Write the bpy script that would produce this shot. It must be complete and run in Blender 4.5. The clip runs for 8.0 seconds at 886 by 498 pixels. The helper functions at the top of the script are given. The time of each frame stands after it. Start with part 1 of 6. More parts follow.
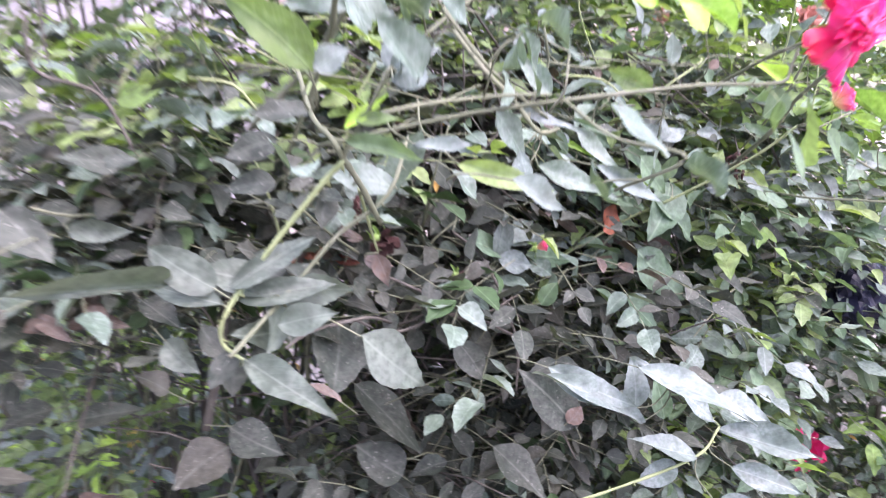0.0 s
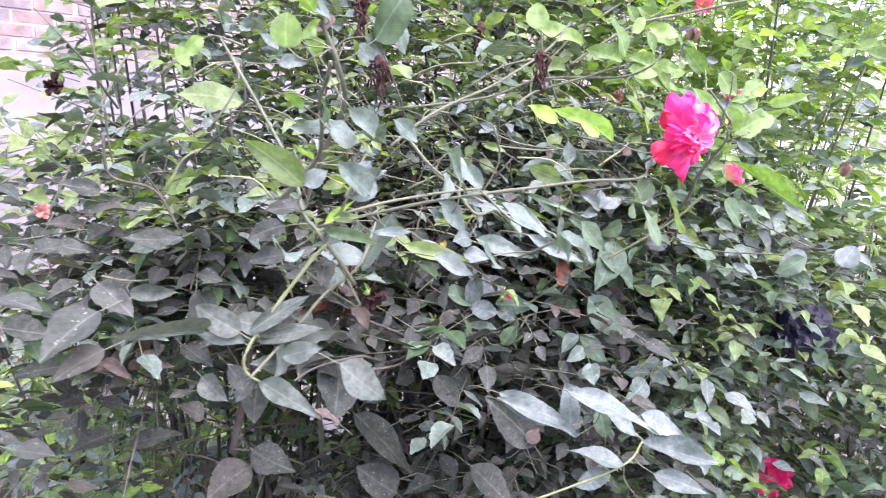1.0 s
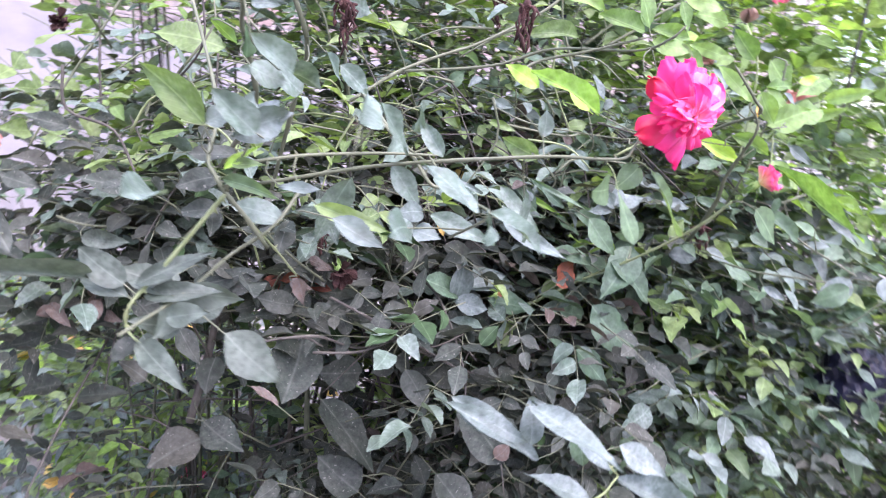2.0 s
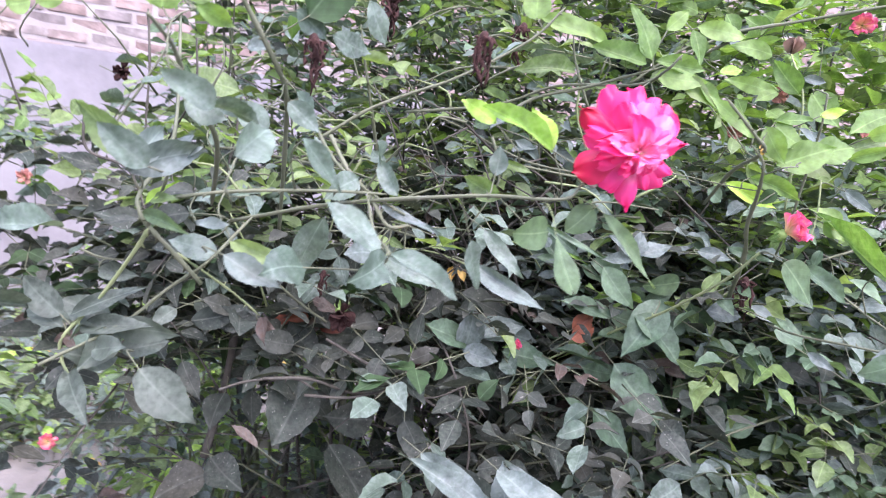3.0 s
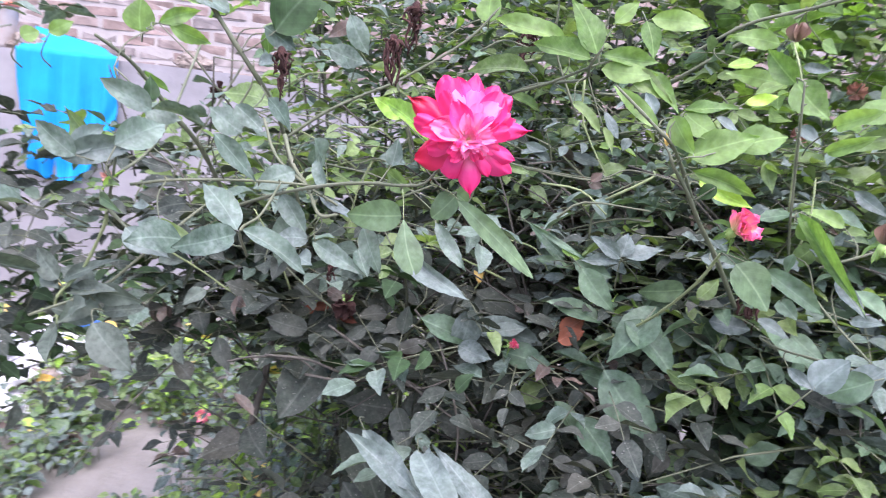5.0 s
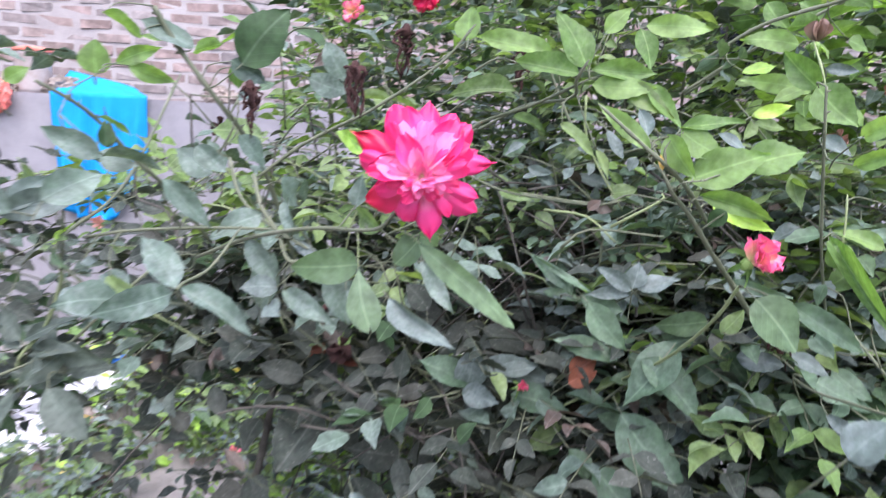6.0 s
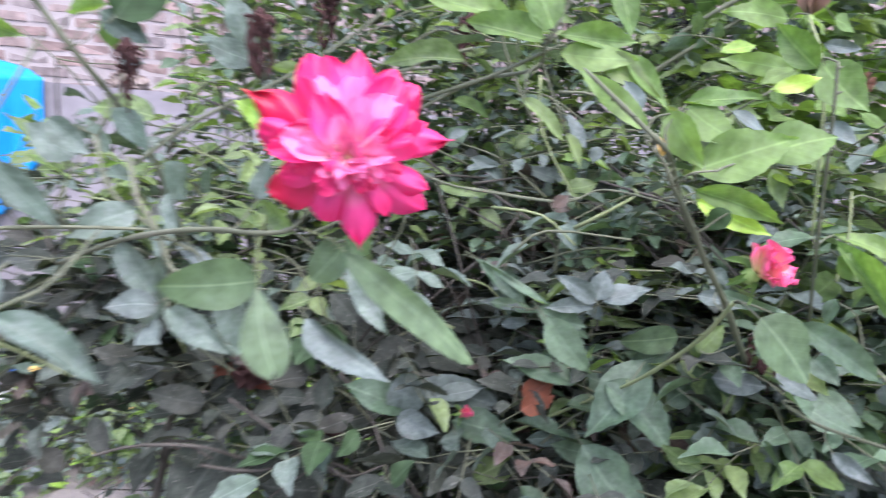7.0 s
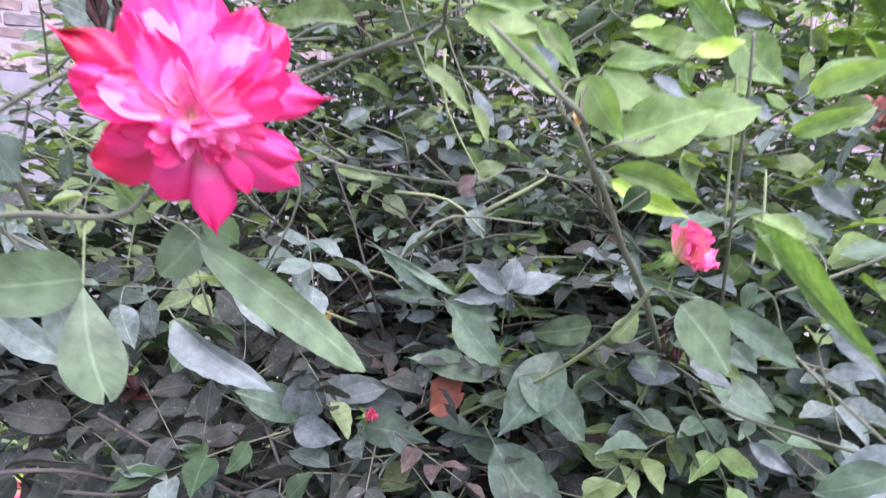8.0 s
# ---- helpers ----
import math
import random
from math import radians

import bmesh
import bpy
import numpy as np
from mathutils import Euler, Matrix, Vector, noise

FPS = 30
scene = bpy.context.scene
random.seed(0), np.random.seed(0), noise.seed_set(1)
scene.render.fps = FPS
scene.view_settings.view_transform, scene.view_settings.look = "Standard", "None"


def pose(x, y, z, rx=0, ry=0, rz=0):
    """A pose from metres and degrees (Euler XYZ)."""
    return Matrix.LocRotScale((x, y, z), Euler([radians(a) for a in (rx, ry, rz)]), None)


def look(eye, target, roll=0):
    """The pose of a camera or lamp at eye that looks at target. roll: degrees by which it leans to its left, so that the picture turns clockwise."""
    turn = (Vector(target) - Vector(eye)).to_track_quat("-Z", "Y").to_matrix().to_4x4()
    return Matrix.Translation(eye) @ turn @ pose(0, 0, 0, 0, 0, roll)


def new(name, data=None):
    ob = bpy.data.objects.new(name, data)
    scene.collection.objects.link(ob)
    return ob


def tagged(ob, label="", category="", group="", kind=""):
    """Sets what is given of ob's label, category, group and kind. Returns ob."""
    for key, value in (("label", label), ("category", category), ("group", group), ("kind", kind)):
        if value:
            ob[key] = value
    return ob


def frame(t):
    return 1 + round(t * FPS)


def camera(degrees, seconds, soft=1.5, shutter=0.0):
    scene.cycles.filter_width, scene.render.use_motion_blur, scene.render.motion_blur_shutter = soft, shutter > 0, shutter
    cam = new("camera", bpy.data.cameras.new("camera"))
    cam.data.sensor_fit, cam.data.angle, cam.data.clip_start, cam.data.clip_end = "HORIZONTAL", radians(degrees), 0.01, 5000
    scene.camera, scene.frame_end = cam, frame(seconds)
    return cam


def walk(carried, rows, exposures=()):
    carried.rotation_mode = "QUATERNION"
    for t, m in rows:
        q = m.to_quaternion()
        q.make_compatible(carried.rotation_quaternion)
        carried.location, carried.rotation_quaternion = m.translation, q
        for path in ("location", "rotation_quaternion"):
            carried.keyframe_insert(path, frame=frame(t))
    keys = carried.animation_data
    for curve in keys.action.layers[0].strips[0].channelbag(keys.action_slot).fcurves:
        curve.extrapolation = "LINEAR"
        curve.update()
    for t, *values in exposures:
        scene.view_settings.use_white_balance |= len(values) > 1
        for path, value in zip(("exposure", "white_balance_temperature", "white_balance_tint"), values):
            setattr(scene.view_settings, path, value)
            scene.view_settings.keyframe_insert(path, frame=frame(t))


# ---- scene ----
cam = camera(67.5, 8.0, soft=1.1, shutter=0.8)
# seconds, eye, a point looked at, lean
PATH = [
    (0, (-0.1674, 0.1087, 1.3074), (0.1176, 1.019, 1.0072), 5.64),
    (0.5, (-0.1736, -0.0083, 1.3492), (0.0594, 0.9291, 1.0903), 3.15),
    (1, (-0.1585, -0.0865, 1.3758), (0.0929, 0.853, 1.1431), 3.80),
    (1.2, (-0.1411, -0.0668, 1.3683), (0.1077, 0.8676, 1.1133), 3.95),
    (2.3, (0.0591, -0.0132, 1.3421), (0.1256, 0.9558, 1.1039), 10.17),
    (2.5, (0.0977, -0.0061, 1.3457), (0.1194, 0.97, 1.1292), 10.20),
    (3, (0.1577, 0.0182, 1.3547), (0.0975, 0.9952, 1.15), 8.00),
    (3.5, (0.2385, 0.0167, 1.3676), (0.1009, 0.9882, 1.1747), 6.70),
    (4, (0.2907, 0.0282, 1.3565), (0.0835, 0.9852, 1.1537), 6.64),
    (4.5, (0.3565, 0.0421, 1.3634), (0.1084, 0.9923, 1.1752), 6.62),
    (4.7, (0.3865, 0.0326, 1.3621), (0.0972, 0.9689, 1.1631), 7.44),
    (5.8, (0.4526, 0.0957, 1.3824), (0.0408, 0.9826, 1.1734), 3.09),
    (6, (0.447, 0.1222, 1.379), (0.0484, 1.0197, 1.19), 3.34),
    (6.5, (0.4033, 0.1595, 1.3771), (0.0396, 1.0741, 1.2004), 4.30),
    (7, (0.3915, 0.236, 1.3616), (0.0957, 1.1729, 1.1756), 4.66),
    (7.5, (0.392, 0.2633, 1.3626), (0.1977, 1.2298, 1.1945), 5.42),
    (8, (0.3877, 0.2919, 1.349), (0.22, 1.2598, 1.1616), 5.10),
]
walk(cam, [(t, look(e, a, r)) for t, e, a, r in PATH],
     [(0, 2.9, 6500, 36), (1.2, 2.76, 6350, 36), (2.4, 2.58, 6200, 32), (3, 2.43, 6300, 30), (4.7, 2.26, 6250, 27), (6.5, 2.02, 6250, 20), (8, 2.24, 6100, 36)])

# ---- light: a bright hazy day in open shade ----
SUN_UP, SUN_TURN = radians(64), radians(150)
world = bpy.data.worlds.new("hazy_sky")
scene.world = world
world.use_nodes = True
wn, wl = world.node_tree.nodes, world.node_tree.links
sky = wn.new("ShaderNodeTexSky")
sky.sky_type, sky.sun_disc = "NISHITA", False
sky.sun_elevation, sky.sun_rotation = SUN_UP, SUN_TURN
sky.air_density, sky.dust_density, sky.ozone_density = 1.0, 2.0, 1.0
wn["Background"].inputs["Strength"].default_value = 0.13
wl.new(sky.outputs["Color"], wn["Background"].inputs["Color"])
sun_data = bpy.data.lights.new("sun", "SUN")
sun_data.energy, sun_data.angle, sun_data.color = 1.8, radians(90), (1.0, 0.97, 0.96)
sun = new("sun", sun_data)
sun.matrix_world = look((0, 0, 0), (-math.cos(SUN_UP) * math.sin(SUN_TURN), -math.cos(SUN_UP) * math.cos(SUN_TURN), -math.sin(SUN_UP)))


# ---- materials ----
def material(name, rough=0.6, spec=0.4):
    m = bpy.data.materials.new(name)
    m.use_nodes = True
    b = m.node_tree.nodes["Principled BSDF"]
    b.inputs["Roughness"].default_value = rough
    b.inputs["Specular IOR Level"].default_value = spec
    return m, m.node_tree.nodes, m.node_tree.links, b


def ramp(nodes, stops):
    r = nodes.new("ShaderNodeValToRGB")
    e = r.color_ramp.elements
    while len(e) < len(stops):
        e.new(0.5)
    for el, (p, c) in zip(e, stops):
        el.position, el.color = p, (*c, 1)
    return r


def tex(nodes, links, scale, detail=4.0, rough=0.6, coord="Object"):
    c = nodes.new("ShaderNodeTexCoord")
    n = nodes.new("ShaderNodeTexNoise")
    n.inputs["Scale"].default_value = scale
    n.inputs["Detail"].default_value = detail
    n.inputs["Roughness"].default_value = rough
    links.new(c.outputs[coord], n.inputs["Vector"])
    return n


def mixrgb(nodes, links, fac, a, b, mode="MIX"):
    m = nodes.new("ShaderNodeMix")
    m.data_type, m.blend_type = "RGBA", mode
    for sock, v in ((m.inputs["Factor"], fac), (m.inputs["A"], a), (m.inputs["B"], b)):
        if hasattr(v, "links"):
            links.new(v, sock)
        elif isinstance(v, tuple):
            sock.default_value = (*v, 1)
        else:
            sock.default_value = v
    return m.outputs["Result"]


def bump(nodes, links, b, height, strength, dist):
    n = nodes.new("ShaderNodeBump")
    n.inputs["Strength"].default_value, n.inputs["Distance"].default_value = strength, dist
    links.new(height, n.inputs["Height"])
    links.new(n.outputs["Normal"], b.inputs["Normal"])


def position_noise(nodes, links, scale, detail=3.0):
    g = nodes.new("ShaderNodeNewGeometry")
    n = nodes.new("ShaderNodeTexNoise")
    n.inputs["Scale"].default_value, n.inputs["Detail"].default_value = scale, detail
    links.new(g.outputs["Position"], n.inputs["Vector"])
    return n


def any_random(nodes, links):
    """A number for each leaf, whether it is an object or an island."""
    g, o, a, f = (nodes.new(k) for k in ("ShaderNodeNewGeometry", "ShaderNodeObjectInfo", "ShaderNodeMath", "ShaderNodeMath"))
    a.operation, f.operation = "ADD", "FRACT"
    links.new(g.outputs["Random Per Island"], a.inputs[0])
    links.new(o.outputs["Random"], a.inputs[1])
    links.new(a.outputs[0], f.inputs[0])
    return f.outputs[0]


def leaf_material(name, stops, dust, dust_amount, rough, through_light=0.2, spots=0.0):
    """Leaf tissue of varied green, pale veins in a UV layer, and dust in patches."""
    m, n, l, b = material(name, rough, 0.35)
    col = ramp(n, stops)
    l.new(any_random(n, l), col.inputs["Fac"])
    uv = n.new("ShaderNodeUVMap")
    uv.uv_map = "leaf"
    sep = n.new("ShaderNodeSeparateXYZ")
    l.new(uv.outputs["UV"], sep.inputs[0])
    # side veins run forward from the midrib
    av = n.new("ShaderNodeMath"); av.operation = "ABSOLUTE"
    l.new(sep.outputs["Y"], av.inputs[0])
    along = n.new("ShaderNodeMath"); along.operation = "MULTIPLY_ADD"
    l.new(av.outputs[0], along.inputs[0]); along.inputs[1].default_value = -0.35
    l.new(sep.outputs["X"], along.inputs[2])
    wave = n.new("ShaderNodeMath"); wave.operation = "MULTIPLY"
    l.new(along.outputs[0], wave.inputs[0]); wave.inputs[1].default_value = 52.0
    sine = n.new("ShaderNodeMath"); sine.operation = "SINE"
    l.new(wave.outputs[0], sine.inputs[0])
    vein = ramp(n, [(0.0, (0, 0, 0)), (0.86, (0, 0, 0)), (1.0, (0.08, 0.08, 0.08))])
    sc = n.new("ShaderNodeMath"); sc.operation = "MULTIPLY_ADD"
    l.new(sine.outputs[0], sc.inputs[0]); sc.inputs[1].default_value = 0.5; sc.inputs[2].default_value = 0.5
    l.new(sc.outputs[0], vein.inputs["Fac"])
    rib = ramp(n, [(0.0, (0.65, 0.65, 0.65)), (0.08, (0, 0, 0)), (1.0, (0, 0, 0))])
    l.new(av.outputs[0], rib.inputs["Fac"])
    veins = n.new("ShaderNodeMath"); veins.operation = "MAXIMUM"
    l.new(vein.outputs["Color"], veins.inputs[0]); l.new(rib.outputs["Color"], veins.inputs[1])
    pale = tuple(min(1, c * 1.5 + 0.05) for c in stops[len(stops) // 2][1])
    c1 = mixrgb(n, l, veins.outputs[0], col.outputs["Color"], pale)
    big, fine = position_noise(n, l, 28, 4), position_noise(n, l, 260, 3)
    dm = n.new("ShaderNodeMath"); dm.operation = "MULTIPLY"
    l.new(big.outputs["Fac"], dm.inputs[0]); l.new(fine.outputs["Fac"], dm.inputs[1])
    dr = ramp(n, [(0.17, (0, 0, 0)), (0.36, (dust_amount,) * 3)])
    l.new(dm.outputs[0], dr.inputs["Fac"])
    c2 = mixrgb(n, l, dr.outputs["Color"], c1, dust)
    if spots:
        sp = position_noise(n, l, 230, 1)
        sr = ramp(n, [(0.0, (0, 0, 0)), (0.69, (0, 0, 0)), (0.74, (spots,) * 3)])
        l.new(sp.outputs["Fac"], sr.inputs["Fac"])
        c2 = mixrgb(n, l, sr.outputs["Color"], c2, (0.5, 0.5, 0.46))
    mott = ramp(n, [(0.3, (0.7, 0.7, 0.7)), (0.7, (1.26, 1.26, 1.26))])
    l.new(position_noise(n, l, 95, 4).outputs["Fac"], mott.inputs["Fac"])
    c2 = mixrgb(n, l, 1.0, c2, mott.outputs["Color"], "MULTIPLY")
    l.new(c2, b.inputs["Base Color"])
    bump(n, l, b, sc.outputs[0], 0.07, 0.0008)
    if through_light:
        tr, mx = n.new("ShaderNodeBsdfTranslucent"), n.new("ShaderNodeMixShader")
        tc = mixrgb(n, l, 1.0, c2, (0.9, 1.0, 0.35), "MULTIPLY")
        l.new(tc, tr.inputs["Color"])
        mx.inputs["Fac"].default_value = through_light
        l.new(b.outputs[0], mx.inputs[1]); l.new(tr.outputs[0], mx.inputs[2])
        l.new(mx.outputs[0], n["Material Output"].inputs["Surface"])
    return m


# real dust, but its colour is darkened to carry shade low in the bush
DUST_SHADED = (0.096, 0.104, 0.091)
LEAF = {
    "dusty": leaf_material("dusty_leaf", [(0, (0.024, 0.036, 0.027)), (0.4, (0.034, 0.049, 0.037)), (0.8, (0.046, 0.058, 0.045)), (1, (0.057, 0.059, 0.046))], DUST_SHADED, 0.5, 0.72, 0.22, 0.25),
    "teal": leaf_material("grey_green_leaf", [(0, (0.063, 0.102, 0.074)), (0.5, (0.090, 0.138, 0.103)), (1, (0.122, 0.175, 0.131))], (0.233, 0.283, 0.267), 0.45, 0.55, 0.24),
    "jade": leaf_material("jade_leaf", [(0, (0.063, 0.117, 0.067)), (0.5, (0.089, 0.153, 0.087)), (1, (0.119, 0.194, 0.112))], (0.200, 0.260, 0.220), 0.28, 0.5, 0.28),
    "sage": leaf_material("sage_leaf", [(0, (0.103, 0.170, 0.057)), (0.5, (0.154, 0.235, 0.081)), (1, (0.217, 0.300, 0.114))], (0.320, 0.400, 0.270), 0.3, 0.52, 0.44),
    "green": leaf_material("green_leaf", [(0, (0.115, 0.215, 0.057)), (0.5, (0.175, 0.295, 0.085)), (1, (0.247, 0.380, 0.123))], (0.300, 0.420, 0.240), 0.22, 0.5, 0.5),
    "ash": leaf_material("ashen_leaf", [(0, (0.076, 0.109, 0.094)), (0.5, (0.099, 0.137, 0.118)), (1, (0.126, 0.168, 0.146))], (0.223, 0.265, 0.262), 0.45, 0.55, 0.2),
    "stone": leaf_material("stone_grey_leaf", [(0, (0.047, 0.067, 0.051)), (0.5, (0.065, 0.089, 0.068)), (1, (0.084, 0.113, 0.087))], (0.158, 0.185, 0.160), 0.42, 0.62, 0.22),
    "pale": leaf_material("pale_leaf", [(0, (0.095, 0.160, 0.078)), (0.5, (0.121, 0.190, 0.097)), (1, (0.146, 0.220, 0.119))], (0.200, 0.280, 0.200), 0.22, 0.48, 0.38),
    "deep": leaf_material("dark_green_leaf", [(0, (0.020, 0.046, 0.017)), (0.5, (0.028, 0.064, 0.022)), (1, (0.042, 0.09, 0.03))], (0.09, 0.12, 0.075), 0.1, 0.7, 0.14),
    "lime": leaf_material("young_leaf", [(0, (0.20, 0.38, 0.06)), (0.5, (0.27, 0.48, 0.06)), (1, (0.36, 0.55, 0.08))], (0.45, 0.55, 0.3), 0.2, 0.45, 0.35),
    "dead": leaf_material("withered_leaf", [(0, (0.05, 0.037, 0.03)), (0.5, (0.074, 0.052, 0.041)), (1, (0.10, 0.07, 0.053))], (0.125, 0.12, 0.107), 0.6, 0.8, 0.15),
    "rust": leaf_material("rust_leaf", [(0, (0.119, 0.028, 0.016)), (0.5, (0.154, 0.038, 0.018)), (1, (0.182, 0.056, 0.024))], (0.128, 0.056, 0.036), 0.6, 0.7, 0.15),
    "yellow": leaf_material("yellowed_leaf", [(0, (0.5, 0.28, 0.06)), (0.5, (0.6, 0.4, 0.09)), (1, (0.62, 0.5, 0.15))], (0.5, 0.4, 0.25), 0.3, 0.7, 0.25),
}


def plain_material(name, stops, scale, rough=0.7, bumpy=0.3, dist=0.004, spec=0.3, randomise=0.0):
    m, n, l, b = material(name, rough, spec)
    t = tex(n, l, scale, 6.0, 0.65)
    r = ramp(n, stops)
    l.new(t.outputs["Fac"], r.inputs["Fac"])
    c = r.outputs["Color"]
    if randomise:
        o = any_random(n, l)
        rr = ramp(n, [(0, (1 - randomise,) * 3), (1, (1 + randomise,) * 3)])
        l.new(o, rr.inputs["Fac"])
        c = mixrgb(n, l, 1.0, c, rr.outputs["Color"], "MULTIPLY")
    l.new(c, b.inputs["Base Color"])
    f = tex(n, l, scale * 9, 4.0, 0.7)
    bump(n, l, b, f.outputs["Fac"], bumpy, dist)
    return m


CANE = plain_material("green_cane", [(0.3, (0.085, 0.10, 0.058)), (0.6, (0.13, 0.145, 0.092)), (0.8, (0.185, 0.185, 0.14))], 30, 0.6, 0.3, 0.001)
STEM = plain_material("fresh_stem", [(0.3, (0.16, 0.21, 0.09)), (0.7, (0.24, 0.28, 0.14))], 30, 0.55, 0.2, 0.001)
WOOD = plain_material("old_cane", [(0.3, (0.045, 0.042, 0.035)), (0.6, (0.085, 0.081, 0.067)), (0.8, (0.14, 0.133, 0.112))], 40, 0.85, 0.6, 0.002)
RUST = plain_material("withered_flower", [(0.3, (0.025, 0.012, 0.011)), (0.6, (0.06, 0.026, 0.022)), (0.85, (0.11, 0.056, 0.045))], 90, 0.85, 0.6, 0.002)
SEPAL = plain_material("sepal_green", [(0.3, (0.16, 0.27, 0.07)), (0.7, (0.27, 0.4, 0.12))], 60, 0.55, 0.2, 0.001)
PLASTER = plain_material("lime_plaster", [(0.25, (0.165, 0.158, 0.168)), (0.5, (0.24, 0.23, 0.243)), (0.75, (0.30, 0.29, 0.30))], 3.4, 0.85, 0.4, 0.004)
MORTAR = plain_material("mortar", [(0.3, (0.29, 0.26, 0.25)), (0.7, (0.40, 0.37, 0.355))], 5, 0.95, 0.6, 0.006)


def brick_material():
    m, n, l, b = material("weathered_brick", 0.9, 0.2)
    each = ramp(n, [(0.0, (0.46, 0.35, 0.32)), (0.25, (0.56, 0.44, 0.40)), (0.5, (0.58, 0.53, 0.51)), (0.75, (0.42, 0.38, 0.37)), (1.0, (0.60, 0.47, 0.435))])
    l.new(any_random(n, l), each.inputs["Fac"])
    t, f = position_noise(n, l, 14, 6), position_noise(n, l, 60, 4)
    wear = ramp(n, [(0.34, (0.36, 0.345, 0.34)), (0.5, (0.47, 0.455, 0.45)), (0.66, (0.62, 0.60, 0.595))])
    l.new(t.outputs["Fac"], wear.inputs["Fac"])
    l.new(mixrgb(n, l, 1.0, each.outputs["Color"], wear.outputs["Color"], "MULTIPLY"), b.inputs["Base Color"])
    bump(n, l, b, f.outputs["Fac"], 0.6, 0.006)
    return m


BRICK = brick_material()
SOIL = plain_material("dusty_ground", [(0.25, (0.11, 0.10, 0.085)), (0.5, (0.20, 0.19, 0.175)), (0.75, (0.28, 0.27, 0.255))], 1.6, 0.95, 0.7, 0.02)
TOWEL = plain_material("turquoise_cloth", [(0.3, (0.0, 0.20, 0.52)), (0.7, (0.0, 0.275, 0.64))], 3, 0.85, 0.4, 0.003)
WHITE = plain_material("white_plastic", [(0.3, (0.50, 0.50, 0.54)), (0.7, (0.68, 0.68, 0.70))], 6, 0.4, 0.2, 0.01)
TUB = plain_material("stained_plastic", [(0.3, (0.30, 0.235, 0.20)), (0.6, (0.43, 0.38, 0.36)), (0.8, (0.50, 0.46, 0.45))], 7, 0.5, 0.2, 0.004)
NAVY = plain_material("black_plastic", [(0.3, (0.006, 0.007, 0.016)), (0.7, (0.014, 0.015, 0.035))], 8, 0.35, 0.3, 0.01)
DIRT = plain_material("rubble", [(0.3, (0.12, 0.10, 0.085)), (0.6, (0.25, 0.21, 0.18)), (0.8, (0.36, 0.31, 0.27))], 12, 0.95, 0.7, 0.01)
LID = plain_material("orange_lid", [(0.3, (0.62, 0.16, 0.11)), (0.7, (0.7, 0.22, 0.16))], 6, 0.5, 0.2, 0.003)
BLUE = plain_material("blue_film", [(0.3, (0.02, 0.12, 0.5)), (0.7, (0.04, 0.2, 0.65))], 10, 0.4, 0.3, 0.005)
CORAL = plain_material("coral_cloth", [(0.3, (0.62, 0.13, 0.11)), (0.7, (0.72, 0.22, 0.18))], 20, 0.8, 0.4, 0.003)


def petal_material(name, base, middle, tip, streak=0.25):
    m, n, l, b = material(name, 0.42, 0.5)
    c = n.new("ShaderNodeTexCoord")
    s = n.new("ShaderNodeSeparateXYZ")
    l.new(c.outputs["Object"], s.inputs[0])
    ns = tex(n, l, 5.0, 3.0)
    a = n.new("ShaderNodeMath"); a.operation = "MULTIPLY_ADD"
    l.new(ns.outputs["Fac"], a.inputs[0]); a.inputs[1].default_value = streak
    l.new(s.outputs["X"], a.inputs[2])
    r = ramp(n, [(0.28, base), (0.66, middle), (1.0, tip)])
    l.new(a.outputs[0], r.inputs["Fac"])
    l.new(r.outputs["Color"], b.inputs["Base Color"])
    tr, mx = n.new("ShaderNodeBsdfTranslucent"), n.new("ShaderNodeMixShader")
    l.new(r.outputs["Color"], tr.inputs["Color"])
    mx.inputs["Fac"].default_value = 0.3
    l.new(b.outputs[0], mx.inputs[1]); l.new(tr.outputs[0], mx.inputs[2])
    l.new(mx.outputs[0], n["Material Output"].inputs["Surface"])
    return m


PETAL = petal_material("rose_petal", (0.93, 0.34, 0.50), (0.90, 0.075, 0.30), (0.84, 0.03, 0.18))
PETAL_IN = petal_material("pale_rose_petal", (0.93, 0.56, 0.56), (0.93, 0.27, 0.48), (0.94, 0.22, 0.47), 0.3)
STAMEN = plain_material("stamen", [(0.3, (0.9, 0.62, 0.36)), (0.7, (0.95, 0.8, 0.55))], 300, 0.7, 0.4, 0.001)
PETAL_RED = petal_material("red_rose_petal", (0.82, 0.11, 0.27), (0.72, 0.022, 0.12), (0.58, 0.01, 0.05))
PETAL_OLD = petal_material("faded_petal", (0.85, 0.68, 0.36), (0.80, 0.36, 0.30), (0.82, 0.12, 0.28))
PETAL_TAN = petal_material("tan_petal", (0.20, 0.15, 0.09), (0.27, 0.17, 0.12), (0.24, 0.15, 0.11))
PETAL_FADE = petal_material("dull_pink_petal", (0.6, 0.40, 0.30), (0.58, 0.30, 0.25), (0.5, 0.24, 0.2))


# ---- building blocks ----
def mesh_of(name, verts, faces, mat, smooth=True):
    me = bpy.data.meshes.new(name)
    me.from_pydata([tuple(v) for v in verts], [], [tuple(f) for f in faces])
    me.materials.append(mat)
    if smooth:
        me.polygons.foreach_set("use_smooth", [True] * len(me.polygons))
    me.update()
    return me


PLANTED = set()  # things whose parts are given in world places


def part(name, data, parent, label="", m=None):
    ob = new(name, data)
    ob.parent = parent
    if parent.name in PLANTED:
        ob.matrix_parent_inverse = Matrix.Translation(-parent.location)
    if m is not None:
        ob.matrix_basis = m
    return tagged(ob, label)


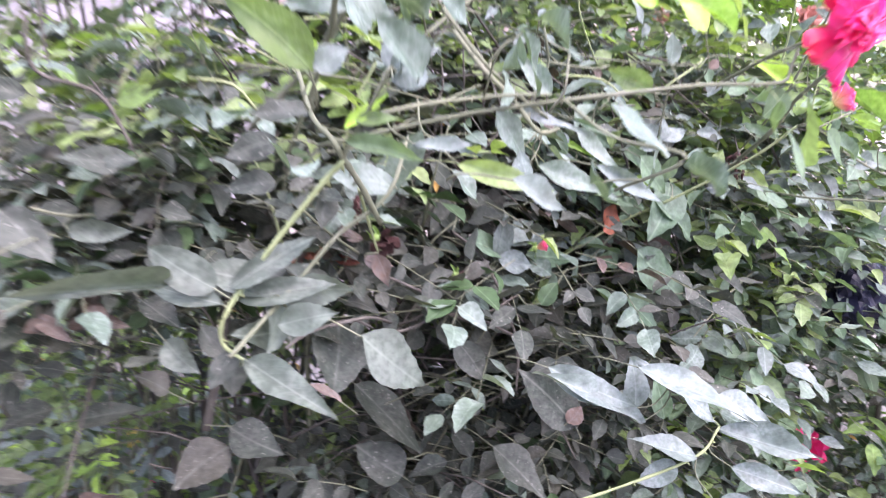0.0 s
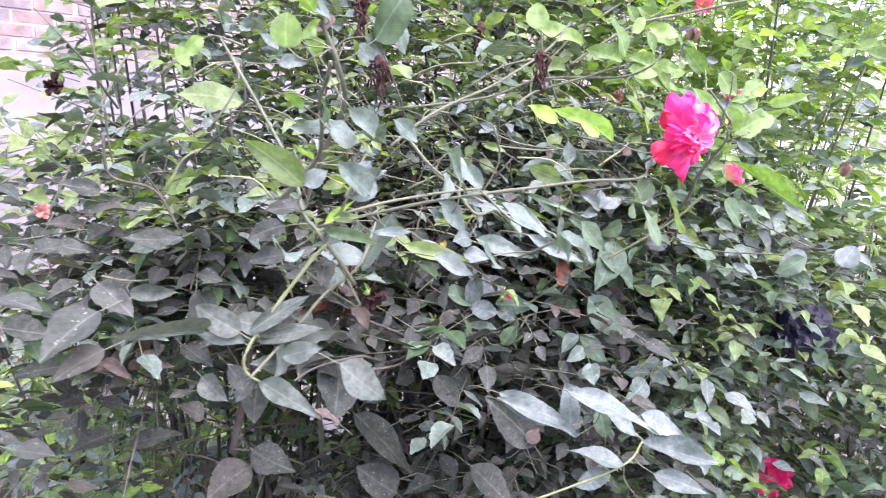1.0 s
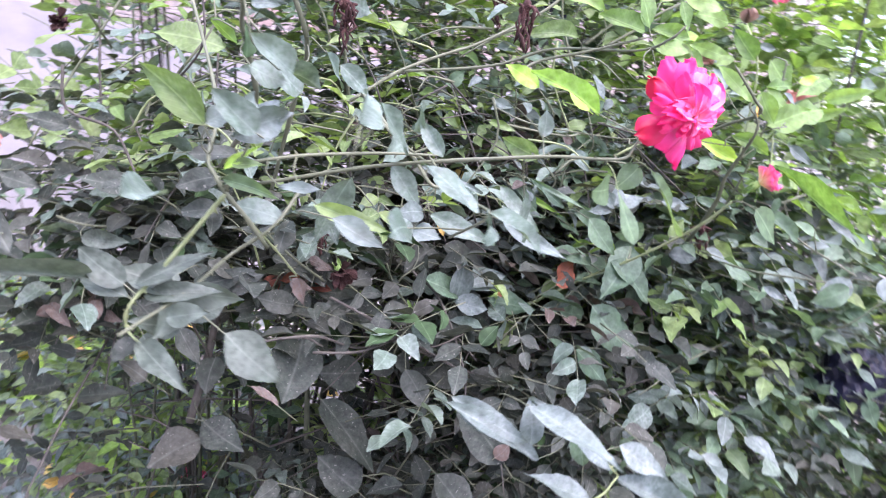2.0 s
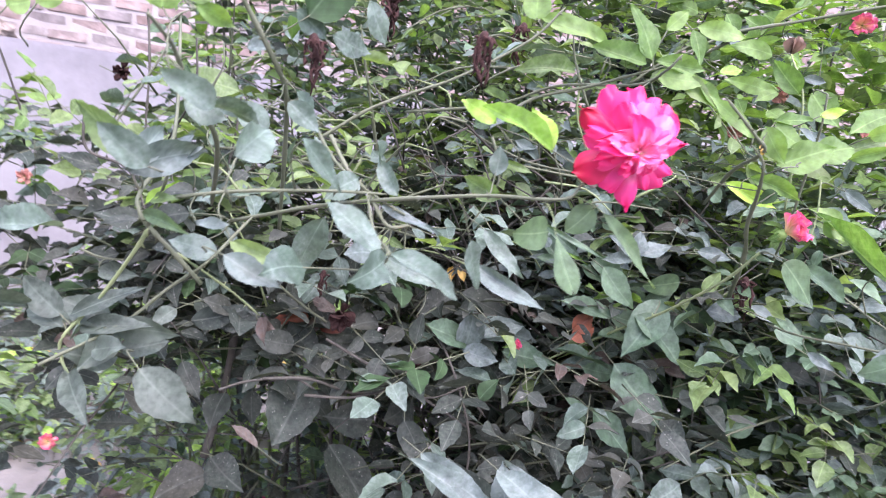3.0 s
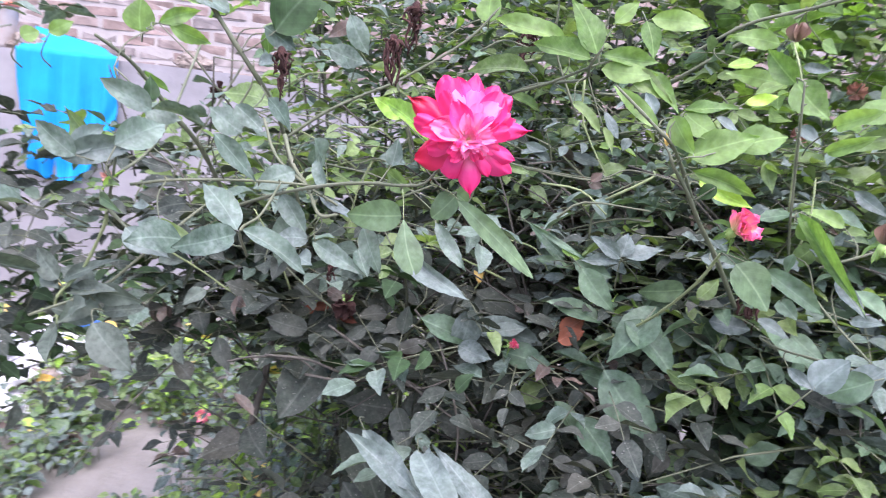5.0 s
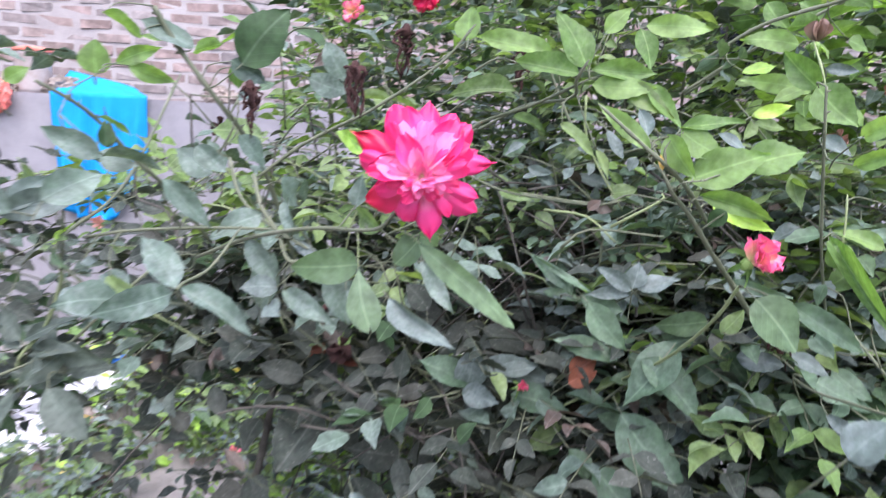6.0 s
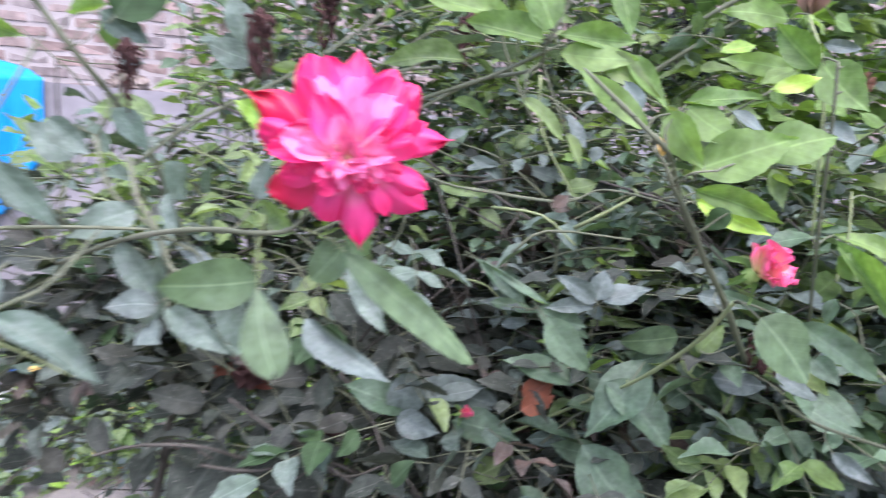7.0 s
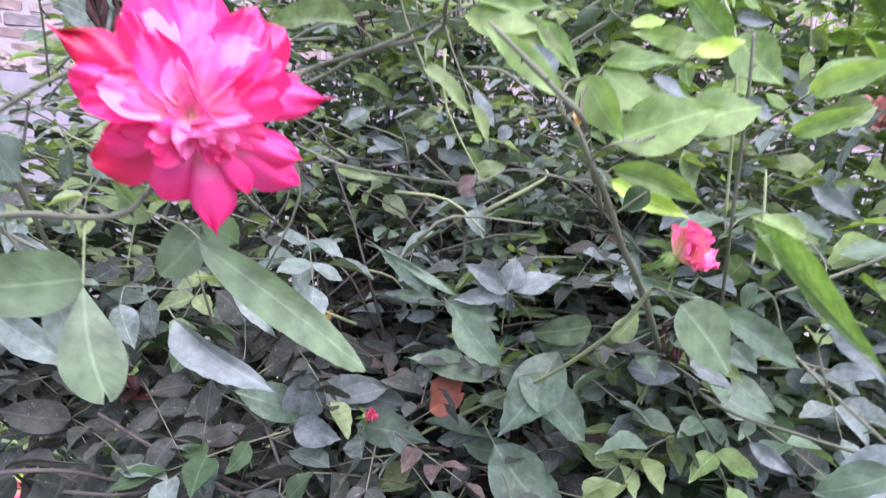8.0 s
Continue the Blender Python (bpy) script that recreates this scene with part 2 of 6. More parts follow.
def thing(name, label, category, at=(0, 0, 0), group="", kind="", data=None):
    ob = new(name, data)
    ob.location = at
    return tagged(ob, label, category, group, kind)


def plant(name, label, category, at, group=""):
    ob = thing(name, label, category, at, group)
    PLANTED.add(ob.name)
    return ob


def leaf_template(seed, along=7, blunt=0.0, cut=0.018, fold=0.22, droop=0.12, ripple=0.045, notch=0.0, across=(-1, -0.5, 0, 0.5, 1), slant=0.76):
    """Vertices, faces and UVs of a leaflet one long and one wide: toothed edge, folded at the midrib, tip drooping."""
    rng = random.Random(seed)
    verts, faces, uv = [], [], []
    bend, fold = droop * rng.uniform(0.2, 2.4), fold * rng.uniform(0.2, 1.5)
    twist, hook = rng.uniform(-0.5, 0.5), rng.uniform(-0.10, 0.10)
    point = 0.84 + 0.28 * rng.random() * max(0.0, 1 - blunt)
    rows = along * 2
    for i in range(rows + 1):
        u = 1 - (1 - i / rows) ** 1.25
        w = 0.5 * (math.sin(math.pi * u ** slant) ** (point - 0.2 * blunt)) if 0 < u < 1 else 0.012
        tooth = (cut * (1 if i % 2 else -1)) * (1 if 0.12 < u < 0.95 else 0)
        for v in across:
            edge = abs(v) == 1
            y = v * (w + (tooth * 0.5 if edge else 0))
            z = fold * abs(y) * 1.1 - bend * u * u + twist * y * u + ripple * math.sin(u * 9 + v * 2 + seed) * abs(v)
            x = u + (tooth * 0.4 if edge else 0) - notch * 0.12 * (1 - abs(v)) * u ** 6
            verts.append((x, y + hook * math.sin(math.pi * u) + notch * 0.22 * v * max(0.0, u - 0.8), z))
            uv.append((u, y * 2))
    for i in range(rows):
        k = len(across)
        for j in range(k - 1):
            a = i * k + j
            faces.append((a, a + k, a + k + 1, a + 1))
    return np.array(verts), faces, np.array(uv)


def leaf_mesh(name, template, mat):
    verts, faces, uv = template
    me = mesh_of(name, verts, faces, mat)
    layer = me.uv_layers.new(name="leaf")
    idx = np.empty(len(me.loops), dtype=np.int32)
    me.loops.foreach_get("vertex_index", idx)
    layer.data.foreach_set("uv", uv[idx].astype(np.float32).ravel())
    return me


TEMPLATES = [leaf_template(s, 7) for s in range(1, 11)] + [leaf_template(7, 9, 1.0, 0.0, 0.08, 0.05, 0.01, 0.9, slant=1.5), leaf_template(8, 9, 0.9, 0.012, 0.1, 0.05, 0.03)]
FILL_TEMPLATES = [leaf_template(s, 4, cut=0.03, ripple=0.03, fold=0.3, droop=0.12, across=(-1, 0, 1)) for s in range(21, 31)]
LEAF_MESHES = {}


def leaf_data(kind, shape):
    if (kind, shape) not in LEAF_MESHES:
        LEAF_MESHES[kind, shape] = leaf_mesh("leaf_" + kind, TEMPLATES[shape], LEAF[kind])
    return LEAF_MESHES[kind, shape]


def leaf_pose(base, tip, width, up=(0, 0, 1), turn=0.0):
    base, tip = Vector(base), Vector(tip)
    x = tip - base
    length = x.length
    x.normalize()
    y = Vector(up).cross(x)
    if y.length < 1e-4:
        y = Vector((1, 0, 0)).cross(x)
    y.normalize()
    z = x.cross(y)
    if turn:
        q = Matrix.Rotation(radians(turn), 3, x)
        y, z = q @ y, q @ z
    m = Matrix((x * length, y * width * 1.05, z * length * 0.8)).transposed().to_4x4()
    m.translation = base
    return m


LINES, STALKED = [], []


def leaf(bush, kind, base, tip, width, up=(0, 0, 1), turn=0.0, shape=None, label=""):
    """One leaflet from its stalk to its tip, its upper face towards up."""
    if shape is None:
        shape = int(abs(base[0] * 7919 + base[2] * 104729 + tip[1] * 1299709)) % 10
    STALKED.append((bush, Vector(base), (Vector(base) - Vector(tip)).normalized()))
    return part("leaf", leaf_data(kind, shape), bush, label, leaf_pose(base, tip, width, up, turn or (base[0] * 7919) % 50 - 25))


def join_stalks(bush, fol):
    """A thin stalk from each free leaflet to the nearest cane, or back into the bush."""
    for owner, base, back in STALKED:
        if owner is not bush:
            continue
        near = min(LINES, key=lambda p: (p - base).length)
        gap = (near - base).length
        if gap < 0.012:
            continue
        end = near if gap < 0.06 else base + back * 0.03 + Vector((0, 0.035, -0.02))
        mid = (base + end) / 2 + back * min(0.01, gap * 0.2)
        fol.stalk(CANE, bent([base - back * 0.002, mid, end], 3), 0.0006, 0.0009, 5)


def tube(points, radii, sides=6):
    """Vertices and faces of a tapering cane through points."""
    pts = [Vector(p) for p in points]
    verts, faces = [], []
    side = Vector((0.31, 0.17, 0.93))
    for i, p in enumerate(pts):
        d = (pts[min(i + 1, len(pts) - 1)] - pts[max(i - 1, 0)]).normalized()
        a = d.cross(side)
        if a.length < 1e-3:
            a = d.cross(Vector((1, 0, 0)))
        a.normalize()
        b = d.cross(a)
        for k in range(sides):
            t = 2 * math.pi * k / sides
            verts.append(p + (a * math.cos(t) + b * math.sin(t)) * radii[i])
    for i in range(len(pts) - 1):
        for k in range(sides):
            k2 = (k + 1) % sides
            faces.append((i * sides + k, i * sides + k2, (i + 1) * sides + k2, (i + 1) * sides + k))
    faces.append(tuple(range(sides))[::-1])
    faces.append(tuple((len(pts) - 1) * sides + k for k in range(sides)))
    return verts, faces


def bent(points, steps=6):
    """A smooth line through a few points."""
    pts = [Vector(p) for p in points]
    pts = [2 * pts[0] - pts[1]] + pts + [2 * pts[-1] - pts[-2]]
    out = []
    for i in range(1, len(pts) - 2):
        p0, p1, p2, p3 = pts[i - 1 : i + 3]
        for s in range(steps):
            t = s / steps
            out.append(0.5 * (2 * p1 + (p2 - p0) * t + (2 * p0 - 5 * p1 + 4 * p2 - p3) * t * t + (3 * p1 - p0 - 3 * p2 + p3) * t ** 3))
    out.append(pts[-2])
    return out


def cane(bush, points, r0, r1, mat=None, name="cane", thorns=True, label=""):
    line = bent(points)
    n = len(line)
    rng = random.Random(int(abs(line[0].x * 1000 + line[-1].z * 7000)))
    radii = []
    for i in range(n):
        r = r0 + (r1 - r0) * i / (n - 1)
        radii.append(r * (1.22 if i % 5 == 0 and 0 < i < n - 1 else 1.0) * rng.uniform(0.93, 1.07))
    radii[-1] *= 0.45
    LINES.extend(line)
    verts, faces = tube(line, radii, 7)
    if thorns:
        for i in range(1, n - 1, 2):
            a = line[i]
            d = (line[i + 1] - line[i]).normalized()
            s = d.cross(Vector((rng.uniform(-1, 1), rng.uniform(-1, 1), rng.uniform(-1, 1)))).normalized()
            k = len(verts)
            r = radii[i]
            verts += [a + s * r * 0.8 - d * r, a + s * r * 0.8 + d * r, a + s.cross(d) * r * 0.5 + s * r * 0.7, a + s * (r + 0.004) - d * 0.0015]
            faces += [(k, k + 2, k + 3), (k + 2, k + 1, k + 3), (k + 1, k, k + 3)]
    return part(name, mesh_of(name, verts, faces, mat or CANE), bush, label)


class Foliage:
    """Collects many leaflets and thin stalks, and links each kind as one mesh."""

    def __init__(self):
        self.leaves, self.stalks = {}, {}

    def add(self, kind, m, shape):
        self.leaves.setdefault((kind, shape), []).append(np.array(m))

    def stalk(self, mat, points, r0, r1, sides=4):
        n = len(points)
        self.stalks.setdefault(mat.name, (mat, []))[1].append(tube(points, [r0 + (r1 - r0) * i / (n - 1) for i in range(n)], sides))

    def link(self, bush, name="foliage", label=""):
        for kind in sorted({k for k, _ in self.leaves}):
            vs, fs, us, off = [], [], [], 0
            for (k, shape), mats in self.leaves.items():
                if k != kind:
                    continue
                tv, tf, tu = FILL_TEMPLATES[shape]
                t4 = np.c_[tv, np.ones(len(tv))]
                f = np.array(tf)
                for m in mats:
                    vs.append((t4 @ m.T)[:, :3])
                    fs.append(f + off)
                    us.append(tu)
                    off += len(tv)
            v, f, u = np.concatenate(vs), np.concatenate(fs), np.concatenate(us)
            me = bpy.data.meshes.new(name + "_" + kind)
            me.vertices.add(len(v)); me.vertices.foreach_set("co", v.astype(np.float32).ravel())
            me.loops.add(f.size); me.loops.foreach_set("vertex_index", f.astype(np.int32).ravel())
            me.polygons.add(len(f))
            me.polygons.foreach_set("loop_start", np.arange(0, f.size, 4, dtype=np.int32))
            me.update(calc_edges=True)
            me.polygons.foreach_set("use_smooth", np.ones(len(f), dtype=bool))
            me.uv_layers.new(name="leaf").data.foreach_set("uv", u[f.ravel()].astype(np.float32).ravel())
            me.materials.append(LEAF[kind])
            me.validate()
            tagged(part(name, me, bush, label), kind="stuff")
        for mat, items in self.stalks.values():
            vs, fs, off = [], [], 0
            for v, f in items:
                vs += v
                fs += [tuple(i + off for i in q) for q in f]
                off += len(v)
            tagged(part("twig_mass", mesh_of("twig_mass", vs, fs, mat), bush), kind="stuff")


def pick(rng, weights):
    r = rng.random() * sum(w for _, w in weights)
    for k, w in weights:
        r -= w
        if r <= 0:
            return k
    return weights[-1][0]


def compound_leaf(fol, rng, at, way, size, weights, bush=None, leaflets=5, slim=0.57, stalk=None):
    """A rose leaf: a thin stalk with paired leaflets and one at its end. Linked as parts where bush is given."""
    way = Vector(way).normalized()
    side = way.cross(Vector((0, 0, 1)))
    if side.length < 0.05:
        side = Vector((1, 0, 0))
    side.normalize()
    up = (side.cross(way) + Vector((rng.gauss(0, 0.22), rng.gauss(0, 0.22), rng.gauss(0, 0.15)))).normalized()
    side = way.cross(up).normalized()
    kind = pick(rng, weights)
    at = Vector(at)
    length = size * 2.3
    sag = size * rng.uniform(0.0, 0.5)
    spots = [at + way * (length * u) - Vector((0, 0, sag * u * u)) for u in (0, 0.35, 0.7, 1.0)]
    fol.stalk(stalk or CANE, spots, 0.0011, 0.0006)
    places = [(spots[3], way + Vector((0, 0, rng.uniform(-0.3, 0.12))), 1.08)]
    for k in range((leaflets - 1) // 2):
        p = spots[2 - k] if k < 2 else spots[0]
        for s in (-1, 1):
            places.append((p, side * s * 1.0 + way * rng.uniform(0.35, 0.7) + Vector((0, 0, rng.uniform(-0.25, 0.14))), 0.95 - 0.13 * k))
    for p, d, k in places:
        if rng.random() < 0.06:
            continue
        d = (Vector(d) + Vector((rng.gauss(0, 0.14), rng.gauss(0, 0.14), rng.gauss(0, 0.14)))).normalized()
        ln = size * k * rng.uniform(0.8, 1.15)
        kd = kind if rng.random() < 0.93 else pick(rng, weights)
        m = leaf_pose(p, p + d * ln, ln * slim * rng.uniform(0.87, 1.13), up, rng.gauss(0, 20))
        shape = rng.randrange(10)
        if bush is not None:
            part("leaf", leaf_data(kd, shape), bush, "", m)
        else:
            fol.add(kd, m, shape)


# ---- ground ----
def ground_sheet():
    n, size = 60, 60.0
    verts, faces = [], []
    for i in range(n + 1):
        for j in range(n + 1):
            a, b = (2 * i / n - 1), (2 * j / n - 1)
            x, y = size * a * abs(a) ** 1.5, size * b * abs(b) ** 1.5
            z = 0.03 * noise.noise((x * 1.3, y * 1.3, 0)) + 0.015 * noise.noise((x * 5, y * 5, 1))
            verts.append((x, y + 1.5, z))
    for i in range(n):
        for j in range(n):
            a = i * (n + 1) + j
            faces.append((a, a + n + 1, a + n + 2, a + 1))
    return tagged(new("ground", mesh_of("ground", verts, faces, SOIL)), "dusty grey earth with scattered litter", "ground", kind="structure")


ground = ground_sheet()

# ---- walls: a plastered parapet, and a brick wall behind it ----
WALL_AT, WALL_WAY = Vector((-2.75, 2.75, 0)), Vector((0.85, 0.527, 0)).normalized()
WALL_OUT = Vector((WALL_WAY.y, -WALL_WAY.x, 0))
WALL_TURN = math.degrees(math.atan2(WALL_WAY.y, WALL_WAY.x))


def on_wall(s, d, z):
    """A place s along the wall from the cloth, d in front of the parapet's face."""
    return WALL_AT + WALL_WAY * s + WALL_OUT * d + Vector((0, 0, z))


def box_mesh(name, lo, hi, mat, bevel=0.008, wob=0.0, seed=0):
    bm = bmesh.new()
    bmesh.ops.create_cube(bm, size=1)
    for v in bm.verts:
        v.co = Vector([lo[i] + (v.co[i] + 0.5) * (hi[i] - lo[i]) for i in range(3)])
    if bevel:
        bmesh.ops.bevel(bm, geom=bm.edges[:], offset=bevel, segments=2, affect="EDGES")
    if wob:
        for v in bm.verts:
            v.co += Vector(noise.noise_vector(v.co * 30 + Vector((seed, 0, 0)))) * wob
    me = bpy.data.meshes.new(name)
    bm.to_mesh(me)
    bm.free()
    me.materials.append(mat)
    return me


PARAPET_H = 1.405
wall_low = new("wall_low", box_mesh("wall_low", (-9, 0, -0.1), (9, 0.24, PARAPET_H), PLASTER, 0.02))
wall_low.matrix_basis = Matrix.Translation(WALL_AT) @ pose(0, 0, 0, 0, 0, WALL_TURN)
tagged(wall_low, "low lilac-grey plastered wall with stained face", "wall", kind="structure")
wall_brick = new("wall_brick", box_mesh("wall_brick", (-9, 1.12, -0.1), (12, 1.4, 3.6), MORTAR, 0))
wall_brick.matrix_basis = wall_low.matrix_basis.copy()
tagged(wall_brick, "old pinkish brick wall with pale mortar", "wall", kind="structure")

# ---- a cloth hung over the low wall ----
def towel():
    t = thing("towel", "bright turquoise cloth hung over the plastered wall", "towel", on_wall(-0.06, 0, 0))
    t.rotation_euler = (0, 0, radians(WALL_TURN))
    verts, faces = [], []
    nx, nz = 28, 40
    w, drop = 0.50, 0.70
    for j in range(nz + 1):
        q = j / nz
        for i in range(nx + 1):
            p = i / nx - 0.5
            fold = 0.05 * (abs(math.sin(p * 9 + q * 1.4 + 0.4)) - 0.6) + 0.02 * abs(math.sin(p * 23 - q * 2)) + 0.018 * math.sin(p * 41 + 1.3 + q * 5) + 0.03 * math.sin(q * 26 + p * 7) * max(0.0, q - 0.55)
            if q < 0.25:
                k = q / 0.25
                x = p * w * (1 - 0.5 * (1 - k) * max(0.0, p) * 2)
                y = 0.25 - 0.27 * k
                z = PARAPET_H + 0.014 + 0.10 * (1 - k) ** 1.2 * (0.75 - p) + 0.006 * math.sin(p * 17) * k
            else:
                k = (q - 0.25) / 0.75
                end = drop * (1.0 - 0.9 * (p + 0.08) ** 2 - 0.5 * max(0.0, p - 0.12))
                x = p * w * (1 - 0.06 * k) + 0.012 * k * k
                y = -0.02 - 0.02 * k - fold * (0.25 + k)
                z = PARAPET_H + 0.012 - end * k
            verts.append((x, y, z))
    for j in range(nz):
        for i in range(nx):
            a = j * (nx + 1) + i
            faces.append((a, a + nx + 1, a + nx + 2, a + 1))
    c = part("cloth", mesh_of("cloth", verts, faces, TOWEL), t)
    s = c.modifiers.new("thick", "SOLIDIFY")
    s.thickness = 0.006
    return t


towel()


# ---- roses ----
def petal_template(seed, cup, curl, point, wide=0.75, ruffle=0.03):
    rng = random.Random(seed)
    n, k = 10, 9
    verts, faces = [], []
    for i in range(n + 1):
        u = i / n
        w = wide * 0.5 * (0.22 + 0.78 * math.sin(math.pi * min(1, u * 0.62) ** 1.0)) * (1 if u < 0.7 else math.cos((u - 0.7) / 0.3 * math.pi / 2 * (0.78 + 0.2 * point)) ** (0.5 + 0.35 * point))
        for j in range(k):
            v = 2 * j / (k - 1) - 1
            z = cup * (v * v) * w * 1.2 + curl * u * u + 0.05 * math.sin(5 * u + 5 * v + seed) * u + ruffle * math.sin(8 * v + seed) * u * u + ruffle * 0.6 * math.sin(7 * u + 3 * v * seed) * u
            verts.append((u + (0.05 * point if j == k // 2 and i == n else 0) - 0.05 * abs(v) * u, v * w, z))
    for i in range(n):
        for j in range(k - 1):
            a = i * k + j
            faces.append((a, a + k, a + k + 1, a + 1))
    return verts, faces


PETAL_SHAPES = {"spear": petal_template(1, -0.4, -0.16, 0.95, 0.74), "outer": petal_template(6, -0.45, -0.2, 0.5, 0.78, 0.035), "broad": petal_template(2, -0.3, -0.16, 0.7, 0.78), "inner": petal_template(3, 0.8, -0.1, 0.3, 0.85),
                "round": petal_template(5, -0.55, -0.26, 0.15, 0.82, 0.045), "ruffle": petal_template(4, 0.5, -0.35, 0.0, 0.95, 0.08), "frill": petal_template(9, -0.4, -0.35, 0.1, 0.95, 0.08)}
PETAL_MESHES = {}


def petal(flower, shape, mat, angle, lift, length, out=0.004, roll=0.0, width=1.0, rise=0.0):
    """angle: round the flower's axis; lift: degrees above the plane across it."""
    key = (shape, mat.name)
    if key not in PETAL_MESHES:
        PETAL_MESHES[key] = mesh_of("petal", *PETAL_SHAPES[shape], mat)
    m = pose(0, 0, rise, 0, 0, angle) @ pose(out, 0, 0, 0, -lift, 0) @ pose(0, 0, 0, roll, 0, 0) @ Matrix.Diagonal((length, length * width, length, 1))
    return part("petal", PETAL_MESHES[key], flower, "", m)


def axis_pose(at, axis, up=(0, 0, 1)):
    """Local z along axis, local y as far up as it goes."""
    z = Vector(axis).normalized()
    x = Vector(up).cross(z).normalized()
    y = z.cross(x)
    m = Matrix((x, y, z)).transposed().to_4x4()
    m.translation = at
    return m


def blob(rings, sides=10, seed=0, wob=0.0):
    """A turned body: (radius, height) rings."""
    rng = random.Random(seed)
    verts, faces = [], []
    for r, z in rings:
        for k in range(sides):
            t = 2 * math.pi * k / sides
            q = r * (1 + rng.uniform(-wob, wob))
            verts.append((q * math.cos(t), q * math.sin(t), z))
    for i in range(len(rings) - 1):
        for k in range(sides):
            k2 = (k + 1) % sides
            faces.append((i * sides + k, i * sides + k2, (i + 1) * sides + k2, (i + 1) * sides + k))
    faces.append(tuple(range(sides))[::-1])
    faces.append(tuple((len(rings) - 1) * sides + k for k in range(sides)))
    return verts, faces


def big_rose(bush, at, axis):
    f = part("rose_flower", mesh_of("receptacle", *blob([(0.002, -0.022), (0.006, -0.018), (0.0075, -0.01), (0.006, -0.003), (0.002, 0.002)]), SEPAL), bush, "open bright pink rose with pale centre", axis_pose(at, axis))
    r = random.Random(8)
    # outer ring: angle, length, lift, petal, width, form
    for a, ln, lift, mat, w, form in ((152, 0.051, 4, PETAL_RED, 0.50, "spear"), (203, 0.043, -14, PETAL_RED, 0.80, "outer"), (254, 0.031, -8, PETAL, 0.95, "round"), (279, 0.042, -10, PETAL, 0.60, "spear"),
                                      (333, 0.042, -8, PETAL, 0.58, "outer"), (344, 0.036, 4, PETAL, 0.5, "outer"), (12, 0.045, 2, PETAL, 0.44, "spear"), (30, 0.038, -4, PETAL, 0.52, "outer"),
                                      (49, 0.042, 8, PETAL, 0.58, "round"), (66, 0.043, 4, PETAL, 0.52, "round"), (88, 0.046, 2, PETAL, 0.52, "outer"), (116, 0.048, 2, PETAL, 0.60, "round"), (167, 0.039, 12, PETAL, 0.66, "round"), (305, 0.030, -4, PETAL, 0.6, "outer")):
        petal(f, form, mat, a, lift, ln, 0.003, r.uniform(-14, 14), w)
    # inner tiers: crumpled, pale at the foot, long above the centre and short below it
    for tier, (reach, lift, rise) in enumerate(((0.041, 18, 0.002), (0.034, 28, 0.004), (0.026, 38, 0.006), (0.018, 50, 0.008))):
        for k in range(11 - tier):
            a = (k + 0.5 * (tier % 2)) * 360 / (11 - tier) + r.uniform(-9, 9)
            ln = reach * (0.66 + 0.34 * math.sin(radians(a - 10))) * r.uniform(0.88, 1.08)
            petal(f, ("frill", "round", "ruffle")[(k + tier) % 3], PETAL if tier == 0 or r.random() < 0.25 else PETAL_IN, a, lift + r.uniform(-6, 8), max(ln, 0.009), 0.003, r.uniform(-25, 25), r.uniform(0.55, 0.75), rise)
    for k in range(9):
        petal(f, "ruffle", PETAL_IN, 40 * k + r.uniform(-12, 12), r.uniform(62, 86), r.uniform(0.010, 0.016), 0.0012, r.uniform(-30, 30), r.uniform(0.55, 0.8), 0.004)
    part("stamen_tuft", mesh_of("stamen_tuft", *blob([(0.001, 0.002), (0.002, 0.004), (0.001, 0.006)], 9, 3, 0.4), STAMEN), f)
    for k in range(5):
        part("sepal", leaf_data("lime", k), f, "", pose(0, 0, -0.006, 0, 0, 36 + 72 * k) @ pose(0.004, 0, 0, 0, 35, 0) @ Matrix.Diagonal((0.028, 0.008, 0.028, 1)))
    return f


def faded_rose(bush, at, axis, size, mat, label, count=14, seed=1, open_up=50, hang=0.0):
    """A small half-open or withering rose of crumpled petals."""
    r = random.Random(seed)
    f = part("rose_flower", mesh_of("hip", *blob([(0.10 * size, -0.5 * size), (0.2 * size, -0.42 * size), (0.24 * size, -0.2 * size), (0.16 * size, 0.0)]), SEPAL), bush, label, axis_pose(at, axis))
    for k in range(count):
        a = k * 137.5
        q = k / count
        petal(f, ("inner", "broad", "outer")[k % 3], mat, a, open_up + 35 * (1 - q) + r.uniform(-12, 12) - hang * q, size * r.uniform(0.75, 1.05), size * 0.06, r.uniform(-25, 25), r.uniform(0.6, 0.95))
    for k in range(5):
        part("sepal", leaf_data("green", k), f, "", pose(0, 0, -0.12 * size, 0, 0, 36 + 72 * k) @ pose(size * 0.1, 0, 0, 0, r.uniform(10, 70), 0) @ Matrix.Diagonal((size * 0.8, size * 0.22, size * 0.8, 1)))
    return f


def fallen_rose(label, at):
    """A rose head that lies by itself on the weeds."""
    return plant("fallen_rose", label, "rose head", (at[0], at[1], 0.09))


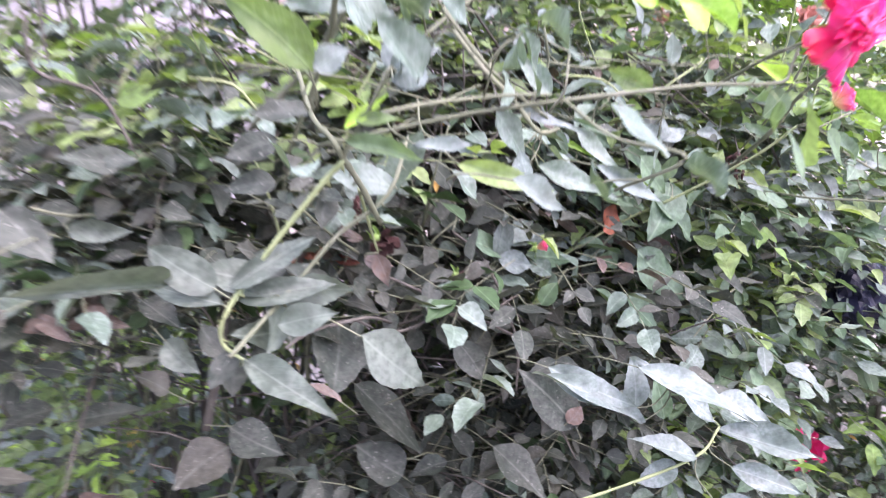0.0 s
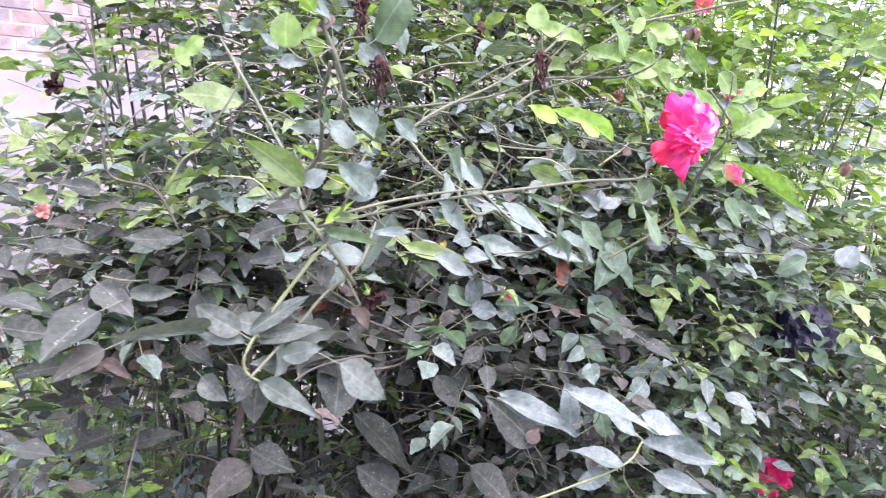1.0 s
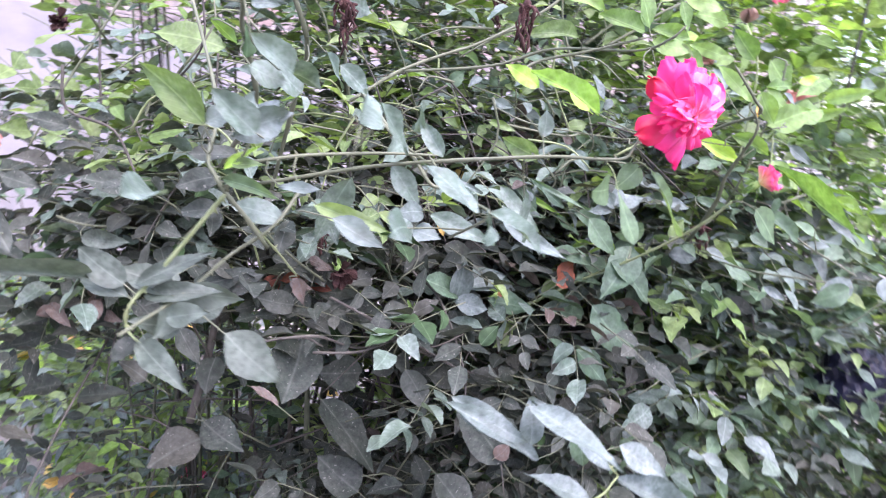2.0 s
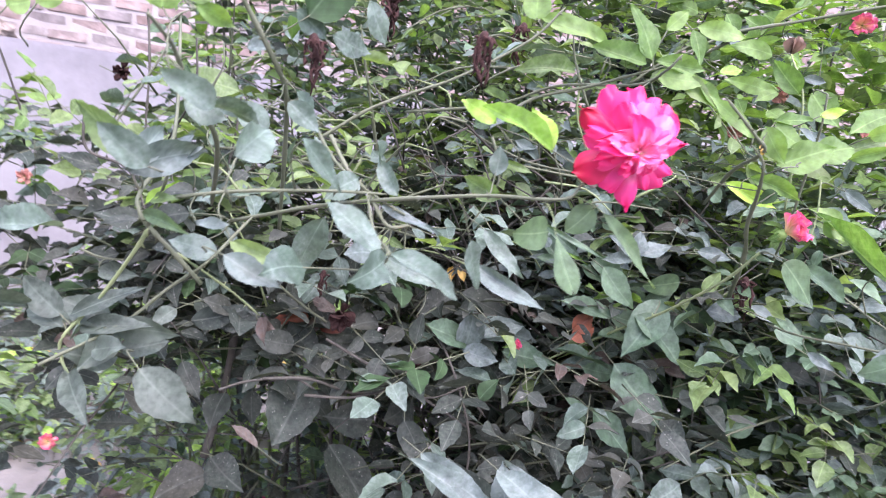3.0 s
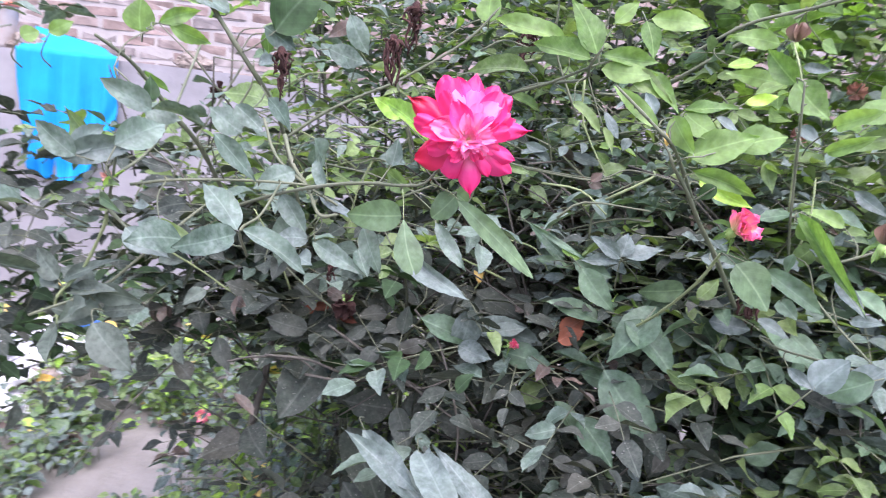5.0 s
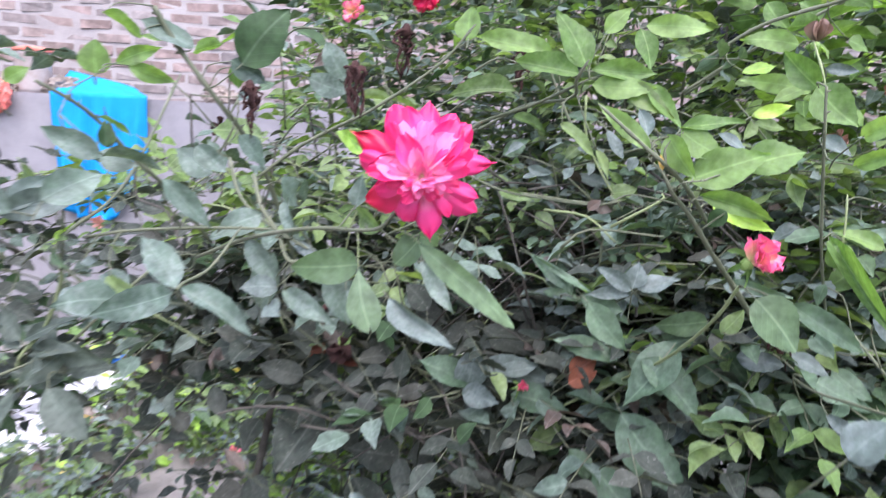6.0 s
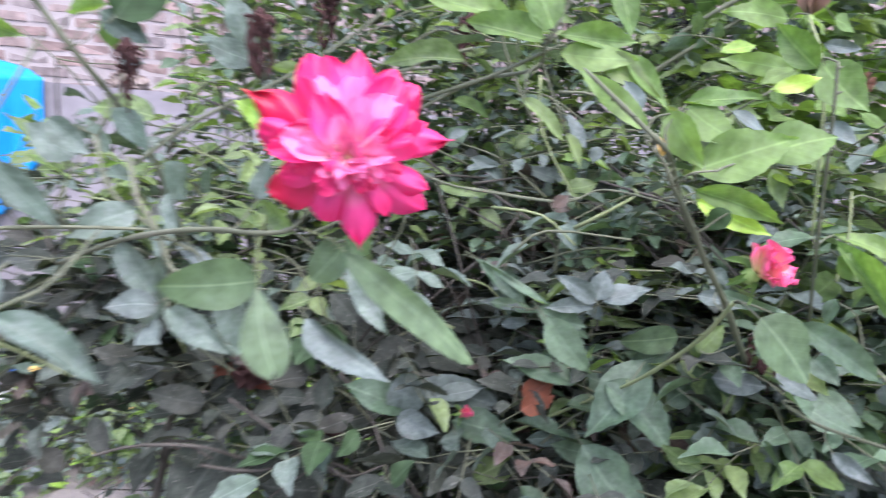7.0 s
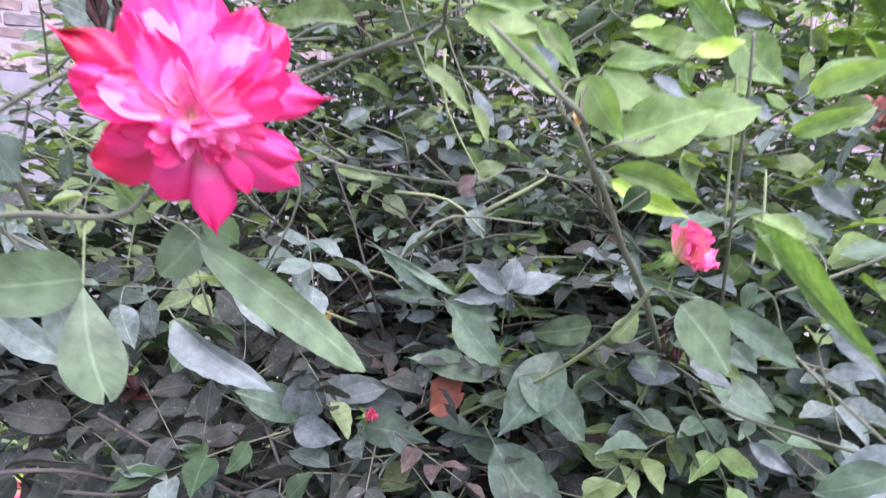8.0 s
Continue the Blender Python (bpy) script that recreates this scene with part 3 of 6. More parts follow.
def dead_head(bush, at, size, seed, mat=None):
    """A withered flower: shrivelled dark petals hanging in strips from the hip."""
    r = random.Random(seed)
    verts, faces = [], []
    for k in range(11):
        a = r.uniform(0, 2 * math.pi)
        q = r.uniform(0.04, 0.22) * size
        ln = size * r.uniform(0.35, 1.2)
        pts = [Vector((0, 0, 0)), Vector((q * math.cos(a), q * math.sin(a), 0.05 * size)), Vector((q * 1.25 * math.cos(a), q * 1.25 * math.sin(a), -0.4 * ln)), Vector((q * 0.9 * math.cos(a + 0.5), q * 0.9 * math.sin(a + 0.5), -0.95 * ln))]
        line = [q2 + Vector((r.gauss(0, 0.05), r.gauss(0, 0.05), 0)) * size for q2 in bent(pts, 3)]
        v, f = tube(line, [size * 0.02] + [size * r.uniform(0.015, 0.06) for _ in range(8)] + [size * 0.015], 5)
        off = len(verts)
        verts += v
        faces += [tuple(i + off for i in g) for g in f]
    v, f = blob([(0.05 * size, 0.22 * size), (0.1 * size, 0.16 * size), (0.13 * size, 0.04 * size), (0.08 * size, -0.1 * size)], 8, seed, 0.15)
    off = len(verts)
    verts += v
    faces += [tuple(i + off for i in g) for g in f]
    return part("withered_flower", mesh_of("withered_flower", verts, faces, mat or RUST), bush, "shrivelled dark brown rose hanging in strips", pose(*at))


def crumple(name, size, mat, seed, flat=0.5, rough=0.35):
    """A crumpled lump of film or cloth."""
    bm = bmesh.new()
    bmesh.ops.create_icosphere(bm, subdivisions=4, radius=1)
    for v in bm.verts:
        n = v.co.normalized()
        k = 1 + rough * noise.noise(n * 2.2 + Vector((seed, 0, 0))) + rough * 0.7 * abs(noise.noise(n * 5 + Vector((0, seed, 0)))) + rough * 0.25 * noise.noise(n * 13)
        v.co = Vector((n.x * k * size[0], n.y * k * size[1], max(-flat * size[2], n.z * k * size[2])))
    me = bpy.data.meshes.new(name)
    bm.to_mesh(me)
    bm.free()
    me.materials.append(mat)
    return me

# ---- an unseen wall, added behind the camera to close the yard and block low light ----
wall_south = new("wall_south", box_mesh("wall_south", (-9, -5.3, -0.1), (9, -5.0, 3.4), PLASTER, 0.02))
tagged(wall_south, "plain plastered house wall closing the yard", "wall", kind="structure")

# ---- on the low wall ----
def tub():
    t = thing("plastic_tub", "stained whitish plastic tub with orange-red lid on the low wall", "tub", on_wall(-0.44, -0.11, PARAPET_H))
    part("body", mesh_of("body", *blob([(0.075, 0.0), (0.08, 0.02), (0.088, 0.10), (0.092, 0.2), (0.095, 0.205), (0.09, 0.215)], 24), TUB), t)
    part("lid", mesh_of("lid", *blob([(0.09, 0.216), (0.098, 0.218), (0.098, 0.236), (0.06, 0.241), (0.055, 0.246)], 24), LID), t, "orange-red lid")
    return t


tub()
cloth = thing("rag", "crumpled coral-red rag over the wall's edge", "rag", on_wall(-0.57, 0.03, PARAPET_H - 0.03), data=crumple("rag", (0.07, 0.05, 0.075), CORAL, 3, 1.2, 0.5))
rag2 = thing("rag", "pink rag hanging down the plastered wall", "rag", on_wall(-0.70, 0.03, PARAPET_H - 0.08), data=crumple("rag", (0.035, 0.03, 0.13), CORAL, 9, 1.2, 0.4))
for k, (s, d, w) in enumerate(((-0.30, -0.13, 0.10), (-0.62, -0.14, 0.14), (-0.9, -0.12, 0.12), (0.55, -0.12, 0.1))):
    thing("rubble_lump", "lump of old brick and mortar on the wall", "rubble", on_wall(s, d, PARAPET_H + 0.02), "rubble on the wall", data=crumple("rubble_lump", (w, 0.09, 0.07), DIRT, 20 + k, 0.4, 0.4))

# ---- litter on the ground ----
thing("plastic_sheet", "crumpled white plastic sheet lying on the earth", "litter", (-2.24, 1.84, 0.06), data=crumple("plastic_sheet", (0.30, 0.27, 0.13), WHITE, 31, 0.5, 0.7))
thing("plastic_sheet", "small white plastic bag lying on the earth", "litter", (-2.2, 2.05, 0.04), data=crumple("plastic_sheet", (0.16, 0.12, 0.09), WHITE, 32, 0.5, 0.6))
thing("wrapper", "scrap of blue printed wrapper on the weeds", "litter", (-2.2, 2.32, 0.12), data=crumple("wrapper", (0.06, 0.03, 0.035), BLUE, 33, 0.8, 0.6))
thing("brick_piece", "broken pinkish brick lying on the earth", "brick", (-1.56, 1.66, 0.02), data=crumple("brick_piece", (0.05, 0.035, 0.035), BRICK, 34, 0.7, 0.3))
thing("brick_piece", "broken dark red brick lying by the plastic sheet", "brick", (-1.95, 1.88, 0.05), data=crumple("brick_piece", (0.09, 0.07, 0.06), DIRT, 36, 0.7, 0.3))
thing("black_bag", "black plastic bag caught under the bushes", "bag", (0.872, 0.945, 0.945), data=crumple("black_bag", (0.06, 0.05, 0.06), NAVY, 41, 1.2, 0.3))
thing("black_bag", "black plastic bag caught among stems", "bag", (0.40, 1.72, 1.545), data=crumple("black_bag", (0.06, 0.05, 0.075), NAVY, 42, 1.2, 0.3))

# ---- the rose bush in front ----
bush = plant("rose_bush", "dusty grey-green rose bush with one open pink rose", "rose bush", (0.1, 1.15, 0))
side = plant("rose_bush", "fresh green rose bush with long arching sprays", "rose bush", (0.75, 1.2, 0), "rose bushes in the bed")
rng = random.Random(5)
fol = Foliage()


def face_y(x, z):
    """How far back the leafy face of the bush lies at a place x, z."""
    return 0.84 + 0.45 * max(0.0, z - 1.05) + 0.16 * (x - 0.1) ** 2 * (1 if x > 0 else 0.3) + 0.10 * max(0, 0.85 - z) + 0.06 * noise.noise((x * 4, z * 4, 3))


near = 0
for k in range(3900):
    x, z = rng.uniform(-0.8, 0.85), rng.uniform(0.2, 1.27)
    depth = rng.random() ** 1.3 * 0.6
    keep = rng.random()
    if x < -0.15 and keep > ((0.9 if x > -0.35 else 0.6) if z > 1.04 else 0.22 if x > -0.25 and z > 0.85 else 0.16 if z > 0.9 else 0.04):
        continue
    if math.hypot((x - 0.24) / 0.15, (z - 1.2) / 0.11) < 1 and depth < 0.4:
        continue
    if math.hypot((x - 0.53) / 0.1, (z - 1.0) / 0.06) < 1 and face_y(x, z) + depth < 1.03:
        continue
    if (math.hypot((x - 0.03) / 0.13, (z - 0.83) / 0.13) < 1 or math.hypot((x + 0.13) / 0.15, (z - 0.81) / 0.15) < 1) and depth < 0.52:
        continue
    p = (x, face_y(x, z) + depth, z)
    way = (rng.gauss(0, 1.0), -0.5 + rng.gauss(0, 0.45), 0.04 + rng.gauss(0, 0.22))
    size = rng.uniform(0.03, 0.053)
    # lower leaves are mostly the dusty kind, whose colour also holds painted shade
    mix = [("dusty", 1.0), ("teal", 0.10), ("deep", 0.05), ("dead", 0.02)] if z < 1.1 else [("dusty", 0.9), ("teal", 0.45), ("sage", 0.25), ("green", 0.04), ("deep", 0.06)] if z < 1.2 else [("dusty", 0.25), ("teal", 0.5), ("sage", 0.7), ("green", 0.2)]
    if x > 0.45:
        mix = [("dusty", 0.35), ("teal", 0.4), ("jade", 0.7), ("ash", 0.25), ("sage", 0.3), ("green", 0.08), ("deep", 0.08)]
    own = bush if (depth < 0.08 and near < 8 and 0.8 < z < 1.2) else None
    near += own is not None
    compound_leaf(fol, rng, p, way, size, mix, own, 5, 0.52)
# sprays close by at the bush's end
for k in range(150):
    p = (rng.uniform(-0.85, -0.46), rng.uniform(0.5, 0.76), rng.uniform(0.86, 1.5))
    # below 1.17 m the leaf colours turn dark to stand in for shade
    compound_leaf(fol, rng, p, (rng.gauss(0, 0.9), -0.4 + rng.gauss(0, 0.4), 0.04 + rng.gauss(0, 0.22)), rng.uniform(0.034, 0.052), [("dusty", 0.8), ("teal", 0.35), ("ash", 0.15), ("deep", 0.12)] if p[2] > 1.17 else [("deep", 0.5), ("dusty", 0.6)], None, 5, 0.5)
for k in range(5):
    x, y = rng.uniform(-0.85, -0.48), rng.uniform(0.52, 0.75)
    cane(bush, [(x + 0.04, y + 0.12, 1.12), (x + 0.03, y + 0.05, 1.18), (x, y, 1.27), (x + rng.gauss(0, 0.08), y, rng.uniform(1.35, 1.55))], 0.005, 0.0018, WOOD if k % 2 else CANE)
# a block of dark-coloured leaves in place of the hollow's shade
for k in range(40):
    p = (rng.uniform(-0.78, -0.5), rng.uniform(0.78, 0.95), rng.uniform(0.85, 1.03))
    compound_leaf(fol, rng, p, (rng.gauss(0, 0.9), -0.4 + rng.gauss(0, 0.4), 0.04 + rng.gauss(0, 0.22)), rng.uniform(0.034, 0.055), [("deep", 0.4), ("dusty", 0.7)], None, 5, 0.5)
# more dark leaf colour where the inner bush lies in shade
for k in range(150):
    p = (rng.uniform(-0.42, -0.15), rng.uniform(0.9, 1.2), rng.uniform(0.95, 1.16))
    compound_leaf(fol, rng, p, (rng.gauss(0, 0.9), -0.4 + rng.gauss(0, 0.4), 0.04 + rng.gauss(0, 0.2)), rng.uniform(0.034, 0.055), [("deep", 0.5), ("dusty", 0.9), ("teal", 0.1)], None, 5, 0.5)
for k in range(230):
    p = (rng.uniform(0.25, 0.62), rng.uniform(0.98, 1.3), rng.uniform(1.04, 1.36))
    compound_leaf(fol, rng, p, (rng.gauss(0, 1.0), -0.4 + rng.gauss(0, 0.4), rng.gauss(0.05, 0.2)), rng.uniform(0.026, 0.04), [("ash", 0.6), ("teal", 0.4), ("jade", 0.4), ("sage", 0.3)], None, 5, 0.46)
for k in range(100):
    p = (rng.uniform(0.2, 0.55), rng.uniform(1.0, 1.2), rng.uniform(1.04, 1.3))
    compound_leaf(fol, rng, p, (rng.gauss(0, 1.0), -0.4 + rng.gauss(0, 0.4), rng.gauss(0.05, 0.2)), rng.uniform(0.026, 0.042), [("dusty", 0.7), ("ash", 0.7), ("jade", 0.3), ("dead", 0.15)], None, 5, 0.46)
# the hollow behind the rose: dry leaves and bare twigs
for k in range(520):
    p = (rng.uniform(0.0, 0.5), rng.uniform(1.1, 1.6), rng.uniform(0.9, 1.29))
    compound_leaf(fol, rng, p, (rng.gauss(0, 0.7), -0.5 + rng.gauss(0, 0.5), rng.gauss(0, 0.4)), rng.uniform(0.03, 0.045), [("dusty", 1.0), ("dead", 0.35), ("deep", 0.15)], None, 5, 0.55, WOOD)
for k in range(110):
    a = Vector((rng.uniform(0.0, 0.5), rng.uniform(0.98, 1.2), rng.uniform(1.02, 1.3)))
    d = Vector((rng.gauss(0, 0.8), rng.gauss(0, 0.4), rng.gauss(0.2, 0.8))).normalized() * rng.uniform(0.08, 0.22)
    fol.stalk(WOOD, [a - d * 0.5, a + Vector((0.01, 0, 0.008)), a + d * 0.5], 0.0018, 0.0009, 5)
for k in range(24):
    x, y = rng.uniform(-0.25, 0.5), rng.uniform(1.05, 1.5)
    tx, ty = x * 1.4 + rng.gauss(0, 0.1), y + rng.gauss(-0.1, 0.1)
    zt = rng.uniform(0.9, 1.5)
    cane(bush, [(0.1 + (x - 0.1) * 0.4, 1.15 + (y - 1.15) * 0.4, 0), (x, y, zt * 0.5), ((x + tx) / 2 + rng.gauss(0, 0.04), (y + ty) / 2, zt * 0.8), (tx, ty, zt)], 0.006, 0.0018, WOOD if k % 2 else CANE)
for k in range(300):
    x, z = rng.uniform(-0.4, 0.75), rng.uniform(0.6, 1.35)
    y = face_y(x, min(z, 1.2)) + rng.uniform(0.05, 0.45)
    a = Vector((x, y, z))
    d = Vector((rng.gauss(0, 1), -0.4 + rng.gauss(0, 0.5), rng.gauss(0.2, 0.6))).normalized() * rng.uniform(0.08, 0.28)
    fol.stalk(WOOD if rng.random() < 0.6 else CANE, [a, a + d * 0.5 + Vector((0, 0, 0.01)), a + d], 0.002, 0.0009, 5)
for k in range(60):
    a = Vector((rng.uniform(-0.3, 0.35), rng.uniform(0.82, 1.15), rng.uniform(1.08, 1.5)))
    d = Vector((rng.gauss(0, 0.9), rng.gauss(-0.1, 0.3), rng.gauss(0.25, 0.5))).normalized() * rng.uniform(0.06, 0.16)
    fol.stalk(STEM if rng.random() < 0.3 else CANE, bent([a - d * 0.5, a + Vector((rng.gauss(0, 0.012), 0, 0.012)), a + d * 0.5], 3), 0.0019, 0.001, 5)
# sprays above the mass, in the bush and beside it
for k in range(22):
    p = (rng.uniform(-0.3, 0.25), rng.uniform(0.92, 1.2), rng.uniform(1.2, 1.52))
    compound_leaf(fol, rng, p, (rng.gauss(0, 0.7), -0.5 + rng.gauss(0, 0.4), rng.gauss(0.1, 0.3)), rng.uniform(0.04, 0.055), [("teal", 0.8), ("sage", 0.7), ("green", 0.3), ("deep", 0.15)], bush, 5, 0.46)
# fine lighter growth behind the sprays
for k in range(260):
    p = (rng.uniform(-0.35, 0.4), rng.uniform(1.15, 1.6), rng.uniform(1.28, 1.62))
    compound_leaf(fol, rng, p, (rng.gauss(0, 0.9), -0.4 + rng.gauss(0, 0.4), rng.gauss(0.05, 0.25)), rng.uniform(0.026, 0.042), [("teal", 0.7), ("sage", 0.8), ("green", 0.4), ("jade", 0.4), ("dusty", 0.3)], None, 5, 0.45)
for k in range(260):
    p = (rng.uniform(-0.3, 0.45), rng.uniform(1.0, 1.4), rng.uniform(1.16, 1.55))
    compound_leaf(fol, rng, p, (rng.gauss(0, 0.9), -0.4 + rng.gauss(0, 0.4), rng.gauss(0.05, 0.22)), rng.uniform(0.022, 0.036), [("teal", 0.5), ("sage", 1.0), ("jade", 0.4), ("green", 0.3), ("ash", 0.3)], None, 5, 0.42)
spray = Foliage()
for k in range(760):
    p = (rng.uniform(0.3, 1.3), rng.uniform(1.25, 1.9), rng.uniform(1.05, 1.8))
    compound_leaf(spray, rng, p, (rng.gauss(0, 0.9), -0.4 + rng.gauss(0, 0.4), rng.gauss(0.05, 0.25)), rng.uniform(0.026, 0.045), [("green", 1.0), ("sage", 0.9), ("pale", 0.4), ("jade", 0.3), ("lime", 0.1)], None, 5, 0.45)
for k in range(40):
    p = (rng.uniform(0.25, 1.0), rng.uniform(0.98, 1.4), rng.uniform(1.22, 1.66))
    compound_leaf(spray, rng, p, (rng.gauss(0, 0.7), -0.5 + rng.gauss(0, 0.4), rng.gauss(0.1, 0.3)), rng.uniform(0.045, 0.065), [("sage", 0.6), ("green", 0.4), ("teal", 0.35)], side, 5, 0.44)
for k in range(150):
    p = (rng.uniform(0.5, 1.05), rng.uniform(0.98, 1.35), rng.uniform(1.02, 1.36))
    compound_leaf(spray, rng, p, (rng.gauss(0, 1.0), -0.4 + rng.gauss(0, 0.4), rng.gauss(0.05, 0.2)), rng.uniform(0.03, 0.05), [("jade", 0.8), ("sage", 0.6), ("ash", 0.4), ("pale", 0.4), ("green", 0.4)], None, 5, 0.46)
for k in range(130):
    p = (rng.uniform(0.35, 1.35), rng.uniform(1.15, 1.6), rng.uniform(1.28, 1.85))
    compound_leaf(spray, rng, p, (rng.gauss(0, 0.9), -0.5 + rng.gauss(0, 0.4), rng.gauss(0.05, 0.2)), rng.uniform(0.045, 0.068), [("green", 1.0), ("sage", 0.7), ("pale", 0.4), ("lime", 0.1)], None, 5, 0.5)
for k in range(150):
    p = (rng.uniform(0.42, 0.86), rng.uniform(0.92, 1.25), rng.uniform(0.86, 1.2))
    compound_leaf(spray, rng, p, (rng.gauss(0, 0.9), -0.5 + rng.gauss(0, 0.4), rng.gauss(0.05, 0.2)), rng.uniform(0.034, 0.056), [("ash", 0.7), ("teal", 0.7), ("sage", 0.5), ("pale", 0.4), ("jade", 0.3), ("dusty", 0.2)], None, 5, 0.48)
spray.link(side)
fol.link(bush)

# stems and sprays that stand free of the mass
cane(bush, [(-0.121, 0.642, 1.477), (-0.110, 0.659, 1.443), (-0.085, 0.688, 1.391), (-0.075, 0.723, 1.351), (-0.090, 0.784, 1.296), (-0.128, 0.909, 1.136)], 0.0027, 0.0026)
cane(bush, [(-0.110, 0.505, 1.393), (-0.110, 0.540, 1.377), (-0.114, 0.568, 1.360), (-0.109, 0.602, 1.325), (-0.114, 0.651, 1.288), (-0.166, 0.767, 1.208)], 0.0015, 0.0028)
cane(bush, [(-0.194, 0.763, 1.394), (-0.193, 0.763, 1.336), (-0.257, 0.833, 1.269)], 0.0012, 0.0013, WOOD)
cane(bush, [(-0.024, 0.684, 1.308), (0.020, 0.695, 1.343), (0.060, 0.700, 1.365), (0.105, 0.703, 1.387), (0.171, 0.711, 1.432), (0.202, 0.718, 1.469)], 0.0019, 0.0012)
cane(bush, [(-0.108, 0.682, 1.211), (0.010, 0.622, 1.254), (0.113, 0.556, 1.284), (0.161, 0.541, 1.294), (0.195, 0.528, 1.298), (0.216, 0.528, 1.302), (0.224, 0.534, 1.312), (0.233, 0.541, 1.326)], 0.0020, 0.0009)
cane(bush, [(0.198, 0.529, 1.298), (0.205, 0.519, 1.289), (0.210, 0.512, 1.273)], 0.0006, 0.0003, STEM)
cane(bush, [(0.221, 0.531, 1.304), (0.237, 0.537, 1.298), (0.246, 0.535, 1.293)], 0.0005, 0.0003, STEM)
cane(bush, [(0.072, 0.499, 1.221), (0.094, 0.460, 1.252), (0.073, 0.514, 1.255), (0.053, 0.571, 1.277)], 0.0012, 0.0012)
cane(bush, [(-0.176, 0.484, 1.115), (-0.138, 0.532, 1.139), (-0.106, 0.550, 1.172), (-0.073, 0.551, 1.201), (-0.052, 0.591, 1.237)], 0.0015, 0.0015)
cane(bush, [(-0.005, 0.657, 1.315), (0.019, 0.640, 1.287), (0.045, 0.632, 1.265), (0.066, 0.622, 1.242), (0.087, 0.625, 1.245)], 0.0023, 0.0017)
cane(bush, [(-0.128, 0.734, 0.994), (-0.103, 0.758, 0.999), (-0.055, 0.785, 1.000), (-0.027, 0.796, 0.985)], 0.0016, 0.0014, WOOD)
cane(bush, [(-0.039, 0.790, 0.978), (0.017, 0.802, 0.979), (0.062, 0.834, 0.985)], 0.0020, 0.0015, WOOD)
cane(bush, [(-0.026, 0.822, 1.045), (0.037, 0.823, 1.017), (0.100, 0.836, 0.983), (0.174, 0.842, 0.945)], 0.0020, 0.0018, WOOD)
cane(bush, [(0.082, 0.872, 1.079), (0.127, 0.862, 1.042), (0.174, 0.842, 0.945), (0.182, 0.833, 0.867)], 0.0017, 0.0016, WOOD)
cane(bush, [(-0.082, 0.752, 1.009), (-0.033, 0.785, 1.003), (0.016, 0.837, 0.970), (0.064, 0.884, 0.965)], 0.0019, 0.0015, WOOD)
cane(bush, [(0.042, 0.845, 1.003), (0.078, 0.870, 0.972), (0.131, 0.899, 0.941), (0.208, 0.906, 0.913)], 0.0023, 0.0020, WOOD)
cane(bush, [(0.156, 0.865, 0.994), (0.195, 0.867, 0.953)], 0.0016, 0.0014, WOOD)
cane(bush, [(0.222, 0.861, 0.992), (0.259, 0.887, 1.026)], 0.0018, 0.0013)
cane(bush, [(-0.360, 0.820, 1.295), (-0.354, 0.818, 1.245), (-0.304, 0.826, 1.226), (-0.274, 0.822, 1.173)], 0.0019, 0.0016, WOOD)
cane(side, [(0.380, 0.640, 1.361), (0.392, 0.640, 1.350), (0.399, 0.649, 1.336), (0.413, 0.687, 1.313), (0.431, 0.742, 1.277), (0.455, 0.793, 1.236), (0.504, 0.947, 1.136)], 0.0007, 0.0030)
cane(side, [(0.501, 0.791, 1.427), (0.504, 0.794, 1.401), (0.508, 0.805, 1.374), (0.517, 0.834, 1.320), (0.527, 0.868, 1.267), (0.550, 0.951, 1.188)], 0.0012, 0.0016)
cane(side, [(0.359, 1.058, 1.433), (0.409, 1.056, 1.469), (0.464, 1.050, 1.505), (0.515, 1.040, 1.535), (0.552, 1.030, 1.560)], 0.0022, 0.0017)
cane(side, [(0.027, 0.922, 1.344), (0.146, 0.865, 1.369), (0.216, 0.835, 1.400), (0.290, 0.749, 1.407), (0.306, 0.700, 1.420), (0.317, 0.691, 1.436)], 0.0019, 0.0012)
cane(side, [(0.154, 0.842, 1.319), (0.198, 0.836, 1.306), (0.252, 0.821, 1.303), (0.319, 0.783, 1.306), (0.349, 0.788, 1.319), (0.400, 0.749, 1.317), (0.412, 0.688, 1.319)], 0.0012, 0.0006)
cane(side, [(0.421, 0.633, 1.348), (0.407, 0.629, 1.345), (0.400, 0.649, 1.336)], 0.0006, 0.0006)
cane(side, [(0.556, 0.825, 1.242), (0.592, 0.818, 1.263), (0.627, 0.808, 1.288)], 0.0015, 0.0013)
cane(side, [(0.380, 0.999, 1.465), (0.443, 0.983, 1.506), (0.518, 0.960, 1.528), (0.609, 0.923, 1.554)], 0.0022, 0.0019)
cane(side, [(0.548, 0.768, 1.221), (0.562, 0.737, 1.208), (0.573, 0.707, 1.200), (0.585, 0.674, 1.192)], 0.0012, 0.0010)
cane(side, [(0.516, 0.821, 1.154), (0.532, 0.784, 1.157), (0.565, 0.743, 1.165), (0.605, 0.704, 1.172)], 0.0014, 0.0012)
cane(bush, [(-0.101, 0.518, 1.366), (-0.110, 0.537, 1.387), (-0.115, 0.559, 1.399), (-0.104, 0.568, 1.407)], 0.0007, 0.0005)
cane(bush, [(-0.572, 1.003, 1.170), (-0.552, 0.967, 1.258), (-0.563, 0.960, 1.308), (-0.578, 0.946, 1.370)], 0.0019, 0.0014, WOOD)
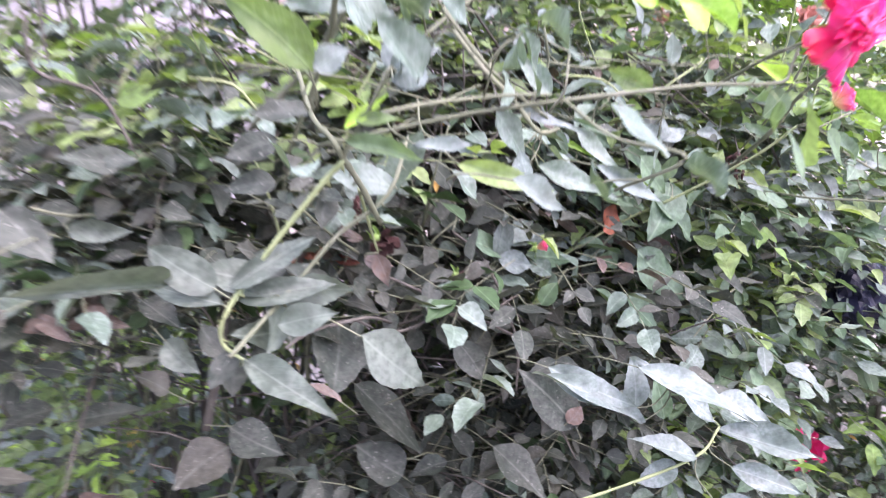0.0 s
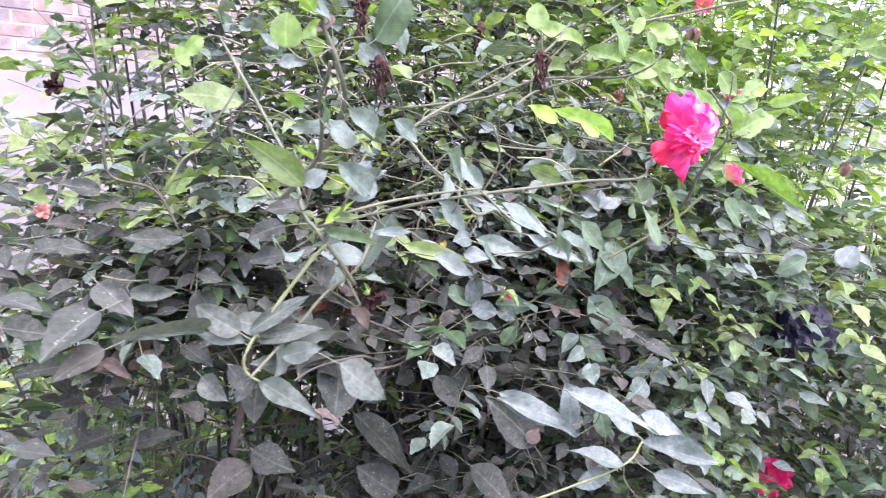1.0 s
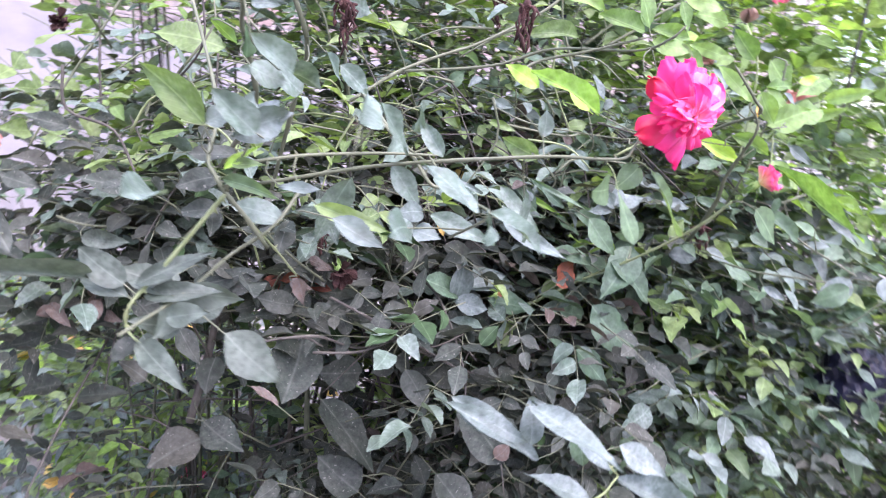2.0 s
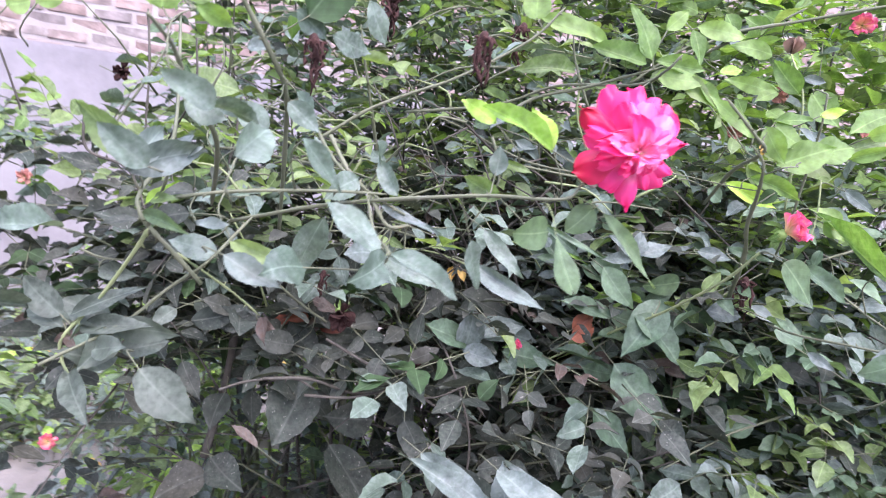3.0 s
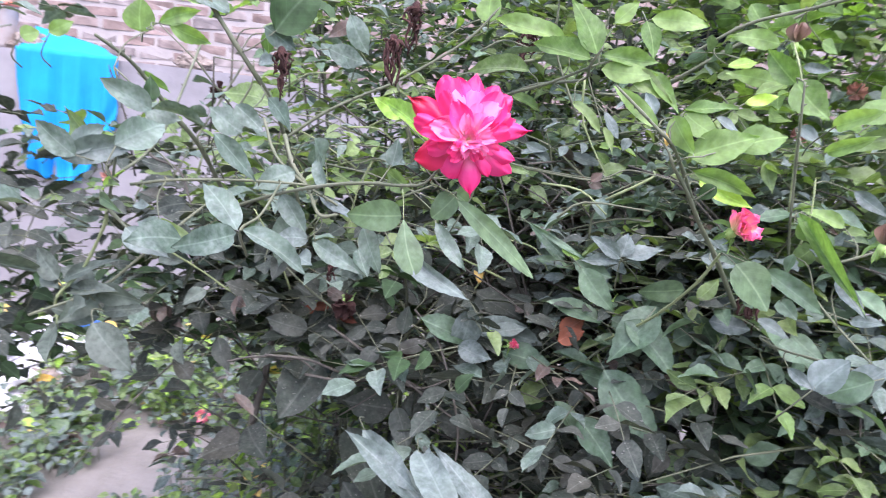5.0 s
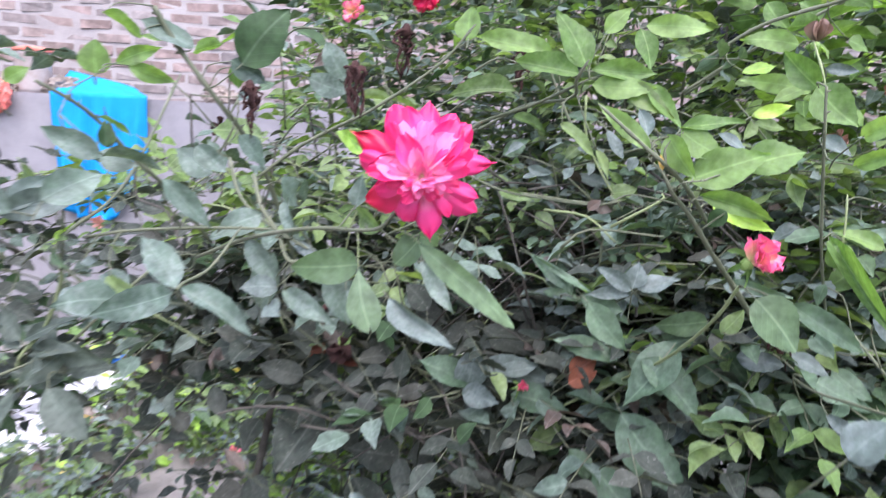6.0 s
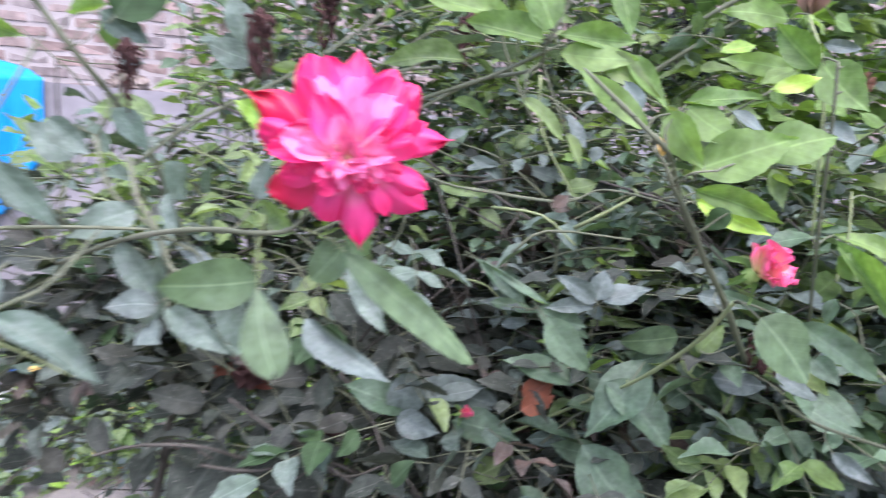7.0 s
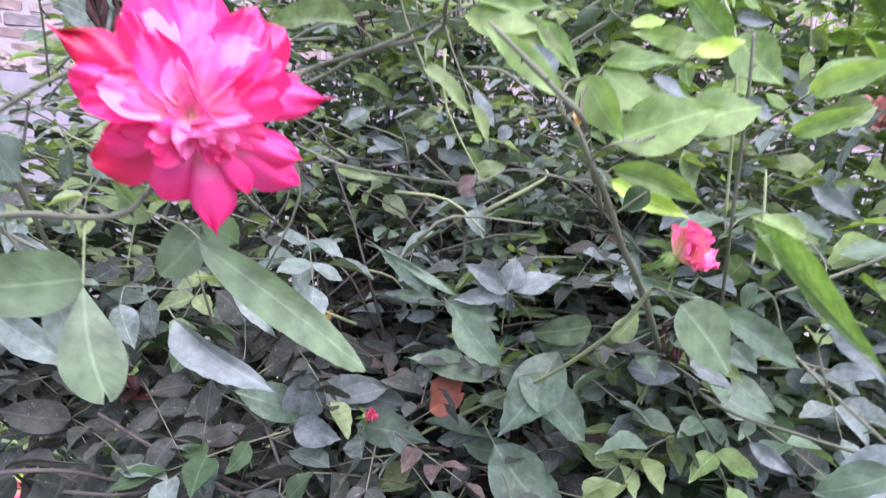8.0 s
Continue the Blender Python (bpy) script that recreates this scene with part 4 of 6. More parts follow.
cane(bush, [(-0.166, 0.508, 1.098), (-0.181, 0.520, 1.106), (-0.180, 0.520, 1.126), (-0.159, 0.533, 1.157), (-0.123, 0.527, 1.210), (-0.109, 0.518, 1.230)], 0.0012, 0.0019, STEM)
cane(bush, [(-0.077, 0.550, 1.181), (-0.095, 0.531, 1.211), (-0.110, 0.519, 1.232), (-0.118, 0.519, 1.244), (-0.129, 0.541, 1.256), (-0.143, 0.621, 1.298), (-0.217, 0.770, 1.419)], 0.0020, 0.0016, CANE)
cane(bush, [(-0.110, 0.519, 1.232), (-0.097, 0.513, 1.262), (-0.086, 0.507, 1.289)], 0.0016, 0.0012, CANE)
cane(bush, [(-0.094, 0.532, 1.256), (-0.050, 0.545, 1.266), (0.015, 0.572, 1.273), (0.065, 0.602, 1.274)], 0.0016, 0.0012, CANE)
cane(bush, [(-0.021, 0.640, 1.331), (0.010, 0.622, 1.295), (0.047, 0.626, 1.269), (0.092, 0.640, 1.246)], 0.0017, 0.0012, CANE)
cane(bush, [(-0.095, 0.541, 1.207), (-0.073, 0.607, 1.160), (-0.057, 0.647, 1.126)], 0.0012, 0.0009, STEM)
cane(bush, [(-0.372, 1.051, 1.397), (-0.408, 1.029, 1.318), (-0.438, 1.008, 1.252), (-0.477, 0.982, 1.158)], 0.0020, 0.0014, CANE)
cane(bush, [(-0.439, 1.104, 1.447), (-0.416, 1.074, 1.358), (-0.404, 1.048, 1.276), (-0.394, 1.031, 1.221)], 0.0020, 0.0016, WOOD)
cane(bush, [(-0.217, 0.960, 1.332), (-0.215, 0.945, 1.277), (-0.219, 0.929, 1.218)], 0.0017, 0.0014, WOOD)
cane(bush, [(-0.286, 0.941, 1.156), (-0.313, 0.968, 1.189), (-0.350, 1.020, 1.224)], 0.0012, 0.0012, WOOD)
cane(bush, [(-0.377, 0.845, 1.106), (-0.340, 0.844, 1.099), (-0.287, 0.881, 1.092), (-0.218, 0.939, 1.059)], 0.0017, 0.0013, CANE)
cane(bush, [(0.326, 0.622, 0.937), (0.296, 0.612, 0.909), (0.212, 0.615, 0.878), (0.159, 0.632, 0.850), (0.110, 0.678, 0.812)], 0.0014, 0.0017, STEM)
cane(bush, [(0.326, 0.622, 0.937), (0.269, 0.640, 0.986)], 0.0011, 0.0009, STEM)
cane(bush, [(0.038, 0.851, 0.986), (0.113, 0.831, 0.983), (0.162, 0.825, 1.011)], 0.0014, 0.0012, WOOD)
cane(side, [(0.455, 0.753, 1.250), (0.437, 0.791, 1.205), (0.397, 0.859, 1.140), (0.344, 0.911, 1.084), (0.264, 0.937, 1.017), (0.227, 0.943, 0.972)], 0.0017, 0.0017, STEM)
cane(bush, [(0.307, 0.914, 1.028), (0.338, 0.915, 1.066), (0.363, 0.920, 1.085)], 0.0014, 0.0014, CANE)
cane(bush, [(0.188, 0.933, 0.913), (0.203, 0.941, 0.966), (0.220, 0.957, 0.999)], 0.0016, 0.0016, WOOD)
cane(bush, [(0.127, 0.948, 0.953), (0.164, 0.942, 0.902), (0.191, 0.947, 0.871)], 0.0018, 0.0018, WOOD)
cane(side, [(0.161, 0.782, 1.360), (0.190, 0.786, 1.381), (0.246, 0.780, 1.401), (0.305, 0.753, 1.425)], 0.0020, 0.0014, CANE)
cane(side, [(0.422, 0.871, 1.284), (0.403, 0.741, 1.333), (0.393, 0.643, 1.356), (0.377, 0.629, 1.370), (0.343, 0.621, 1.398)], 0.0022, 0.0012, CANE)
cane(side, [(0.523, 0.879, 1.291), (0.515, 0.868, 1.364), (0.507, 0.867, 1.429), (0.492, 0.892, 1.477)], 0.0013, 0.0011, STEM)
cane(side, [(0.354, 1.157, 1.437), (0.435, 1.203, 1.505), (0.542, 1.237, 1.574)], 0.0026, 0.0022, CANE)
cane(side, [(0.164, 0.923, 1.297), (0.216, 0.943, 1.292), (0.284, 0.948, 1.289), (0.314, 0.961, 1.295)], 0.0018, 0.0014, CANE)
cane(side, [(0.332, 0.950, 1.315), (0.395, 0.919, 1.306)], 0.0015, 0.0012, WOOD)
cane(side, [(0.164, 1.142, 1.576), (0.168, 1.129, 1.505)], 0.0018, 0.0018, CANE)
cane(side, [(0.244, 1.173, 1.575), (0.241, 1.155, 1.488)], 0.0018, 0.0018, CANE)
cane(bush, [(-0.142, 0.826, 0.968), (-0.080, 0.850, 0.967), (-0.055, 0.860, 0.966)], 0.0018, 0.0016, WOOD)
cane(bush, [(-0.055, 0.936, 0.906), (-0.011, 0.945, 0.919), (0.036, 0.965, 0.927)], 0.0018, 0.0016, WOOD)
cane(bush, [(-0.014, 0.930, 0.962), (0.007, 0.953, 0.923)], 0.0014, 0.0012, WOOD)
cane(bush, [(-0.037, 0.862, 1.053), (-0.078, 0.841, 1.086), (-0.118, 0.822, 1.125)], 0.0018, 0.0014, CANE)
cane(bush, [(0.047, 0.900, 1.077), (0.066, 0.921, 1.035), (0.112, 0.950, 0.975)], 0.0016, 0.0016, CANE)
cane(bush, [(-0.216, 0.915, 0.790), (-0.196, 0.923, 0.903), (-0.185, 0.926, 1.012)], 0.0065, 0.0050, WOOD)
cane(side, [(0.332, 0.995, 1.133), (0.382, 0.996, 1.146), (0.430, 0.983, 1.147)], 0.0014, 0.0012, CANE)
cane(side, [(0.339, 0.998, 1.146), (0.368, 1.006, 1.157), (0.441, 1.008, 1.157)], 0.0014, 0.0012, CANE)
cane(bush, [(0.210, 0.978, 1.210), (0.261, 0.961, 1.182), (0.319, 0.946, 1.157)], 0.0014, 0.0012, CANE)
cane(side, [(0.533, 0.817, 1.264), (0.537, 0.824, 1.298), (0.535, 0.831, 1.335)], 0.0012, 0.0010, STEM)
leaf(bush, "pale", (0.204, 0.521, 1.275), (0.177, 0.480, 1.277), 0.024, (0.48, -0.75, 0.45), shape=11)
leaf(bush, "pale", (0.210, 0.512, 1.274), (0.230, 0.499, 1.235), 0.022, (0.41, -0.76, 0.50), shape=10)
leaf(bush, "pale", (0.245, 0.534, 1.293), (0.307, 0.578, 1.231), 0.016, (0.27, -0.84, 0.47), shape=11)
leaf(bush, "pale", (0.239, 0.549, 1.295), (0.220, 0.546, 1.273), 0.021, (0.37, -0.82, 0.43), shape=11)
leaf(bush, "pale", (0.231, 0.556, 1.295), (0.242, 0.581, 1.284), 0.015, (0.35, -0.84, 0.41))
leaf(bush, "teal", (0.158, 0.590, 1.305), (0.159, 0.594, 1.332), 0.016, (0.47, -0.81, 0.35))
leaf(bush, "teal", (0.145, 0.569, 1.251), (0.160, 0.585, 1.204), 0.019, (0.27, -0.45, 0.85))
leaf(bush, "lime", (0.202, 0.575, 1.333), (0.142, 0.591, 1.372), 0.014, (-0.03, -0.97, 0.25))
leaf(bush, "lime", (0.152, 0.614, 1.349), (0.118, 0.618, 1.366), 0.016, (0.49, -0.83, 0.28))
leaf(bush, "lime", (0.205, 0.616, 1.334), (0.181, 0.638, 1.368), 0.020, (-0.06, -0.97, 0.25))
leaf(bush, "teal", (0.092, 0.457, 1.249), (0.085, 0.400, 1.249), 0.021, (0.66, -0.56, 0.50))
leaf(bush, "teal", (0.095, 0.462, 1.252), (0.148, 0.475, 1.230), 0.016, (0.58, -0.63, 0.51))
leaf(bush, "teal", (0.086, 0.467, 1.250), (0.042, 0.476, 1.284), 0.023, (0.66, -0.60, 0.44))
leaf(bush, "teal", (0.035, 0.464, 1.233), (0.023, 0.416, 1.239), 0.028, (0.70, -0.52, 0.49))
leaf(bush, "teal", (-0.066, 0.529, 1.331), (-0.092, 0.495, 1.356), 0.021, (0.77, -0.56, 0.29))
leaf(bush, "teal", (-0.008, 0.433, 1.307), (-0.002, 0.480, 1.325), 0.026, (0.76, -0.55, 0.35))
leaf(bush, "teal", (-0.080, 0.543, 1.331), (-0.048, 0.580, 1.330), 0.026, (0.00, 0.00, 1.00))
leaf(bush, "teal", (-0.072, 0.669, 1.309), (-0.098, 0.645, 1.336), 0.031, (0.67, -0.68, 0.31))
leaf(bush, "teal", (0.004, 0.532, 1.318), (0.036, 0.556, 1.276), 0.019, (0.66, -0.65, 0.37))
leaf(bush, "teal", (0.034, 0.622, 1.282), (0.018, 0.578, 1.266), 0.024, (0.60, -0.69, 0.40))
leaf(bush, "ash", (-0.021, 0.457, 1.235), (0.022, 0.456, 1.219), 0.019, (0.42, -0.78, 0.47))
leaf(bush, "stone", (-0.097, 0.490, 1.123), (-0.047, 0.490, 1.085), 0.034, (0.44, -0.67, 0.59))
leaf(bush, "ash", (-0.096, 0.457, 1.284), (-0.055, 0.506, 1.301), 0.024, (0.42, -0.84, 0.35))
leaf(bush, "teal", (-0.079, 0.457, 1.288), (-0.106, 0.441, 1.316), 0.021, (0.57, -0.75, 0.35))
leaf(bush, "ash", (-0.090, 0.462, 1.288), (-0.084, 0.494, 1.317), 0.019, (0.54, -0.77, 0.34))
leaf(bush, "stone", (-0.144, 0.539, 1.133), (-0.152, 0.497, 1.109), 0.025, (0.43, -0.71, 0.56))
leaf(bush, "stone", (-0.146, 0.537, 1.133), (-0.092, 0.542, 1.133), 0.023, (0.39, -0.74, 0.54))
leaf(bush, "stone", (-0.148, 0.537, 1.135), (-0.200, 0.537, 1.155), 0.026, (0.46, -0.72, 0.52))
leaf(bush, "teal", (-0.066, 0.556, 1.205), (-0.114, 0.559, 1.214), 0.022, (0.37, -0.81, 0.45))
leaf(bush, "teal", (-0.105, 0.558, 1.331), (-0.072, 0.573, 1.322), 0.022, (0.39, -0.87, 0.28))
leaf(bush, "teal", (-0.146, 0.463, 1.235), (-0.148, 0.401, 1.250), 0.025, (0.33, -0.45, 0.83))
leaf(bush, "teal", (0.023, 0.616, 1.258), (0.057, 0.615, 1.218), 0.022, (0.17, -0.90, 0.41))
leaf(bush, "teal", (0.066, 0.616, 1.214), (0.133, 0.598, 1.199), 0.020, (0.09, -0.89, 0.45))
leaf(bush, "ash", (0.060, 0.615, 1.216), (0.036, 0.590, 1.217), 0.021, (0.16, -0.88, 0.44))
leaf(bush, "ash", (0.052, 0.610, 1.199), (0.077, 0.593, 1.199), 0.021, (0.14, -0.88, 0.46))
leaf(bush, "teal", (-0.034, 0.609, 1.342), (-0.005, 0.616, 1.319), 0.020, (0.27, -0.92, 0.28))
leaf(bush, "green", (-0.145, 0.592, 1.405), (-0.144, 0.591, 1.438), 0.032, (0.77, -0.61, 0.18), shape=11)
leaf(bush, "green", (-0.134, 0.605, 1.417), (-0.105, 0.637, 1.436), 0.017, (0.74, -0.65, 0.18))
leaf(bush, "green", (-0.127, 0.613, 1.416), (-0.105, 0.654, 1.403), 0.018, (0.73, -0.66, 0.20))
leaf(bush, "deep", (-0.046, 0.687, 1.425), (-0.001, 0.708, 1.483), 0.047, (0.62, -0.77, 0.14))
leaf(bush, "green", (-0.069, 0.700, 1.425), (-0.066, 0.705, 1.401), 0.022, (0.64, -0.74, 0.20))
leaf(bush, "teal", (-0.058, 0.683, 1.429), (-0.030, 0.708, 1.407), 0.023, (0.63, -0.75, 0.19))
leaf(bush, "green", (-0.137, 0.595, 1.464), (-0.116, 0.623, 1.445), 0.024, (0.00, 0.00, 1.00))
leaf(bush, "teal", (-0.098, 0.672, 1.440), (-0.129, 0.635, 1.467), 0.025, (0.48, -0.45, 0.75))
leaf(bush, "green", (-0.132, 0.634, 1.447), (-0.103, 0.666, 1.443), 0.016, (0.48, -0.45, 0.76))
leaf(bush, "green", (-0.145, 0.593, 1.364), (-0.126, 0.616, 1.348), 0.013, (0.00, 0.00, 1.00))
leaf(bush, "deep", (-0.110, 0.571, 1.336), (-0.111, 0.572, 1.362), 0.016, (0.75, -0.60, 0.28))
leaf(bush, "teal", (-0.007, 0.782, 1.460), (0.015, 0.800, 1.416), 0.027, (0.35, -0.55, 0.76))
leaf(bush, "teal", (-0.054, 0.814, 1.421), (-0.011, 0.843, 1.409), 0.029, (0.54, -0.82, 0.20))
leaf(bush, "teal", (-0.053, 0.689, 1.352), (-0.029, 0.707, 1.317), 0.027, (0.39, -0.47, 0.80))
leaf(bush, "teal", (0.045, 0.637, 1.317), (0.052, 0.662, 1.288), 0.027, (0.55, -0.76, 0.35))
leaf(bush, "green", (-0.135, 0.676, 1.306), (-0.109, 0.699, 1.289), 0.017, (0.00, 0.00, 1.00))
leaf(bush, "green", (-0.106, 0.703, 1.293), (-0.079, 0.729, 1.305), 0.017, (0.00, 0.00, 1.00))
leaf(bush, "green", (-0.237, 0.528, 1.387), (-0.225, 0.539, 1.394), 0.017, (0.66, -0.73, 0.21))
leaf(bush, "green", (-0.234, 0.557, 1.394), (-0.216, 0.572, 1.408), 0.016, (0.63, -0.75, 0.20))
leaf(bush, "jade", (0.255, 1.020, 1.153), (0.211, 1.019, 1.187), 0.025, (0.18, -0.88, 0.44))
leaf(bush, "teal", (-0.014, 0.701, 1.227), (-0.045, 0.714, 1.146), 0.032, (0.55, -0.69, 0.47))
leaf(bush, "stone", (-0.144, 0.541, 1.106), (-0.170, 0.501, 1.121), 0.022, (0.51, -0.66, 0.55))
leaf(bush, "stone", (-0.143, 0.543, 1.111), (-0.111, 0.569, 1.119), 0.021, (0.47, -0.70, 0.55))
leaf(bush, "rust", (0.289, 0.868, 1.096), (0.317, 0.880, 1.117), 0.026, (0.12, -0.83, 0.54))
leaf(bush, "rust", (0.290, 0.863, 1.084), (0.320, 0.875, 1.101), 0.023, (0.12, -0.82, 0.56))
leaf(bush, "dead", (-0.062, 0.870, 1.079), (-0.027, 0.886, 1.065), 0.022, (0.45, -0.72, 0.53))
leaf(bush, "yellow", (0.126, 1.001, 1.127), (0.136, 0.997, 1.104), 0.012, (0.27, -0.83, 0.49))
leaf(bush, "yellow", (0.143, 1.211, 1.181), (0.161, 1.212, 1.165), 0.015, (0.21, -0.89, 0.41))
leaf(bush, "dead", (0.316, 0.750, 1.304), (0.327, 0.752, 1.315), 0.011, (0.13, -0.93, 0.34))
leaf(bush, "dead", (-0.071, 0.719, 0.937), (-0.105, 0.719, 0.964), 0.016, (0.19, -0.41, 0.89))
leaf(side, "green", (0.522, 0.791, 1.298), (0.566, 0.657, 1.240), 0.014, (-0.28, -0.87, 0.41), turn=0.1)
leaf(side, "jade", (0.596, 0.692, 1.172), (0.557, 0.698, 1.148), 0.026, (-0.28, -0.83, 0.49))
leaf(side, "lime", (0.515, 1.041, 1.011), (0.543, 1.019, 0.993), 0.021, (-0.12, -0.81, 0.57))
leaf(side, "jade", (0.558, 0.910, 1.143), (0.597, 0.895, 1.122), 0.023, (-0.19, -0.84, 0.50))
leaf(side, "jade", (0.594, 0.830, 1.223), (0.623, 0.791, 1.204), 0.020, (-0.32, -0.83, 0.46))
leaf(bush, "dusty", (0.084, 0.902, 1.129), (0.052, 0.897, 1.161), 0.033, (0.29, -0.57, 0.77))
leaf(side, "yellow", (0.391, 0.640, 1.353), (0.389, 0.640, 1.364), 0.004, (-0.01, -0.98, 0.22))
leaf(side, "deep", (0.438, 0.706, 1.320), (0.424, 0.706, 1.306), 0.014, (-0.10, -0.94, 0.32))
leaf(side, "green", (0.527, 0.737, 1.386), (0.550, 0.695, 1.402), 0.017, (-0.33, -0.93, 0.15))
leaf(side, "green", (0.529, 0.769, 1.362), (0.560, 0.737, 1.380), 0.014, (-0.32, -0.93, 0.20))
leaf(side, "jade", (0.228, 0.877, 1.229), (0.287, 0.861, 1.196), 0.016, (0.20, -0.88, 0.44))
leaf(side, "jade", (0.227, 0.877, 1.229), (0.320, 0.846, 1.197), 0.007, (0.18, -0.88, 0.44))
leaf(side, "ash", (0.254, 0.970, 1.252), (0.273, 0.972, 1.242), 0.012, (0.17, -0.91, 0.37))
leaf(side, "ash", (0.577, 0.858, 1.325), (0.615, 0.843, 1.304), 0.015, (-0.33, -0.90, 0.29))
leaf(side, "jade", (0.562, 0.862, 1.300), (0.601, 0.847, 1.288), 0.018, (-0.31, -0.89, 0.32))
leaf(side, "ash", (0.552, 0.708, 1.251), (0.573, 0.671, 1.230), 0.013, (-0.36, -0.82, 0.45))
leaf(side, "ash", (0.586, 0.781, 1.201), (0.610, 0.761, 1.208), 0.012, (-0.35, -0.81, 0.47))
leaf(side, "ash", (0.606, 0.706, 1.179), (0.569, 0.707, 1.141), 0.031, (-0.36, -0.75, 0.56))
leaf(side, "ash", (0.541, 0.775, 1.141), (0.571, 0.759, 1.129), 0.012, (-0.27, -0.77, 0.57))
leaf(side, "jade", (0.448, 0.836, 1.239), (0.504, 0.825, 1.231), 0.012, (-0.15, -0.90, 0.42))
leaf(side, "jade", (0.522, 0.763, 1.261), (0.517, 0.760, 1.241), 0.010, (-0.25, -0.88, 0.41))
leaf(bush, "dead", (-0.071, 0.919, 1.469), (-0.108, 0.897, 1.442), 0.020, (0.55, -0.82, 0.16))
leaf(bush, "stone", (-0.186, 0.526, 1.142), (-0.225, 0.532, 1.168), 0.024, (0.09, -0.86, 0.49), shape=11)
leaf(bush, "stone", (-0.213, 0.533, 1.143), (-0.274, 0.450, 1.172), 0.011, (0.13, -0.73, 0.67))
leaf(bush, "stone", (-0.181, 0.522, 1.133), (-0.234, 0.549, 1.142), 0.018, (0.08, -0.73, 0.68))
leaf(bush, "stone", (-0.178, 0.524, 1.143), (-0.121, 0.539, 1.175), 0.016, (0.01, -0.79, 0.61))
leaf(bush, "stone", (-0.172, 0.530, 1.132), (-0.108, 0.527, 1.145), 0.018, (-0.00, -0.74, 0.68))
leaf(bush, "stone", (-0.147, 0.510, 1.123), (-0.112, 0.494, 1.138), 0.020, (-0.02, -0.80, 0.60))
leaf(bush, "stone", (-0.168, 0.509, 1.100), (-0.118, 0.452, 1.095), 0.021, (0.00, -0.75, 0.66))
leaf(bush, "dusty", (-0.173, 0.521, 1.100), (-0.190, 0.509, 1.079), 0.015, (0.05, -0.78, 0.63))
leaf(bush, "stone", (-0.247, 0.778, 0.986), (-0.213, 0.742, 0.966), 0.030, (0.08, -0.77, 0.63))
leaf(bush, "ash", (-0.087, 0.507, 1.287), (-0.072, 0.509, 1.310), 0.021, (-0.10, -0.95, 0.31), shape=11)
leaf(bush, "ash", (-0.086, 0.507, 1.290), (-0.062, 0.494, 1.304), 0.012, (-0.11, -0.94, 0.31))
leaf(bush, "sage", (-0.130, 0.527, 1.282), (-0.180, 0.520, 1.324), 0.025, (0.02, -0.92, 0.38))
leaf(bush, "ash", (-0.129, 0.528, 1.283), (-0.108, 0.526, 1.298), 0.017, (-0.04, -0.95, 0.32))
leaf(bush, "sage", (-0.197, 0.904, 1.341), (-0.282, 0.886, 1.350), 0.040, (0.10, -0.95, 0.31))
leaf(bush, "ash", (-0.150, 0.799, 1.394), (-0.117, 0.791, 1.399), 0.018, (-0.01, -0.97, 0.26))
leaf(bush, "teal", (-0.086, 0.677, 1.325), (-0.143, 0.692, 1.324), 0.015, (-0.03, -0.94, 0.34))
leaf(bush, "sage", (-0.038, 0.511, 1.232), (0.024, 0.491, 1.221), 0.015, (-0.18, -0.78, 0.60))
leaf(bush, "pale", (-0.110, 0.511, 1.243), (-0.067, 0.489, 1.240), 0.011, (-0.08, -0.84, 0.53))
leaf(bush, "ash", (-0.068, 0.511, 1.243), (-0.033, 0.493, 1.250), 0.009, (-0.13, -0.84, 0.53))
leaf(bush, "lime", (-0.111, 0.514, 1.250), (-0.085, 0.513, 1.273), 0.008, (-0.07, -0.90, 0.44))
leaf(bush, "sage", (-0.104, 0.514, 1.256), (-0.080, 0.498, 1.262), 0.010, (-0.08, -0.89, 0.44))
leaf(bush, "teal", (0.072, 0.620, 1.271), (0.045, 0.636, 1.303), 0.017, (-0.26, -0.89, 0.38))
leaf(bush, "sage", (0.166, 0.620, 1.283), (0.129, 0.634, 1.297), 0.020, (-0.36, -0.86, 0.38))
leaf(bush, "ash", (0.151, 0.668, 1.208), (0.222, 0.641, 1.179), 0.018, (-0.33, -0.73, 0.59))
leaf(bush, "ash", (0.053, 0.643, 1.257), (0.117, 0.622, 1.243), 0.011, (-0.26, -0.79, 0.56))
leaf(bush, "teal", (0.155, 0.728, 1.235), (0.204, 0.703, 1.193), 0.017, (-0.31, -0.76, 0.57))
leaf(bush, "dusty", (-0.120, 0.622, 1.247), (-0.164, 0.613, 1.247), 0.017, (0.00, -0.83, 0.57))
leaf(bush, "dusty", (-0.143, 0.663, 1.217), (-0.183, 0.649, 1.204), 0.024, (0.02, -0.81, 0.59))
leaf(bush, "dusty", (-0.143, 0.674, 1.180), (-0.183, 0.662, 1.176), 0.021, (0.02, -0.79, 0.61))
leaf(bush, "dead", (-0.057, 0.657, 1.121), (-0.049, 0.638, 1.098), 0.017, (-0.10, -0.82, 0.56))
leaf(bush, "dead", (-0.066, 0.668, 1.114), (-0.042, 0.650, 1.113), 0.013, (-0.10, -0.83, 0.55))
leaf(bush, "deep", (0.181, 0.798, 1.008), (0.201, 0.801, 1.037), 0.022, (-0.28, -0.73, 0.62))
leaf(bush, "ash", (0.226, 0.620, 0.950), (0.111, 0.627, 1.019), 0.028, (-0.28, -0.62, 0.73))
